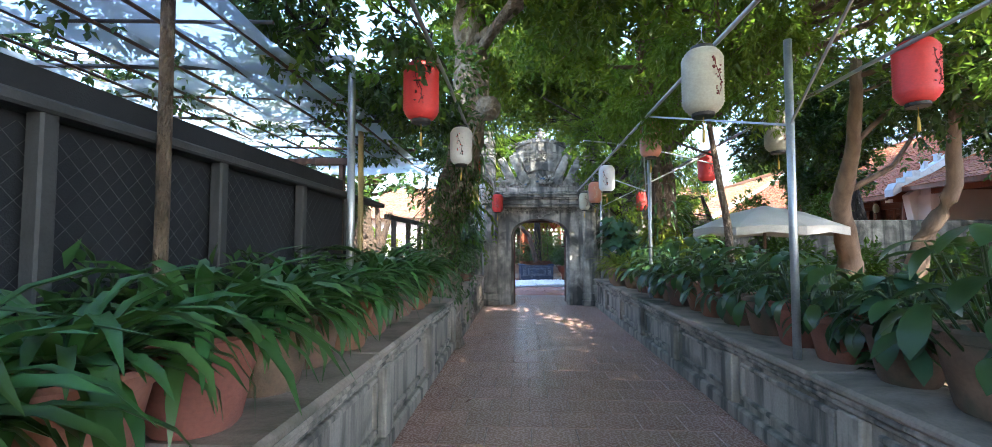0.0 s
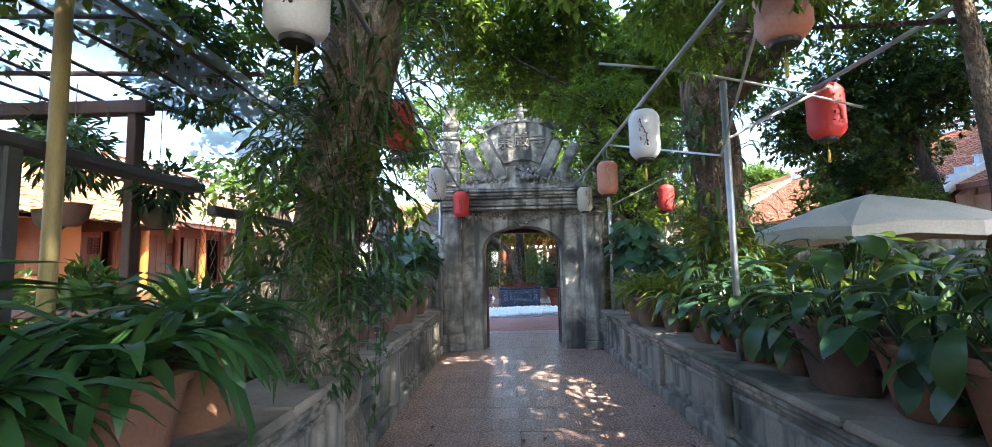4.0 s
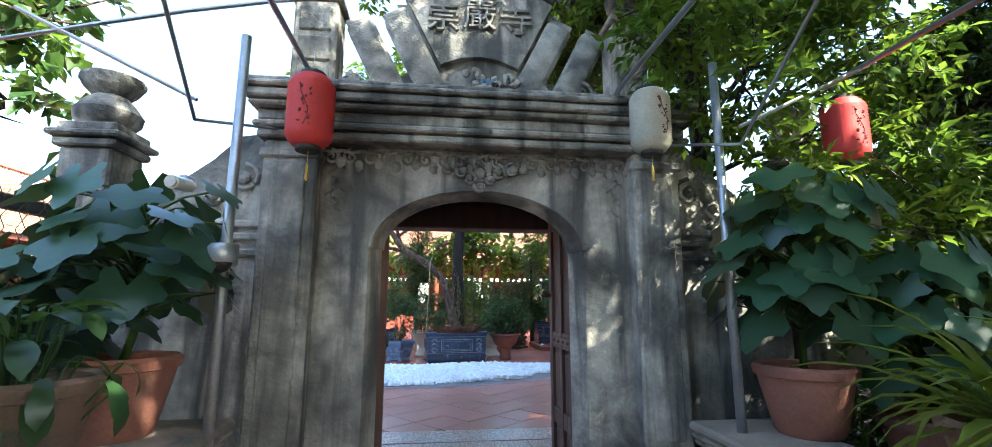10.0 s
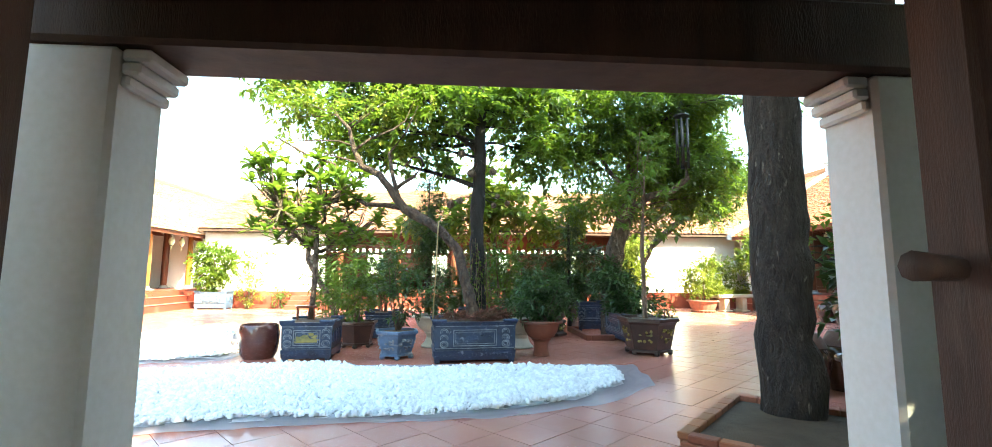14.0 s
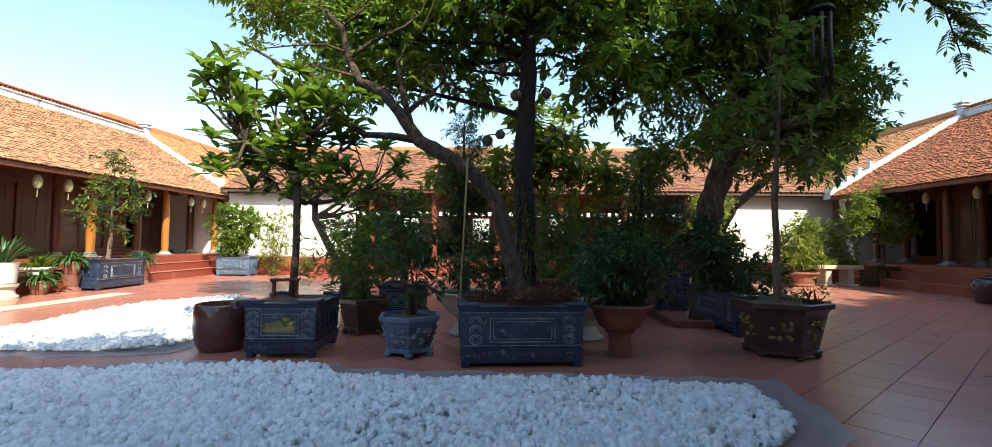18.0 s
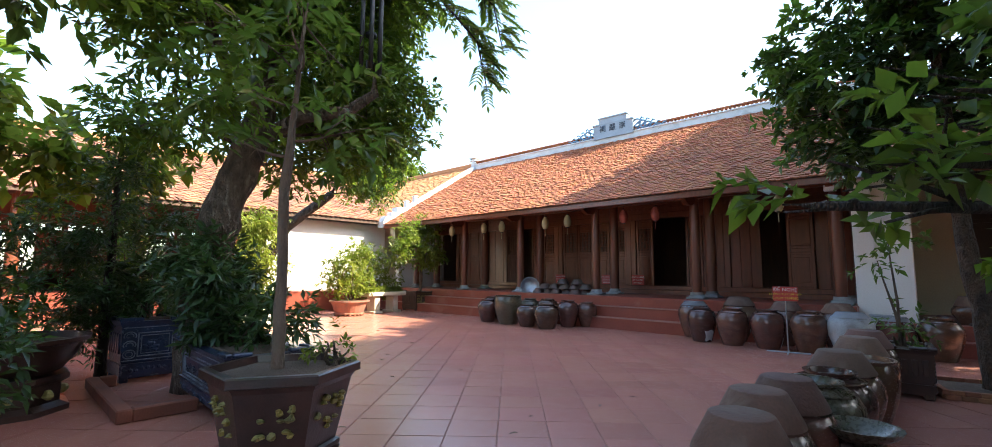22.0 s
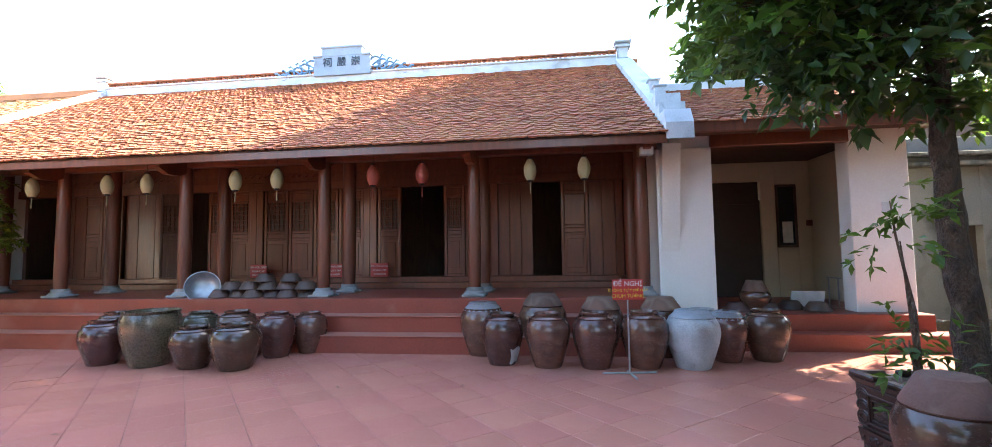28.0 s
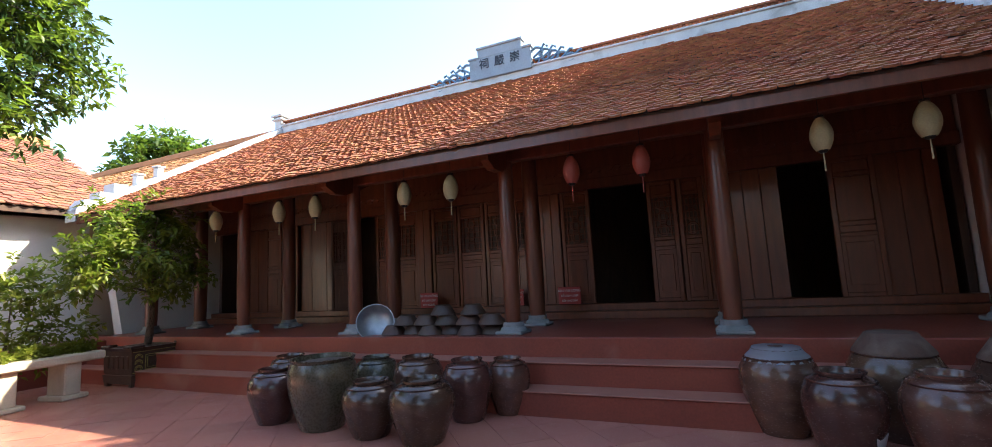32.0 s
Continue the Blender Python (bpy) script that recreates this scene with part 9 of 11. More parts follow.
def frangipani(name, label, trunk, radii, tips, seed, leaf):
    t = thing(name, label, "tree", *trunk[0])
    o = Vector(trunk[0]); rnd = random.Random(seed)
    pts = [Vector(p) - o for p in trunk]
    quick("trunk", lambda g: g.tube(pts, radii, 9), bark_grey, t, smooth="all")
    gl = Geo()
    hubs = []
    for k in range(7):
        t0 = Vector(tips[k]) - o
        base = pts[-1 - (k % 2)]
        hb = base.lerp(t0, 0.55) + Vector((rnd.uniform(-0.1, 0.1), rnd.uniform(-0.1, 0.1), -0.1))
        quick("branch", lambda g: g.tube([base, base.lerp(hb, 0.5) + Vector((rnd.uniform(-0.08, 0.08), rnd.uniform(-0.08, 0.08), -0.05)), hb], [radii[-1] * 0.8, radii[-1] * 0.6, 0.022], 8), bark_grey, t, smooth="all")
        hubs.append(hb)
    for tip in tips:
        e = Vector(tip) - o
        a = min(hubs, key=lambda p: (p - e).length)
        mid = a.lerp(e, 0.5) + Vector((rnd.uniform(-0.12, 0.12), rnd.uniform(-0.12, 0.12), -0.06))
        quick("branch", lambda g: g.tube([a, mid, e], [0.02, 0.016, 0.011], 7), bark_grey, t, smooth="all")
        for k in range(13):
            an = 2.4 * k + rnd.uniform(-0.2, 0.2)
            strap(gl, tuple(e + Vector((0, 0, rnd.uniform(-0.05, 0.03)))), an, rnd.uniform(0.2, 0.32), rnd.uniform(0.085, 0.12), radians(rnd.uniform(-5, 65)), radians(rnd.uniform(10, 55)), 0, 4, 0.12, rnd.uniform(-0.3, 0.3))
    part("foliage", gl, leaf, t, smooth="all")
    return t


rnd = random.Random(91)
frangipani("frangipani_tree", "frangipani tree with long leaves in the mustard relief planter", [(-2.66, 22.25, 0.55), (-2.6, 22.2, 1.2), (-2.58, 22.15, 1.85), (-2.6, 22.15, 2.2)], [0.05, 0.045, 0.045, 0.05],
           [(-2.75 + rnd.uniform(-1.05, 0.85), 22.2 + rnd.uniform(-0.5, 0.6), rnd.uniform(1.9, 3.5)) for k in range(88)], 92, leaf_bright)
frangipani("frangipani_tree", "leaning frangipani with a bent grey trunk", [(-3.05, 25.4, 0), (-3.1, 25.5, 0.6), (-3.5, 25.7, 1.2), (-3.9, 25.9, 1.8), (-3.9, 25.9, 2.1)], [0.09, 0.08, 0.075, 0.07, 0.06],
           [(-3.6 + rnd.uniform(-1.3, 1.6), 25.8 + rnd.uniform(-0.5, 0.5), rnd.uniform(2.1, 3.3)) for k in range(34)], 93, leaf_bright)
# creeper that hangs on the dark trunk
vine = thing("trunk_creeper", "pale green creeper strands that hang on the dark trunk", "climbing plant", 0.3, 23.45, 0)
gs, gl = Geo(), Geo()
rnd = random.Random(410)
for k in range(20):
    a = rnd.uniform(-2.3, 0.6)
    top, low_z = rnd.uniform(1.5, 2.2), rnd.uniform(0.45, 1.0)
    pts = [Vector((0.165 * math.cos(a), 0.165 * math.sin(a), top))]
    for q in range(1, 7):
        f = q / 6
        pts.append(Vector(((0.17 + 0.14 * f * f) * math.cos(a + 0.2 * math.sin(3 * f + k)), (0.17 + 0.14 * f * f) * math.sin(a + 0.2 * math.sin(3 * f + k)), top + (low_z - top) * f)))
    gs.tube(pts, 0.005, 4)
    for q in range(26):
        f = rnd.uniform(0, 5.99)
        p_ = pts[int(f)].lerp(pts[int(f) + 1], f % 1)
        strap(gl, tuple(p_), rnd.uniform(0, 6.3), rnd.uniform(0.05, 0.10), 0.03, radians(rnd.uniform(-60, 20)), radians(40), 0, 3, 0.1)
part("stem", gs, bark_pale, vine, kind="stuff")
part("foliage", gl, leaf_bright, vine, smooth="all")
# wide bowl on a carved stand, red bowl and a slim potted shrub of the back row
bb = thing("round_planter", "wide dark glazed bowl on a carved eight-sided stand", "planter", 2.05, 25.2, 0, group="glazed planters")
quick("stand", lambda g: g.lathe([(0.50, 0), (0.50, 0.05), (0.42, 0.09), (0.42, 0.26), (0.48, 0.30), (0.48, 0.35)], 8, sides=8, turn=0.5), brown_glaze, bb)
for k in range(8):
    quick("stand_relief", lambda g: g.blob((0.41 * math.cos(0.785 * k), 0.41 * math.sin(0.785 * k), 0.17), (0.05, 0.05, 0.05), seed=k, n=7, rough=0.4), yellow_glaze, bb)
quick("bowl", lambda g: g.lathe([(0.34, 0.35), (0.40, 0.38), (0.50, 0.52), (0.55, 0.64), (0.60, 0.66), (0.61, 0.70), (0.56, 0.70), (0.53, 0.62)], 28), brown_glaze, bb, smooth=40)
quick("soil", lambda g: g.lathe([(0.54, 0.64), (0.3, 0.67), (0.01, 0.68)], 16), earth, bb)
bush("potted_shrub", "low mixed plants in the wide dark bowl", 2.05, 25.2, 0.66, [(-0.3, 0, 0.16, 0.18), (0.2, 0.1, 0.12, 0.16), (0, -0.2, 0.1, 0.16), (-0.1, 0.2, 0.4, 0.16)], 500, 0.1, leaf_mid, 411, 2.0)
urn("pedestal_pot", "red clay bowl on a foot behind the dark trunk", 0.75, 24.35, 0.34, 0.76, red_clay)
bush("potted_shrub", "sparse succulent plants in the red bowl", 0.75, 24.35, 0.74, [(0, 0, 0.12, 0.18), (0.12, 0, 0.2, 0.12)], 200, 0.09, leaf_mid, 412, 2.6)
urn("pedestal_pot", "small terracotta pot by the north paving", 3.62, 29.4, 0.26, 0.5, terracotta)
bush("potted_shrub", "slim bright green shrub in a terracotta pot", 3.62, 29.4, 0.48, [(0, 0, 0.4, 0.3), (0.1, 0, 0.8, 0.32), (-0.1, 0, 1.2, 0.3), (0, 0, 1.5, 0.24), (-0.25, 0, 0.8, 0.22)], 1600, 0.11, leaf_bright, 413, 2.2)
fruit = thing("cannonball_fruit", "round brown fruits that hang on bare stalks from the trunk", "fruit")
for i, (x, y, z, r) in enumerate(((-0.27, 23.3, 2.85, 0.085), (-0.08, 23.25, 2.93, 0.075), (0.15, 23.2, 3.5, 0.09), (0.62, 23.3, 2.85, 0.06), (0.7, 23.35, 3.05, 0.06), (0.6, 23.25, 3.55, 0.08), (0.9, 23.3, 2.9, 0.06), (-0.05, 23.2, 3.9, 0.08))):
    quick("fruit", lambda g: g.blob((x, y, z), (r, r, r), seed=i, n=12, rough=0.03), bark_grey, fruit, smooth="all")
    quick("stalk", lambda g: g.tube([(0.32, 23.42, z + 0.35), ((x + 0.32) / 2, y, z + 0.1), (x, y, z + r)], 0.009, 5), bark_dark, fruit)
chime = thing("wind_chime", "large black tubular wind chime on a bare bough", "wind chime", 4.92, 23.7, 3.9)
quick("ring", lambda g: g.lathe([(0.16, 1.12), (0.17, 1.12), (0.17, 1.16), (0.16, 1.16)], 18), black_trim, chime)
for k in range(6):
    a = math.pi * k / 3
    quick("tube", lambda g: g.tube([(0.13 * math.cos(a), 0.13 * math.sin(a), 0.15 - 0.05 * k), (0.13 * math.cos(a), 0.13 * math.sin(a), 1.05)], 0.028, 8), black_trim, chime, smooth="all")
quick("hanger", lambda g: [g.tube([(0.15 * math.cos(a), 0.15 * math.sin(a), 1.16), (0, 0, 1.5)], 0.004, 4) for a in (0, 2.1, 4.2)], black_trim, chime)
quick("clapper", lambda g: (g.tube([(0, 0, 1.14), (0, 0, 0.1)], 0.004, 4), g.lathe([(0.07, 0.42), (0.07, 0.46)], 12), g.box(-0.06, 0.06, -0.008, 0.008, -0.1, 0.1, 0.004)), black_trim, chime)
quick("bare_bough", lambda g: g.tube([(4.05, 24.9, 3.0), (4.4, 24.4, 3.3), (4.75, 23.9, 3.35), (5.0, 23.7, 3.6), (4.95, 23.65, 3.95)], [0.1, 0.085, 0.075, 0.06, 0.05], 9), bark_grey, None, "bare sawn bough that curves up from the tree", smooth="all", category="branch")
quick("bamboo_stake", lambda g: (g.tube([(-0.5, 21.75, 0.6), (-0.46, 21.75, 1.5), (-0.44, 21.9, 2.35)], 0.012, 6), g.tube([(-0.44, 21.9, 2.3), (-0.4, 22.5, 2.5)], 0.006, 4)), bamboo, None, "thin bamboo stake tied to the leaning tree", category="stake")

# ---- white pebbles on plastic sheets ----
def inside(px, py, poly):
    c = False
    j = len(poly) - 1
    for i in range(len(poly)):
        (xi, yi), (xj, yj) = poly[i], poly[j]
        if (yi > py) != (yj > py) and px < (xj - xi) * (py - yi) / (yj - yi) + xi:
            c = not c
        j = i
    return c


SHEET_A = [(-6.6, 20.75), (-5.0, 21.0), (-3.6, 21.42), (-1.78, 21.45), (-1.6, 21.25), (2.72, 21.1), (2.5, 19.75), (1.6, 18.9), (0.38, 18.42), (-1.5, 18.30), (-3.0, 18.1), (-6.0, 17.9)]
SHEET_B = [(-7.2, 21.5), (-5.0, 21.5), (-3.9, 21.75), (-3.8, 22.2), (-4.3, 23.2), (-6.1, 27.6), (-7.4, 26.2)]
ico_v = [(0, 0, 1), (0.894, 0, 0.447), (0.276, 0.851, 0.447), (-0.724, 0.526, 0.447), (-0.724, -0.526, 0.447), (0.276, -0.851, 0.447), (0.724, 0.526, -0.447), (-0.276, 0.851, -0.447), (-0.894, 0, -0.447), (-0.276, -0.851, -0.447), (0.724, -0.526, -0.447)]
ico_f = [(0, 1, 2), (0, 2, 3), (0, 3, 4), (0, 4, 5), (0, 5, 1), (1, 6, 2), (2, 7, 3), (3, 8, 4), (4, 9, 5), (5, 10, 1), (6, 7, 2), (7, 8, 3), (8, 9, 4), (9, 10, 5), (10, 6, 1)]


def pebble_bed(name, label, poly, margin, count, seed, near):
    sheet = thing(name + "_sheet", "crumpled clear plastic sheet under the pebbles", "plastic sheet")
    rs = random.Random(seed)
    cx, cy = sum(p[0] for p in poly) / len(poly), sum(p[1] for p in poly) / len(poly)
    ring = []
    for (ax, ay), (bx, by) in zip(poly, poly[1:] + poly[:1]):
        n = max(2, int(math.hypot(bx - ax, by - ay) / 0.18))
        for k in range(n):
            ring.append((ax + (bx - ax) * k / n + rs.uniform(-0.03, 0.03), ay + (by - ay) * k / n + rs.uniform(-0.03, 0.03)))
    vs, fs, n = [], [], len(ring)
    for j, (f, z) in enumerate(((1.0, 0.005), (0.99, 0.012), (0.965, 0.008), (0.93, 0.02), (0.90, 0.022), (0.0, 0.022))):
        for x, y in ring:
            vs.append((cx + (x - cx) * f, cy + (y - cy) * f, z + rs.uniform(-0.003, 0.024)))
    for j in range(5):
        for i in range(n):
            fs.append((j * n + i, j * n + (i + 1) % n, (j + 1) * n + (i + 1) % n, (j + 1) * n + i))
    g = Geo(); g.add(vs, fs)
    part("sheet", g, plastic_film, sheet, smooth="all")
    xs, ys_ = [p[0] for p in poly], [p[1] for p in poly]
    inner = [(cx + (x - cx) * margin, cy + (y - cy) * margin - ((0.24 if x > -1.7 else 0.14) if y > cy + 1.0 else 0.0)) for x, y in poly]
    np_rs = np.random.RandomState(seed)
    got = []
    while len(got) < count:
        x, y = rs.uniform(min(xs), max(xs)), rs.uniform(min(ys_), max(ys_))
        if inside(x, y, inner):
            got.append((x, y))
    V0 = np.array(ico_v)
    P = np.zeros((count, 11, 3))
    s = (0.016 + 0.028 * np_rs.rand(count, 1, 1) ** 1.8) * near
    P[:] = V0[None] * s * np_rs.uniform(0.7, 1.25, (count, 11, 1)) * np_rs.uniform(0.7, 1.2, (count, 1, 3))
    edge = np.array([min(1.0, 3.0 * min(abs(x - min(xs)), abs(x - max(xs)), abs(y - min(ys_)), abs(y - max(ys_)))) for x, y in got])
    hgt = 0.03 + 0.02 * np.sin(np.array([q[0] for q in got]) * 2.1) * np.cos(np.array([q[1] for q in got]) * 2.7) + np_rs.uniform(0, 0.035, count)
    P[:, :, 0] += np.array([q[0] for q in got])[:, None]
    P[:, :, 1] += np.array([q[1] for q in got])[:, None]
    P[:, :, 2] += np.maximum(0.02, hgt * edge + 0.02)[:, None]
    F = (np.array(ico_f)[None] + (np.arange(count) * 11)[:, None, None]).reshape(-1, 3)
    me = bpy.data.meshes.new(name)
    me.vertices.add(count * 11); me.vertices.foreach_set("co", P.astype(np.float32).ravel())
    me.loops.add(F.size); me.loops.foreach_set("vertex_index", F.astype(np.int32).ravel())
    me.polygons.add(len(F)); me.polygons.foreach_set("loop_start", (np.arange(len(F)) * 3).astype(np.int32))
    me.materials.append(pebble_white)
    me.update(calc_edges=True)
    ob = new(name, me)
    tagged(ob, label, "pebbles", "", "stuff")
    g = Geo()
    n = len(inner)
    g.add([(cx, cy, 0.055)] + [(x, y, 0.03) for x, y in inner], [(0, i + 1, (i + 1) % n + 1) for i in range(n)])
    part("gravel_bed", g, pebble_white, sheet, "white stone grit between the pebbles")
    return ob


pebble_bed("white_pebbles", "bed of white marble pebbles spread on plastic", SHEET_A, 0.90, 19000, 5, 1.0)
pebble_bed("white_pebbles", "second patch of white marble pebbles", SHEET_B, 0.87, 7500, 6, 1.15)

# brick planter round the tall tree
pl = thing("tree_planter", "low square red brick planter full of earth round the tree", "planter", 3.0, 17.6, 0, 46)
quick("earth_fill", lambda g: g.lathe([(1.14, 0.0), (1.14, 0.07), (0.3, 0.10), (0.01, 0.10)], 4, sides=4, turn=0.5), earth, pl)
g = Geo(); g.box(-0.115, 0.115, -0.055, 0.055, 0, 0.062, 0.008)
brick_me = g.mesh("brick", brick_orange)
for k in range(4):
    for q in range(7):
        for lay in range(2):
            along = -0.74 + 0.236 * q + (0.06 if lay else 0.0)
            part("brick", brick_me, None, pl, at=pose(0, 0, 0, 0, 0, 90 * k) @ pose(along, -0.84, 0.066 * lay))
pl2 = copy_thing(pl, pose(9.72, 18.3, 0, 0, 0, 12) @ Matrix.Diagonal((0.55, 0.55, 0.8, 1)))
tagged(pl2, "low square red brick planter round the magnolia")
for x, y, z, r, h_ in ((3.97, 18.12, 0, 0.28, 0.62), (4.12, 16.85, 0, 0.3, 0.5)):
    urn("pedestal_pot", "dark brown pedestal pot beside the tall tree", x, y, r, h_, brown_glaze)
    bush("potted_shrub", "leafy shrub with large leaves in a dark pot", x, y, h_ - 0.02, [(0, -0.05, 0.4, 0.24), (-0.08, -0.05, 0.65, 0.24), (0.08, -0.1, 0.7, 0.24), (0, -0.05, 0.95, 0.22), (0.05, -0.1, 1.2, 0.2)], 900, 0.12, leaf_dark, int(x * 10), 2.0)
poly_tub("round_planter", "low dark bonsai bowl beside the gatehouse", 3.1, 16.6, 0, 0.34, 0.26, 12, brown_glaze)

# ---- jars ----
JAR = [(0.60, 0.0), (0.63, 0.02), (0.78, 0.22), (0.95, 0.48), (1.0, 0.62), (0.97, 0.76), (0.82, 0.89), (0.62, 0.945), (0.56, 0.955), (0.565, 0.97), (0.62, 0.98), (0.62, 1.0), (0.54, 1.0), (0.5, 0.97), (0.48, 0.9)]
OPEN = [(0.62, 0.0), (0.65, 0.02), (0.80, 0.25), (0.94, 0.5), (0.99, 0.7), (0.97, 0.86), (0.90, 0.95), (0.93, 0.965), (0.95, 1.0), (0.86, 1.0), (0.82, 0.9), (0.8, 0.6)]


def jar(x, y, r, h, mat=jar_glaze, lid=False, prof=JAR, label="round-shouldered brown glazed storage jar on the tiles", patch=0, turn=0.0, group="sauce jars", z=0.0, tape=False):
    t = thing("storage_jar", label, "jar", x, y, z, turn, group)
    quick("body", lambda g: g.lathe([(q * r, w * h) for q, w in prof], 28), mat, t, smooth=40)
    if prof is JAR:
        quick("rim_band", lambda g: g.lathe([(r * 0.80, h * 0.895), (r * 0.84, h * 0.885), (r * 0.80, h * 0.905)], 28, close=False), mat, t, smooth="all")
    if lid:
        lr = r * 0.80
        quick("lid", lambda g: g.lathe([(lr, h * 0.90), (lr * 1.04, h * 0.905), (lr * 1.02, h * 0.93), (lr * 0.66, h * 0.90 + 0.17), (lr * 0.62, h * 0.90 + 0.175), (0.01, h * 0.90 + 0.17)], 26), lid_clay, t, "upturned clay bowl used as a lid", smooth=40)
    else:
        # dark disc in place of the shade down in the jar
        quick("inside", lambda g: g.lathe([(r * (0.5 if prof is JAR else 0.82), h * 0.93), (0.01, h * 0.925)], 20, close=False), interior_shade, t, "dark mouth")
    if patch:
        for k in range(patch):
            g = Geo()
            a0, z0, wa, hz = (-2.3, 0.05, 0.42, 0.3) if k == 0 else (-1.2, 0.55, 0.22, 0.3)
            n = 6
            for i in range(n + 1):
                for j in range(n + 1):
                    a = a0 + wa * (i / n - 0.5) * 2 + 0.05 * math.sin(7 * j)
                    w = z0 + hz * j / n + 0.03 * math.sin(5 * i)
                    q = np.interp(w, [p[1] for p in prof[:9]], [p[0] for p in prof[:9]]) * r + 0.004
                    g.v.append((q * math.cos(a), q * math.sin(a), w * h))
            for i in range(n):
                for j in range(n):
                    g.f.append((i * (n + 1) + j, (i + 1) * (n + 1) + j, (i + 1) * (n + 1) + j + 1, i * (n + 1) + j + 1)); g.m.append(0)
            part("plaster_patch", g, jar_white, t, "white plaster patch", smooth="all")
    if tape:
        quick("tied_cloth", lambda g: g.lathe([(r * 0.86, h * 0.86), (r * 0.80, h * 0.905), (r * 0.66, h * 0.965), (r * 0.6, h * 1.015), (r * 0.2, h * 1.02)], 20, close=False), plastic_film, t, "plastic sheet tied over the mouth", smooth="all")
    return t


for x, y, r, h, mt, kw in ((11.55, 27.95, 0.30, 0.62, jar_glaze, {}), (11.55, 27.2, 0.38, 0.76, jar_green, dict(prof=OPEN, label="large olive glazed open jar on the tiles")), (11.45, 26.45, 0.30, 0.56, jar_glaze, dict(tape=False)), (11.42, 25.8, 0.33, 0.60, jar_glaze, {}),
                           (12.2, 25.7, 0.29, 0.66, jar_glaze, {}), (12.55, 25.35, 0.26, 0.62, jar_glaze, {}), (12.2, 26.35, 0.30, 0.68, jar_glaze, {}), (12.25, 27.0, 0.28, 0.66, jar_green, {}), (12.2, 28.4, 0.29, 0.66, jar_glaze, {}), (12.15, 27.7, 0.27, 0.64, jar_glaze, {}),
                           (12.55, 22.6, 0.34, 0.76, jar_glaze, dict(tape=True, label="brown glazed jar with plastic tied over its mouth")), (11.95, 22.24, 0.29, 0.68, jar_glaze, dict(patch=1, turn=10, label="brown glazed jar with a white plaster patch")),
                           (11.85, 21.62, 0.30, 0.70, jar_glaze, {}), (11.82, 21.0, 0.30, 0.71, jar_glaze, dict(patch=2, turn=70, label="brown glazed jar patched with white plaster")), (11.88, 20.36, 0.31, 0.72, jar_glaze, {}),
                           (11.9, 19.76, 0.34, 0.72, jar_white, dict(tape=True, label="whitewashed jar with plastic tied over it")), (12.3, 19.2, 0.27, 0.66, jar_glaze, dict(tape=True, label="squat jar with a plastic cover")), (12.4, 18.65, 0.30, 0.68, jar_glaze, {}),
                           (12.62, 21.7, 0.36, 0.80, jar_glaze, dict(lid=True, patch=2, turn=30, label="large brown jar with a clay bowl for a lid")), (12.62, 20.85, 0.34, 0.74, jar_glaze, dict(lid=True)), (12.6, 20.0, 0.34, 0.74, jar_glaze, dict(lid=True)), (12.7, 19.4, 0.27, 0.66, jar_white, {})):
    jar(x, y, r, h, mt, **kw)
for x, y, r, h, mt, kw in ((4.26, 19.36, 0.27, 0.60, jar_glaze, dict(lid=True)), (4.78, 19.42, 0.27, 0.61, jar_glaze, dict(lid=True, patch=1, turn=140)), (5.26, 19.38, 0.27, 0.61, jar_glaze, dict(lid=True, patch=1, turn=150)), (5.76, 19.33, 0.30, 0.64, jar_green, {}),
                           (6.35, 19.31, 0.29, 0.62, jar_glaze, {}), (6.84, 19.30, 0.30, 0.60, jar_glaze, dict(lid=True)), (7.36, 19.24, 0.31, 0.60, jar_glaze, dict(prof=OPEN)), (7.9, 19.27, 0.29, 0.62, jar_glaze, dict(lid=True)), (8.52, 19.27, 0.29, 0.64, jar_glaze, dict(lid=True)),
                           (8.15, 18.0, 0.31, 0.62, jar_glaze, dict(lid=True)), (7.45, 17.88, 0.32, 0.56, jar_glaze, dict(lid=True))):
    jar(x, y, r, h, mt, label="brown stoneware jar with an upturned bowl lid in a row" if kw.get("lid") else "open brown stoneware jar in a row", group="jars in a row", **{k: v for k, v in kw.items() if k != "label"})
quick("shallow_bowl", lambda g: g.lathe([(0.08, 0.40), (0.18, 0.47), (0.2, 0.50), (0.185, 0.5), (0.07, 0.42)], 20, 5.3, 19.03), jar_green, None, "shallow green glazed bowl beside the jars", smooth=40, category="bowl")
quick("bowl_stand", lambda g: g.lathe([(0.14, 0), (0.12, 0.4)], 14, 5.3, 19.03), lid_clay, None, "clay stand under the shallow bowl", smooth=40, category="stand")


bowl_brown = material("dark_brown_clay_bowl", (0.085, 0.045, 0.032), 0.5, (0.05, 0.028, 0.021), 4.0, 0.8, 60, 0.3, by_object=0.3)


def bowl_lid(x, y, z, r, tilt=0, tz=0, mat=bowl_brown, label="upturned clay bowl in a stack on the porch", group="stacked clay bowls"):
    g = Geo(); g.lathe([(r, 0), (r * 1.03, 0.01), (r * 1.0, 0.03), (r * 0.62, 0.14), (r * 0.58, 0.145), (0.01, 0.14)], 22)
    ob = part("clay_bowl", g, mat, None, label, smooth=40, category="bowl", at=pose(x, y, z, 0, tilt, tz))
    return tagged(ob, group=group)


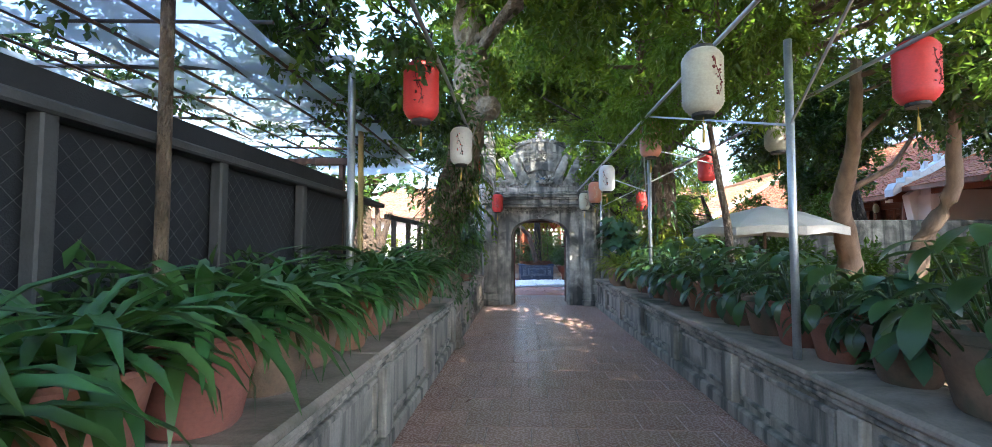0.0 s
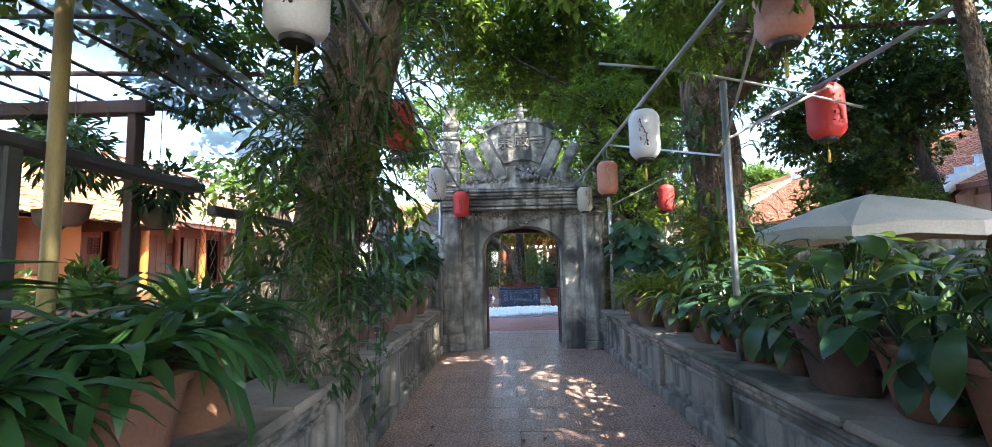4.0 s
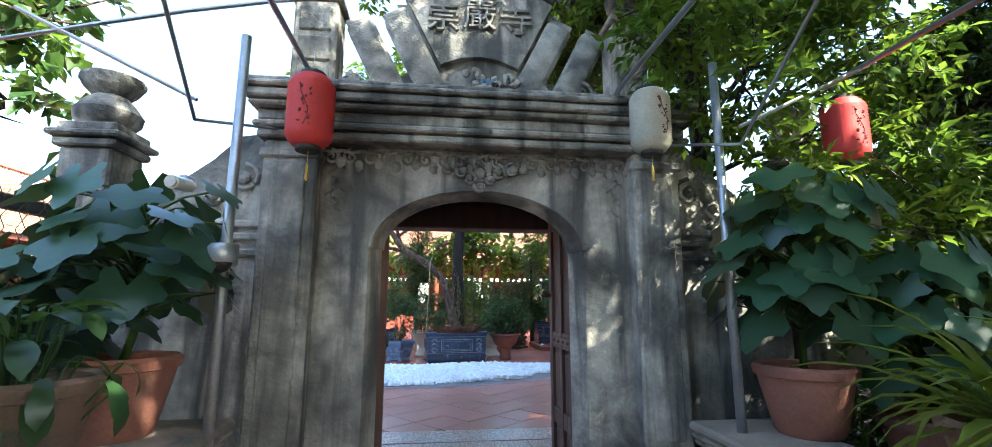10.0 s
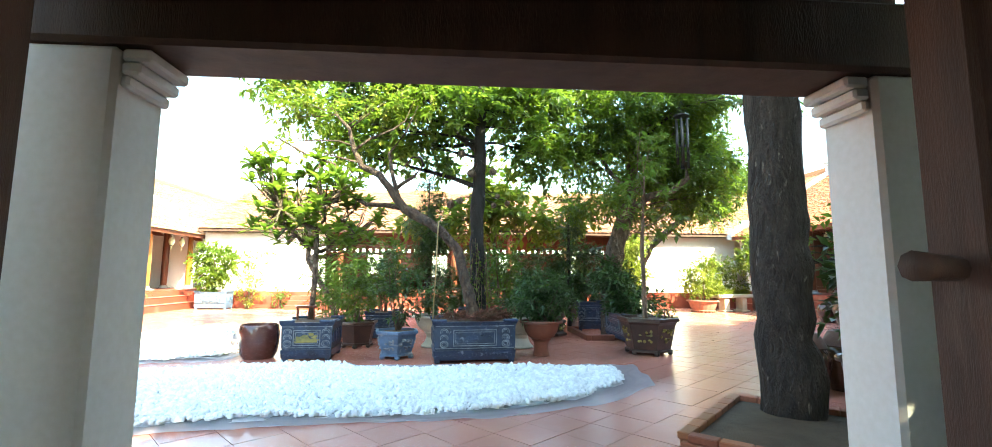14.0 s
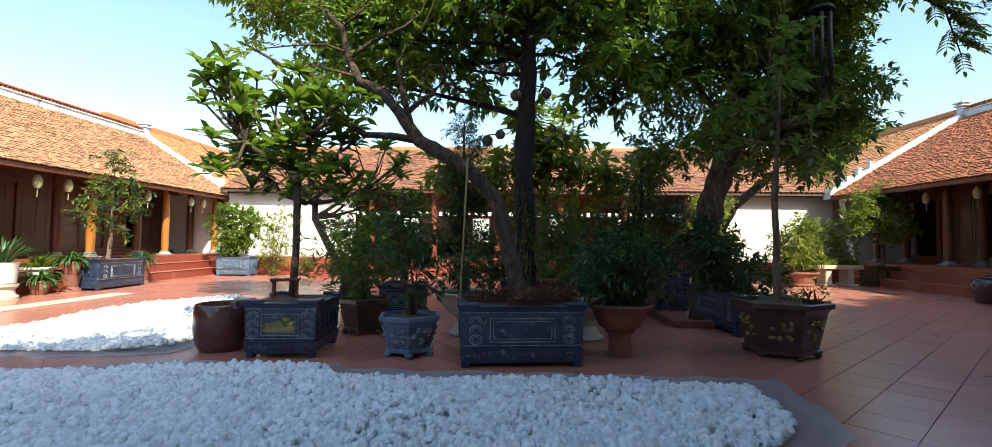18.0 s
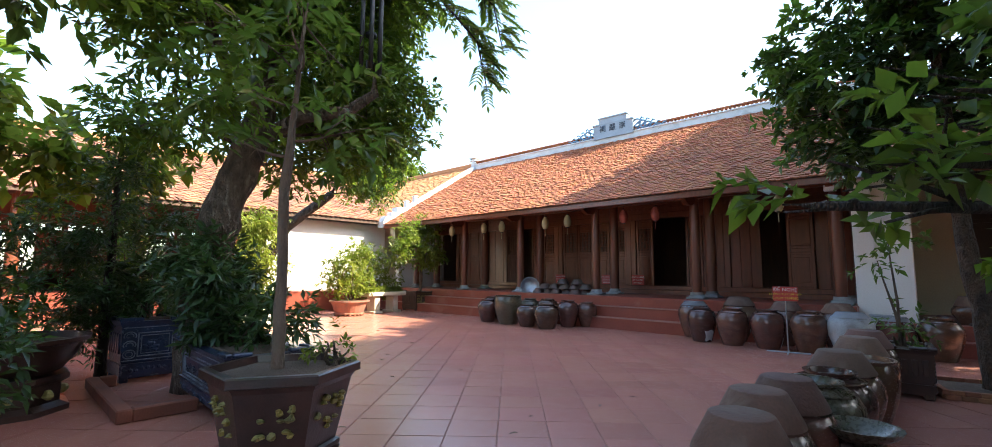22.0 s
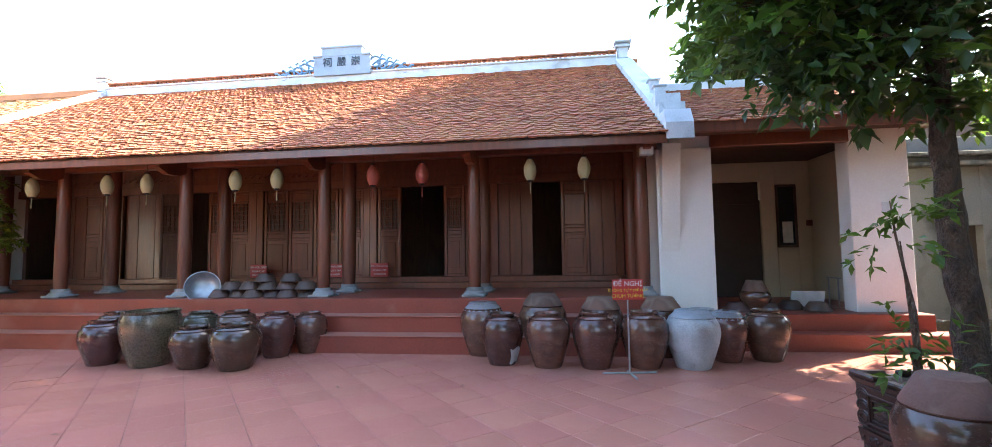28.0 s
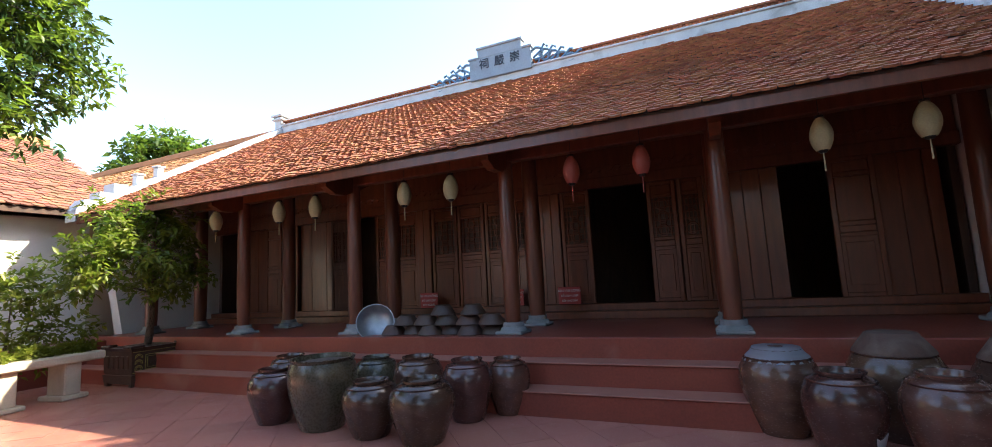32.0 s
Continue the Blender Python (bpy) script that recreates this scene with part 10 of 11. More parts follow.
for k in range(6):
    bowl_lid(13.45 + 0.1 * (k % 2), 27.6 - 0.33 * k, 0.77, 0.19)
for k in range(5):
    bowl_lid(13.5, 27.4 - 0.36 * k, 0.91, 0.19)
for k in range(2):
    bowl_lid(13.5, 26.75 - 0.5 * k, 1.05, 0.18)
g = Geo(); g.lathe([(0.02, 0), (0.17, 0.02), (0.25, 0.08), (0.28, 0.17), (0.29, 0.17), (0.26, 0.075), (0.17, 0.0)], 24)
part("metal_basin", g, steel, None, "large steel basin that leans on the bowl stack", smooth=40, category="basin", at=pose(13.45, 27.95, 0.92, 15, -70, 20))
for x, y, z in ((13.75, 18.55, 0.5), (13.7, 18.1, 0.5), (14.0, 17.6, 0.5), (13.75, 17.3, 0.5)):
    bowl_lid(x, y, z, 0.2, label="upturned clay bowl on the annex porch", group="bowls on the annex porch")
jar(13.75, 18.25, 0.24, 0.36, jar_glaze, lid=True, label="small lidded clay jar on the annex porch", z=0.5)
quick("leaning_board", lambda g: g.box(-0.25, 0.25, -0.01, 0.01, 0, 0.3, 0.004), paper, None, "white board that leans on the porch", category="board", at=pose(14.2, 17.25, 0.52, -25, 0, 80))
rack = thing("drying_rack", "small steel rack with bottles on the annex porch", "rack", 14.3, 16.75, 0.5)
quick("rack_frame", lambda g: ([g.tube([(sx * 0.14, 0, 0), (sx * 0.14, 0, 0.5)], 0.012, 6) for sx in (-1, 1)], g.tube([(-0.2, 0, 0.5), (0.2, 0, 0.5)], 0.012, 6), g.tube([(-0.14, -0.1, 0), (-0.14, 0.1, 0)], 0.012, 6), g.tube([(0.14, -0.1, 0), (0.14, 0.1, 0)], 0.012, 6)), steel, rack)
quick("bottle", lambda g: g.lathe([(0.05, 0), (0.055, 0.2), (0.02, 0.28), (0.02, 0.32)], 12, 0.0, -0.3), leaf_bright, rack, "green plastic bottle", smooth=40)

# ---- signs ----
sign = thing("warning_sign", "red warning sign with yellow lettering on a steel stand", "sign", 11.5, 20.62, 0, -82)
quick("pole", lambda g: g.tube([(0, 0.0, 0.02), (0, 0.0, 1.1)], 0.011, 8), steel, sign)
quick("foot_bar", lambda g: (g.tube([(-0.33, 0, 0.012), (0.33, 0, 0.012)], 0.012, 6), g.tube([(0, -0.28, 0.012), (0, 0.1, 0.012)], 0.012, 6)), steel, sign)
quick("board", lambda g: g.box(-0.19, 0.19, -0.022, -0.008, 0.90, 1.15, 0.003), sign_red, sign)
for body, z, size, mt in (("\u0110\u1ec0 NGH\u1eca", 1.095, 0.085, letter_white), ("KH\u00d4NG T\u1ef0 \u00dd M\u1ede N\u1eaeP", 1.015, 0.048, letter_yellow), ("CHUM T\u01af\u01a0NG", 0.945, 0.06, letter_yellow)):
    me = text_mesh(body, size, 0.001); me.materials.append(mt)
    part("lettering", me, None, sign, at=pose(0, -0.025, z, 90, 0, 0))
for y in (28.25, 26.42, 25.36):
    ns = thing("notice_board", "small maroon notice with white lettering against the hall wall", "sign", 15.52, y, 1.03, -90, group="shoe notices")
    quick("board", lambda g: g.box(-0.2, 0.2, -0.01, 0.01, 0, 0.3, 0.003), sign_maroon, ns)
    for body, z, size in (("XIN VUI L\u00d2NG", 0.235, 0.062), ("\u0110\u1ec2 GI\u00c0Y, D\u00c9P", 0.145, 0.052), ("B\u00caN NGO\u00c0I", 0.06, 0.052)):
        me = text_mesh(body, size, 0.001); me.materials.append(letter_white)
        part("lettering", me, None, ns, at=pose(0, -0.013, z, 90, 0, 0))

# ---- hall lanterns, plaque ----
def hall_lantern(x, y, z, mat):
    t = thing("hall_lantern", "gourd-shaped ribbed silk lantern with a tassel under the eave", "lantern", x, y, z, group="lanterns under the eaves")
    g = Geo()
    n, rings = 16, 9
    vs, fs = [], []
    for j in range(rings):
        w = j / (rings - 1)
        rr = 0.03 + 0.082 * math.sin(math.pi * min(1, w * 0.9 + 0.1)) ** 0.8
        for i in range(n):
            q = rr * (1.0 if i % 2 else 0.9)
            a = 2 * math.pi * i / n
            vs.append((q * math.cos(a), q * math.sin(a), -0.18 + 0.36 * w))
    for j in range(rings - 1):
        for i in range(n):
            fs.append((j * n + i, j * n + (i + 1) % n, (j + 1) * n + (i + 1) % n, (j + 1) * n + i))
    g.add(vs, fs)
    part("shade", g, mat, t, smooth="all")
    quick("cap", lambda g: g.lathe([(0.045, 0.175), (0.05, 0.18), (0.04, 0.2), (0.01, 0.21)], 12), black_trim, t)
    quick("bottom_ring", lambda g: g.lathe([(0.03, -0.205), (0.045, -0.19), (0.04, -0.175)], 12), black_trim, t)
    quick("cord", lambda g: g.tube([(0, 0, 0.2), (0, 0, 0.42)], 0.004, 4), black_trim, t)
    quick("tassel", lambda g: g.tube([(0, 0, -0.2), (0, 0, -0.4)], [0.006, 0.01], 6), letter_white if mat is lantern_white else mat, t)
    return t


hall_red = material("dark_red_silk", (0.30, 0.05, 0.03), 0.6, (0.22, 0.04, 0.025), 6.0, 0.6, 60, 0.1)
silk = material("cream_silk", (0.42, 0.37, 0.20), 0.6, (0.30, 0.26, 0.14), 6.0, 0.6, 60, 0.1)
for i, y in enumerate((31.37, 29.76, 28.94, 27.17, 26.37, 24.59, 23.72, 21.88, 21.0)):
    hall_lantern(13.2, y, 2.88, hall_red if y in (24.59, 23.72) else silk)
for y in (34.6, 33.9, 31.75, 28.9, 28.05, 25.5):
    hall_lantern(-11.94, y, 2.78, silk)
plaque_ink = material("faded_blue_black_lettering", (0.04, 0.06, 0.09), 0.7)
plaque_blue = material("weathered_blue_grey_plaster", (0.29, 0.37, 0.44), 0.8, (0.23, 0.29, 0.35), 2.0, 0.7, 45, 0.2, stain=(0.22, 0.25, 0.28), stain_scale=2.4, stain_cut=(0.62, 0.8))
plq = thing("ridge_plaque", "pale stepped ridge plaque with three dark characters and scroll ornaments", "roof ornament", 17.9, 27.38, 6.62)
quick("tablet", lambda g: (g.box(-0.1, 0.1, -0.84, 0.84, 0, 0.55, 0.01), g.box(-0.1, 0.1, -0.60, 0.60, 0.55, 0.80, 0.01), g.box(-0.13, 0.13, -0.63, 0.63, 0.78, 0.84, 0.01), g.box(-0.13, 0.13, -0.87, -0.6, 0.53, 0.59, 0.01), g.box(-0.13, 0.13, 0.6, 0.87, 0.53, 0.59, 0.01)), plaque_blue, plq)
for i, ch in enumerate("\u7960\u56b4\u5d07"):
    me = text_mesh(ch, 0.29, 0.01); me.materials.append(plaque_ink)
    part("character", me, None, plq, at=pose(-0.11, 0.42 - 0.42 * i, 0.36, 90, 0, -90))
ridge_blue = material("blue_painted_scrollwork", (0.11, 0.22, 0.34), 0.6, (0.20, 0.32, 0.42), 6.0, 0.7, 50, 0.2)
for s in (-1, 1):
    g = Geo()
    for k in range(5):
        y0, z0, r = s * (0.96 + 0.21 * k), 0.36 - 0.075 * k, 0.155 - 0.014 * k
        g.tube([(0, y0 + r * math.cos(a * 0.72), z0 + r * math.sin(a * 0.72)) for a in range(8)], 0.034, 6)
        g.tube([(0, y0 - s * 0.1, z0 - 0.1), (0, y0 + s * 0.1, z0 + 0.04), (0, y0 + s * 0.2, z0 + 0.2 - 0.02 * k), (0, y0 + s * 0.28, z0 + 0.12)], 0.030, 6)
        g.tube([(0, y0, -0.02), (0, y0 + s * 0.06, z0 - r)], 0.028, 5)
    part("scroll_ornament", g, ridge_blue, plq, "blue openwork scroll")
quick("wall_lamp", lambda g: (g.box(12.9, 13.05, 19.95, 20.15, 3.0, 3.12, 0.01),), white_glaze, None, "small white floodlight under the eave", category="lamp")

# ---- north-east corner ----
tray = thing("stone_tray_bench", "pale stone slab tray with low plants on two block legs", "stone bench", 11.2, 32.62, 0, 9)
quick("slab", lambda g: g.box(-0.85, 0.85, -0.28, 0.28, 0.56, 0.70, 0.025), stone_bench_mat, tray)
for sx in (-1, 1):
    quick("leg", lambda g: (g.box(sx * 0.42 - 0.12, sx * 0.42 + 0.12, -0.2, 0.2, 0.06, 0.56, 0.02), g.box(sx * 0.42 - 0.2, sx * 0.42 + 0.2, -0.26, 0.26, 0, 0.07, 0.015)), stone_bench_mat, tray)
part("moss", leaf_mesh("moss", [(-0.55, 0, 0.76), (0, 0, 0.77), (0.55, 0, 0.76)], [(0.34, 0.26, 0.12)] * 3, 3200, 0.07, leaf_yellow, 120, 2.5), None, tray, "low yellow-green plants")
poly_tub("round_planter", "wide terracotta bowl planter in the corner", 9.75, 32.3, 0, 0.62, 0.48, 20, terracotta)
bush("potted_shrub", "pale airy shrub in the wide bowl", 9.75, 32.3, 0.45, [(-0.35, 0, 0.8, 0.45), (0.4, 0, 0.75, 0.45), (0, 0.1, 1.2, 0.5), (-0.5, 0.1, 0.5, 0.36), (0, 0, 0.5, 0.4), (0.1, 0, 1.6, 0.4), (-0.4, 0, 1.35, 0.36)], 4200, 0.11, leaf_yellow, 121, 2.2)
bush("potted_shrub", "shrub behind the stone tray", 11.1, 33.3, 0.0, [(0, 0, 0.9, 0.55), (-0.5, 0, 1.3, 0.52), (0.45, 0, 1.2, 0.5), (0, 0, 1.8, 0.5), (-0.4, -0.1, 1.9, 0.4), (0.4, 0, 1.7, 0.42)], 3600, 0.11, leaf_yellow, 122, 2.2)
rect_tub("square_planter", "brown square glazed planter on feet in the corner", 12.85, 32.75, 2, 0.95, 0.8, 0.68, brown_glaze, yellow_glaze)
# yellowed leaves stand in for sun on the topiary, which lies in shade
tree("topiary_tree", "umbrella-shaped bright green ornamental tree in the corner", [(12.85, 32.7, 0.6), (12.9, 32.7, 1.2), (12.85, 32.7, 1.9)], [0.07, 0.055, 0.045], bark_grey, [(11.9, 32.2, 2.2, 0.55), (12.5, 32.1, 2.45, 0.62), (13.4, 32.7, 2.4, 0.42), (12.6, 32.8, 2.85, 0.45), (13.1, 32.6, 2.95, 0.42), (12.85, 32.7, 3.25, 0.3), (11.7, 32.4, 1.95, 0.42), (12.1, 32.4, 2.9, 0.45), (13.6, 32.6, 2.05, 0.3), (12.6, 32.4, 1.75, 0.3), (13.2, 32.5, 1.8, 0.3)], 5400, 0.11, leaf_yellow, 123, start=0.3, leaf2=leaf_bright, share=0.25)

# ---- west side plants ----
trough_stone = material("dark_weathered_stone", (0.17, 0.15, 0.12), 0.85, (0.09, 0.08, 0.07), 3.0, 0.8, 50, 0.5)
quick("stone_slab", lambda g: g.box(-9.45, -9.0, 23.6, 27.6, 0, 0.03, 0.008), stone_bench_mat, None, "pale stone slabs laid on the west tiles", category="paving slab")
wp = thing("tall_white_pot", "tall white glazed pot on a moulded stone stand", "planter", -10.85, 26.3, 0)
quick("stand", lambda g: g.lathe([(0.3, 0), (0.3, 0.06), (0.24, 0.12), (0.23, 0.22), (0.29, 0.28), (0.29, 0.33)], 18), stone_bench_mat, wp, smooth=40)
quick("pot", lambda g: g.lathe([(0.22, 0.33), (0.25, 0.36), (0.28, 0.76), (0.295, 0.80), (0.27, 0.80), (0.25, 0.7)], 20), white_glaze, wp, smooth=40)
g = Geo(); rnd = random.Random(130)
for k in range(60):
    a = rnd.uniform(0, 6.28)
    strap(g, (0.1 * math.cos(a), 0.1 * math.sin(a), 0.72), a, rnd.uniform(0.5, 0.85), 0.045, radians(rnd.uniform(55, 88)), radians(rnd.uniform(20, 90)), 0, 4)
part("foliage", g, leaf_dark, wp, smooth="all")
for x, y, hz in ((-10.9, 28.0, 0.42), (-10.75, 30.1, 0.4), (-11.0, 27.3, 0.0)):
    q = copy_thing(straps[1], pose(x, y, hz) @ Matrix.Diagonal((1.05, 1.05, 1.05, 1)))
    tagged(q, "spiky lily in a terracotta pot by the west steps", group="pots by the west steps")
    if hz:
        quick("pot_stand", lambda g: g.lathe([(0.22, 0), (0.2, 0.06), (0.15, 0.12), (0.2, hz)], 16, x, y), terracotta, None, "low turned terracotta pot stand", smooth=40, category="stand")
rect_tub("glazed_planter", "grey-blue carved stone basin by the west steps", -10.85, 29.0, 95, 1.7, 0.85, 0.80, blue_glaze, relief_pale)
tree("potted_tree", "feathery small-leaved tree in the stone basin", [(-10.85, 29.0, 0.65), (-10.83, 29.05, 1.4), (-10.9, 29.1, 2.1), (-10.85, 29.1, 3.1)], [0.06, 0.05, 0.04, 0.02], bark_pale, [(-10.8, 28.6, 2.1, 0.4), (-10.7, 29.5, 2.4, 0.42), (-10.9, 28.8, 2.8, 0.42), (-10.7, 29.3, 3.1, 0.4), (-10.8, 29.0, 3.5, 0.35), (-10.7, 29.2, 1.7, 0.3), (-10.8, 28.3, 2.5, 0.3), (-10.8, 29.8, 2.8, 0.3), (-10.8, 28.2, 2.0, 0.3), (-10.8, 29.9, 2.2, 0.3)], 2000, 0.10, leaf_dark, 131, start=0.3, leaf2=leaf_yellow, share=0.4)
quick("flat_planter", lambda g: (g.box(-12.0, -10.35, 24.9, 25.6, 0.10, 0.42, 0.02), g.box(-12.02, -10.33, 24.88, 25.62, 0.40, 0.46, 0.015), g.box(-11.8, -10.6, 25.0, 25.5, 0, 0.10, 0.01)), trough_stone, None, "low grey stone planter by the west steps", category="planter")
bush("potted_shrub", "leafy shrub in the low stone planter", -11.2, 25.2, 0.40, [(0, 0, 0.5, 0.35), (0.4, 0, 0.8, 0.35), (-0.35, 0, 0.75, 0.35), (0.1, 0, 1.1, 0.3), (0.55, 0, 0.5, 0.3)], 2200, 0.12, leaf_dark, 132)
urn("pedestal_pot", "white pedestal bowl of bright ferns on the west steps", -11.5, 27.75, 0.34, 0.62, white_glaze)
g = Geo(); rnd = random.Random(136)
for k in range(70):
    a = rnd.uniform(0, 6.28)
    strap(g, (-11.5 + 0.1 * math.cos(a), 27.75 + 0.1 * math.sin(a), 0.60), a, rnd.uniform(0.3, 0.55), 0.05, radians(rnd.uniform(25, 80)), radians(rnd.uniform(40, 100)), 0, 4)
part("fern", g, leaf_bright, None, "bright green fern in the white bowl", smooth="all", category="fern")
rect_tub("glazed_planter", "pale grey planter in the north-west corner", -10.15, 34.0, 0, 1.25, 0.6, 0.72, blue_light, relief_pale)
bush("potted_shrub", "bright yellow-green shrub in the corner planter", -10.15, 34.0, 0.7, [(0, 0, 0.9, 0.5), (-0.45, 0, 1.2, 0.5), (0.45, 0, 1.1, 0.5), (0, 0, 1.6, 0.5), (-0.3, 0, 0.7, 0.4)], 2600, 0.17, leaf_bright, 133, 1.8)
bush("flowering_shrub", "thin yellow-leaved shrub against the white wall", -8.9, 34.2, 0.0, [(0, 0, 1.0, 0.5), (0.3, 0, 1.6, 0.5), (-0.2, 0, 2.0, 0.45), (0.2, 0, 0.5, 0.5), (0.4, 0, 2.2, 0.4)], 2600, 0.11, leaf_yellow, 134, 2.8)
bush("potted_shrub", "small plant by the north steps", -7.6, 34.2, 0.0, [(0, 0, 0.4, 0.3), (0.1, 0, 0.7, 0.25)], 600, 0.1, leaf_mid, 135)

# ---- south-east corner ----
mustard = material("mustard_bowl_glaze", (0.22, 0.17, 0.06), 0.45, (0.09, 0.075, 0.04), 4.0, 0.8, 50, 0.3)
yb = thing("round_planter", "wide mustard glazed bowl with gilt relief on a turned foot", "planter", 9.47, 17.1, 0, group="glazed planters")
quick("foot", lambda g: g.lathe([(0.36, 0.0), (0.38, 0.05), (0.30, 0.09), (0.17, 0.13), (0.16, 0.19), (0.30, 0.25), (0.33, 0.28)], 24), brown_glaze, yb, smooth=40)
quick("bowl", lambda g: g.lathe([(0.30, 0.27), (0.36, 0.29), (0.52, 0.42), (0.64, 0.60), (0.685, 0.72), (0.74, 0.755), (0.75, 0.79), (0.73, 0.81), (0.66, 0.80), (0.63, 0.72), (0.4, 0.70)], 32), mustard, yb, smooth=40)
quick("rim_beading", lambda g: [g.blob((0.715 * math.cos(0.13 * k), 0.715 * math.sin(0.13 * k), 0.735), (0.03, 0.03, 0.016), seed=k, n=6) for k in range(48)], yellow_glaze, yb, kind="stuff")
quick("soil", lambda g: g.lathe([(0.64, 0.76), (0.3, 0.785), (0.01, 0.79)], 20), earth, yb)
for k in range(6):
    g = Geo(); rnd = random.Random(k + 60)
    for q in range(20):
        a, w = math.pi * k / 3 + rnd.uniform(-0.38, 0.38), rnd.uniform(0.40, 0.66)
        rr = 0.645 - 0.30 * (0.62 - w) if w < 0.62 else 0.66
        g.blob((rr * 0.97 * math.cos(a), rr * 0.97 * math.sin(a), w), (0.045, 0.045, rnd.uniform(0.015, 0.035)), seed=q, n=6, rough=0.4)
    part("relief", g, yellow_glaze, yb, kind="stuff")
bush("round_shrub", "dense rounded dark shrub in the mustard bowl", 9.0, 16.5, 0.78, [(0, 0, 0.75, 0.6), (-0.4, 0.1, 0.55, 0.5), (0.4, 0, 0.6, 0.5), (0, -0.5, 0.7, 0.55), (0, 0.2, 1.1, 0.5), (-0.3, -0.4, 1.0, 0.5)], 8000, 0.1, leaf_dark, 140, 2.2)
rect_tub("square_planter", "brown square glazed planter by the magnolia", 9.15, 19.0, 5, 0.52, 0.52, 0.55, brown_glaze, brown_glaze)
bush("potted_shrub", "thin-stemmed plant in the brown planter", 9.15, 19.0, 0.53, [(0, 0, 0.15, 0.25), (0.1, 0, 0.3, 0.2), (-0.1, 0.1, 1.0, 0.25), (0.15, 0, 1.3, 0.22)], 420, 0.09, leaf_mid, 141)
tp = potted_plant("potted_shrub", "terracotta pot of variegated leaves beside the jars", 10, leaf_mid, terracotta, 142, 0.3, 0.05, scale=1.1)
tp.matrix_basis = pose(6.35, 17.75, 0)
bush("variegated_shrub", "variegated small-leaved shrub in a terracotta pot", 6.35, 17.75, 0.28, [(0, 0, 0.2, 0.26), (-0.2, 0.1, 0.36, 0.24), (0.2, 0, 0.36, 0.24), (0, 0, 0.52, 0.22), (-0.25, -0.1, 0.2, 0.2)], 1400, 0.085, leaf_mid, 143, 2.0)
quick("stone_edging", lambda g: [g.blob((5.9 + 0.28 * k, 17.95 - 0.12 * k, 0.05), (0.17, 0.12, 0.09), seed=k, rough=0.25) for k in range(8)], wall_cement, None, "rough stone edging of the corner bed", category="kerb")
tree("broadleaf_tree", "tree with large thin leaves that reach over the jars", [(5.75, 17.1, 0), (5.72, 17.1, 1.2), (5.5, 17.25, 2.2), (5.3, 17.4, 3.0)], [0.13, 0.11, 0.09, 0.05], bark_dark,
     [(3.75, 18.92, 1.58, 0.2), (4.05, 18.72, 1.75, 0.28), (4.4, 18.45, 2.05, 0.38), (4.3, 18.35, 1.45, 0.25), (4.5, 18.2, 2.55, 0.4), (5.0, 18.0, 2.9, 0.45), (5.0, 18.0, 2.2, 0.4), (4.9, 18.1, 1.5, 0.28)], 900, 0.092, leaf_mid, 144, shape=1.7, start=0.3, leaf2=leaf_bright)
poly_tub("round_planter", "pale grey round planter by the grey wall", 11.0, 15.4, 0, 0.4, 0.42, 16, white_glaze)
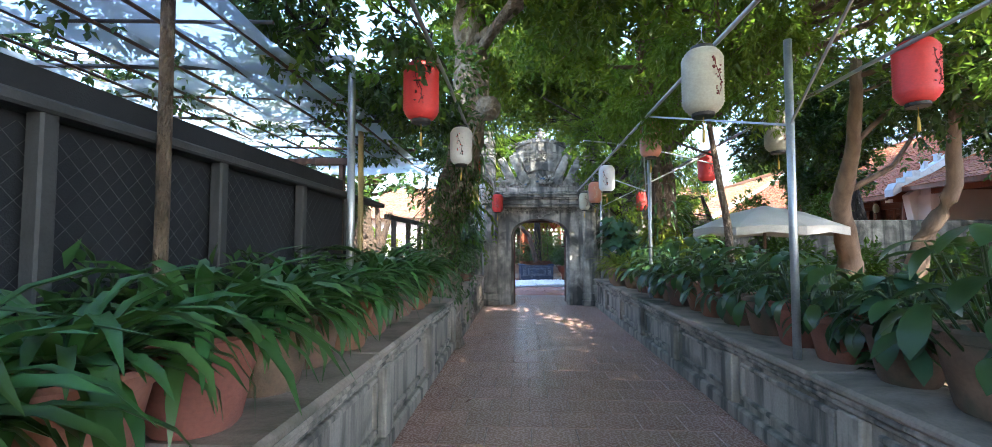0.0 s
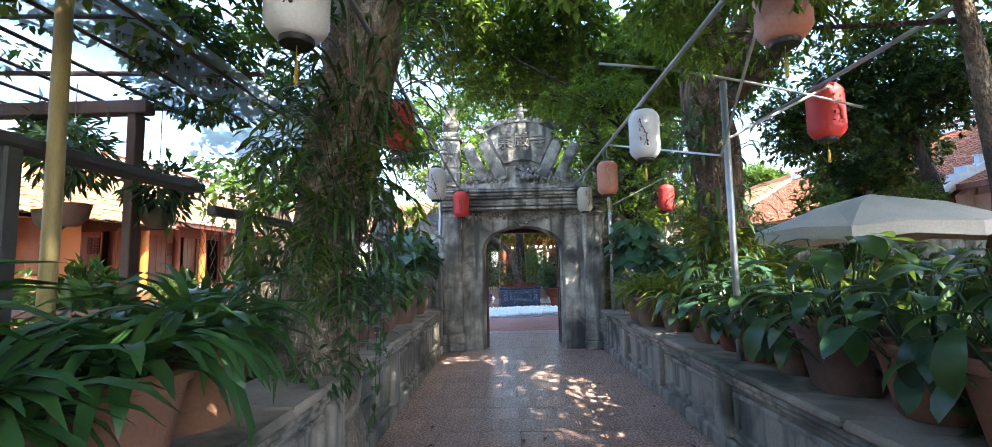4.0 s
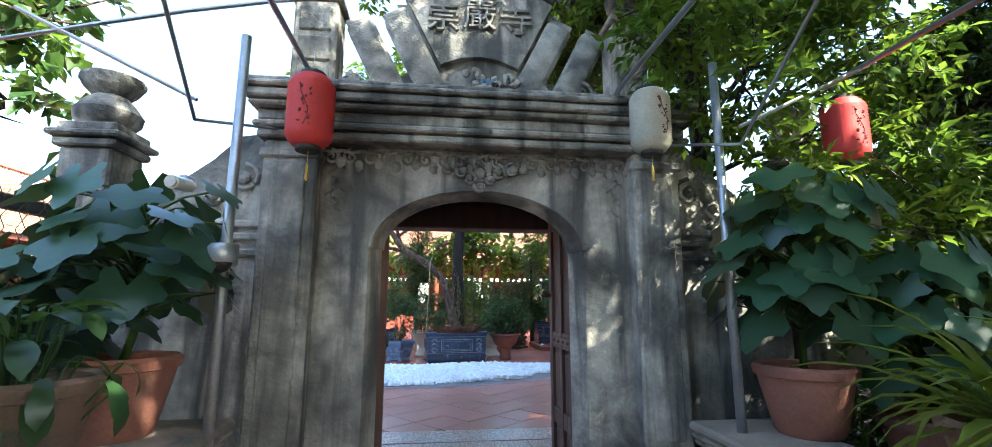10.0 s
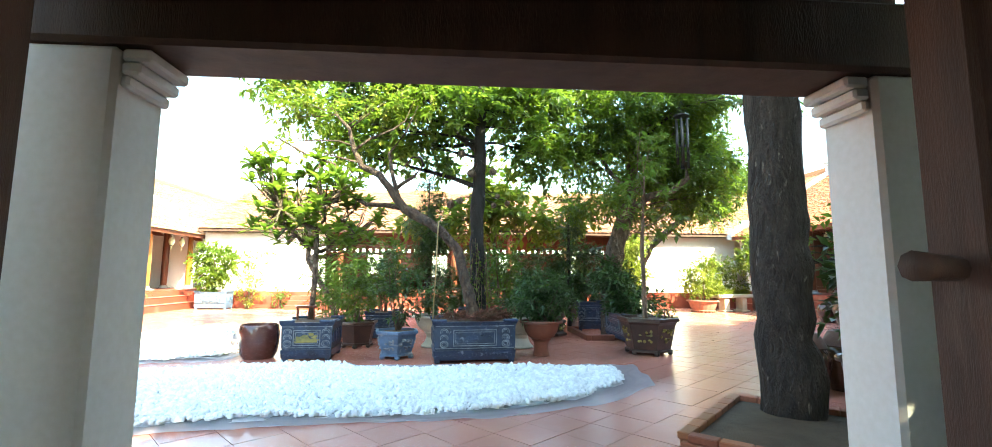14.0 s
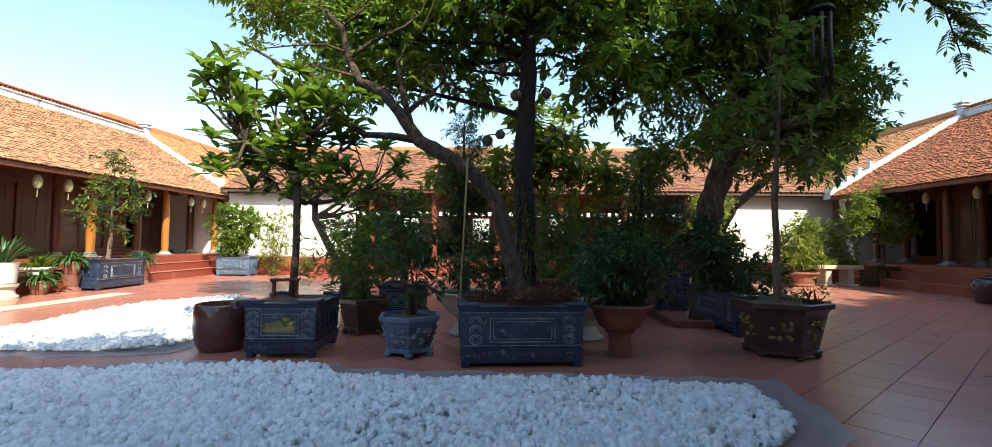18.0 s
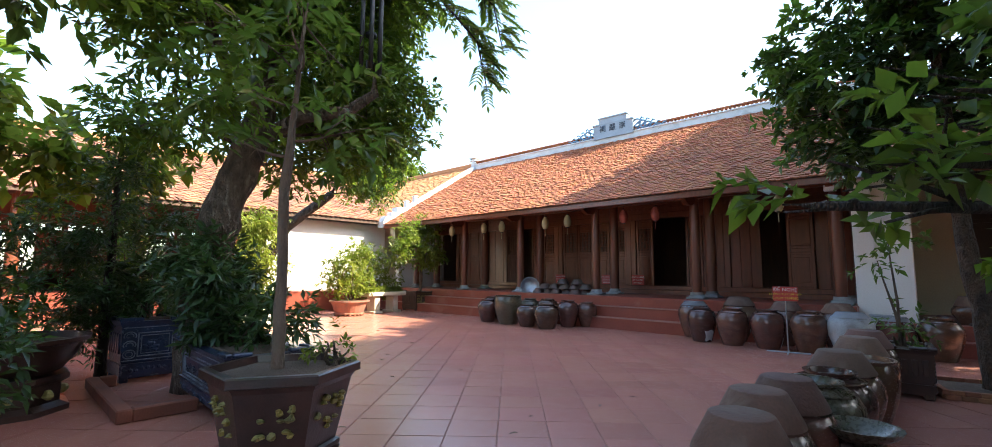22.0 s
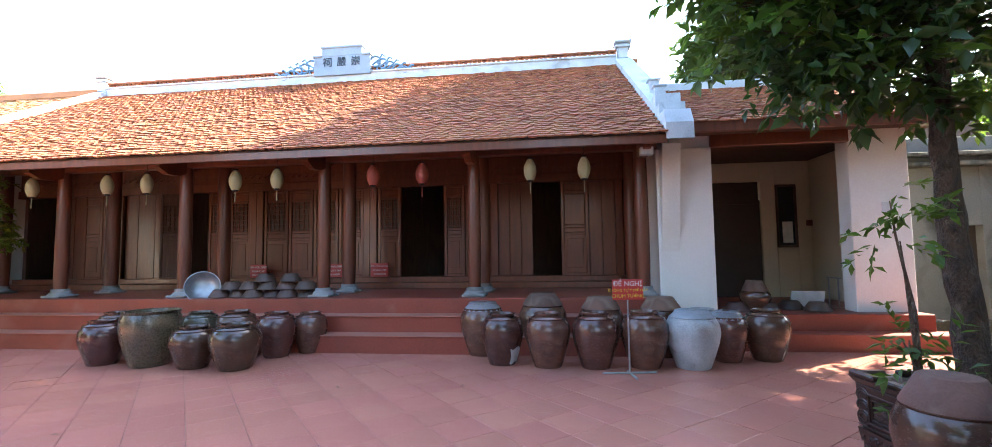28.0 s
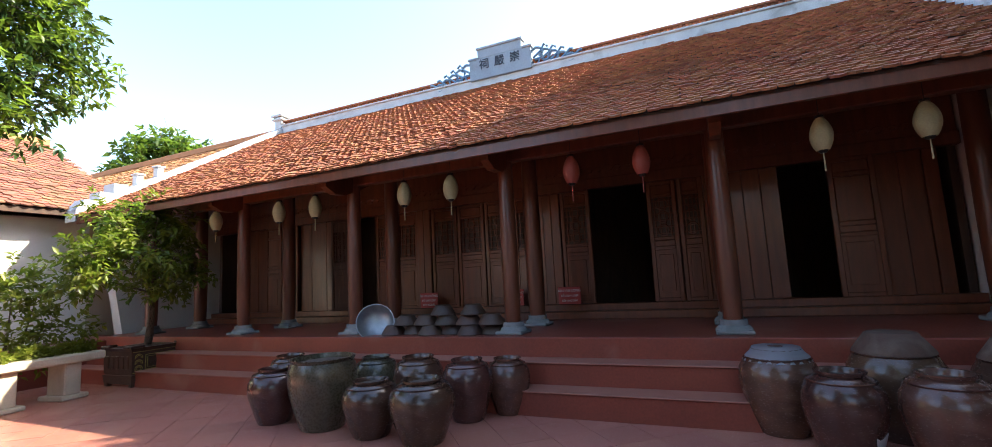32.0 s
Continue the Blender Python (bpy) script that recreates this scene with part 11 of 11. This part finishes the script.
# ---- floors, piece by piece ----
def tile_floor(root, name, place, keep, size_u, size_v, thick, near, mat_piece, mat_joined, rot, seed, gap=0.006):
    """Square tiles: the nearest as pieces of their own, the others joined."""
    rs = random.Random(seed)
    shapes = []
    for k in range(5):
        g = Geo(); g.box(-size_u / 2 + gap / 2, size_u / 2 - gap / 2, -size_v / 2 + gap / 2, size_v / 2 - gap / 2, -thick, 0, 0.004)
        shapes.append(g.mesh(name, mat_piece))
    rest = Geo()
    pieces = 0
    for x, y in place:
        if not keep(x, y):
            continue
        z, tx, ty = rs.uniform(-0.0015, 0.0015), rs.uniform(-0.12, 0.12), rs.uniform(-0.12, 0.12)
        m = pose(x, y, z, tx, ty, rot)
        if near(x, y) and pieces < 300:
            part(name, shapes[pieces % 5], None, root, at=m)
            pieces += 1
        else:
            hu, hv = size_u / 2 - gap / 2, size_v / 2 - gap / 2
            c = [tuple(m @ Vector(q)) for q in ((-hu, -hv, 0), (hu, -hv, 0), (hu, hv, 0), (-hu, hv, 0), (-hu, -hv, -thick), (hu, -hv, -thick), (hu, hv, -thick), (-hu, hv, -thick))]
            rest.add(c, [(0, 1, 2, 3), (0, 4, 5, 1), (1, 5, 6, 2), (2, 6, 7, 3), (3, 7, 4, 0)])
    part(name + "s_joined", rest, mat_joined, root, kind="stuff")


TS, ROT = 0.435, 41.0
ca, sa = math.cos(radians(ROT)), math.sin(radians(ROT))
grid = [(2 + ca * TS * i - sa * TS * j, 25 + sa * TS * i + ca * TS * j) for i in range(-56, 57) for j in range(-56, 57)]
LATE.append(lambda: tile_floor(yard_floor, "floor_tile", grid, lambda x, y: -11.9 < x < 13.3 and 15.75 < y < 34.4, TS, TS, 0.03, lambda x, y: 3.2 < x < 11.2 and 20.0 < y < 27.0, red_tile, red_tile_joined, ROT, 3))
PT = 0.34
path_spots = [(-1.36 + PT * (i + (0.5 if j % 2 else 0.0)), -4.8 + PT * j) for j in range(60) for i in range(9)]
LATE.append(lambda: tile_floor(path_floor, "floor_tile", path_spots, lambda x, y: -1.5 < x < 1.5 and y < 15.5, PT, PT, 0.03, lambda x, y: 3.0 < y < 13.5, path_tile, path_tile_joined, 0.0, 4, 0.006))
leafs = Geo(); rnd = random.Random(160)
for k in range(46):
    x, y = (rnd.uniform(3.5, 11), rnd.uniform(21, 31)) if k % 3 else (rnd.uniform(-1.2, 1.2), rnd.uniform(3, 13))
    strap(leafs, (x, y, 0.008), rnd.uniform(0, 6.3), rnd.uniform(0.06, 0.12), 0.035, 0.15, 0.3, 0, 3)
part("fallen_leaves", leafs, dry_moss, None, "dry fallen leaves on the tiles", kind="stuff", category="fallen leaves")

for job in LATE:
    job()
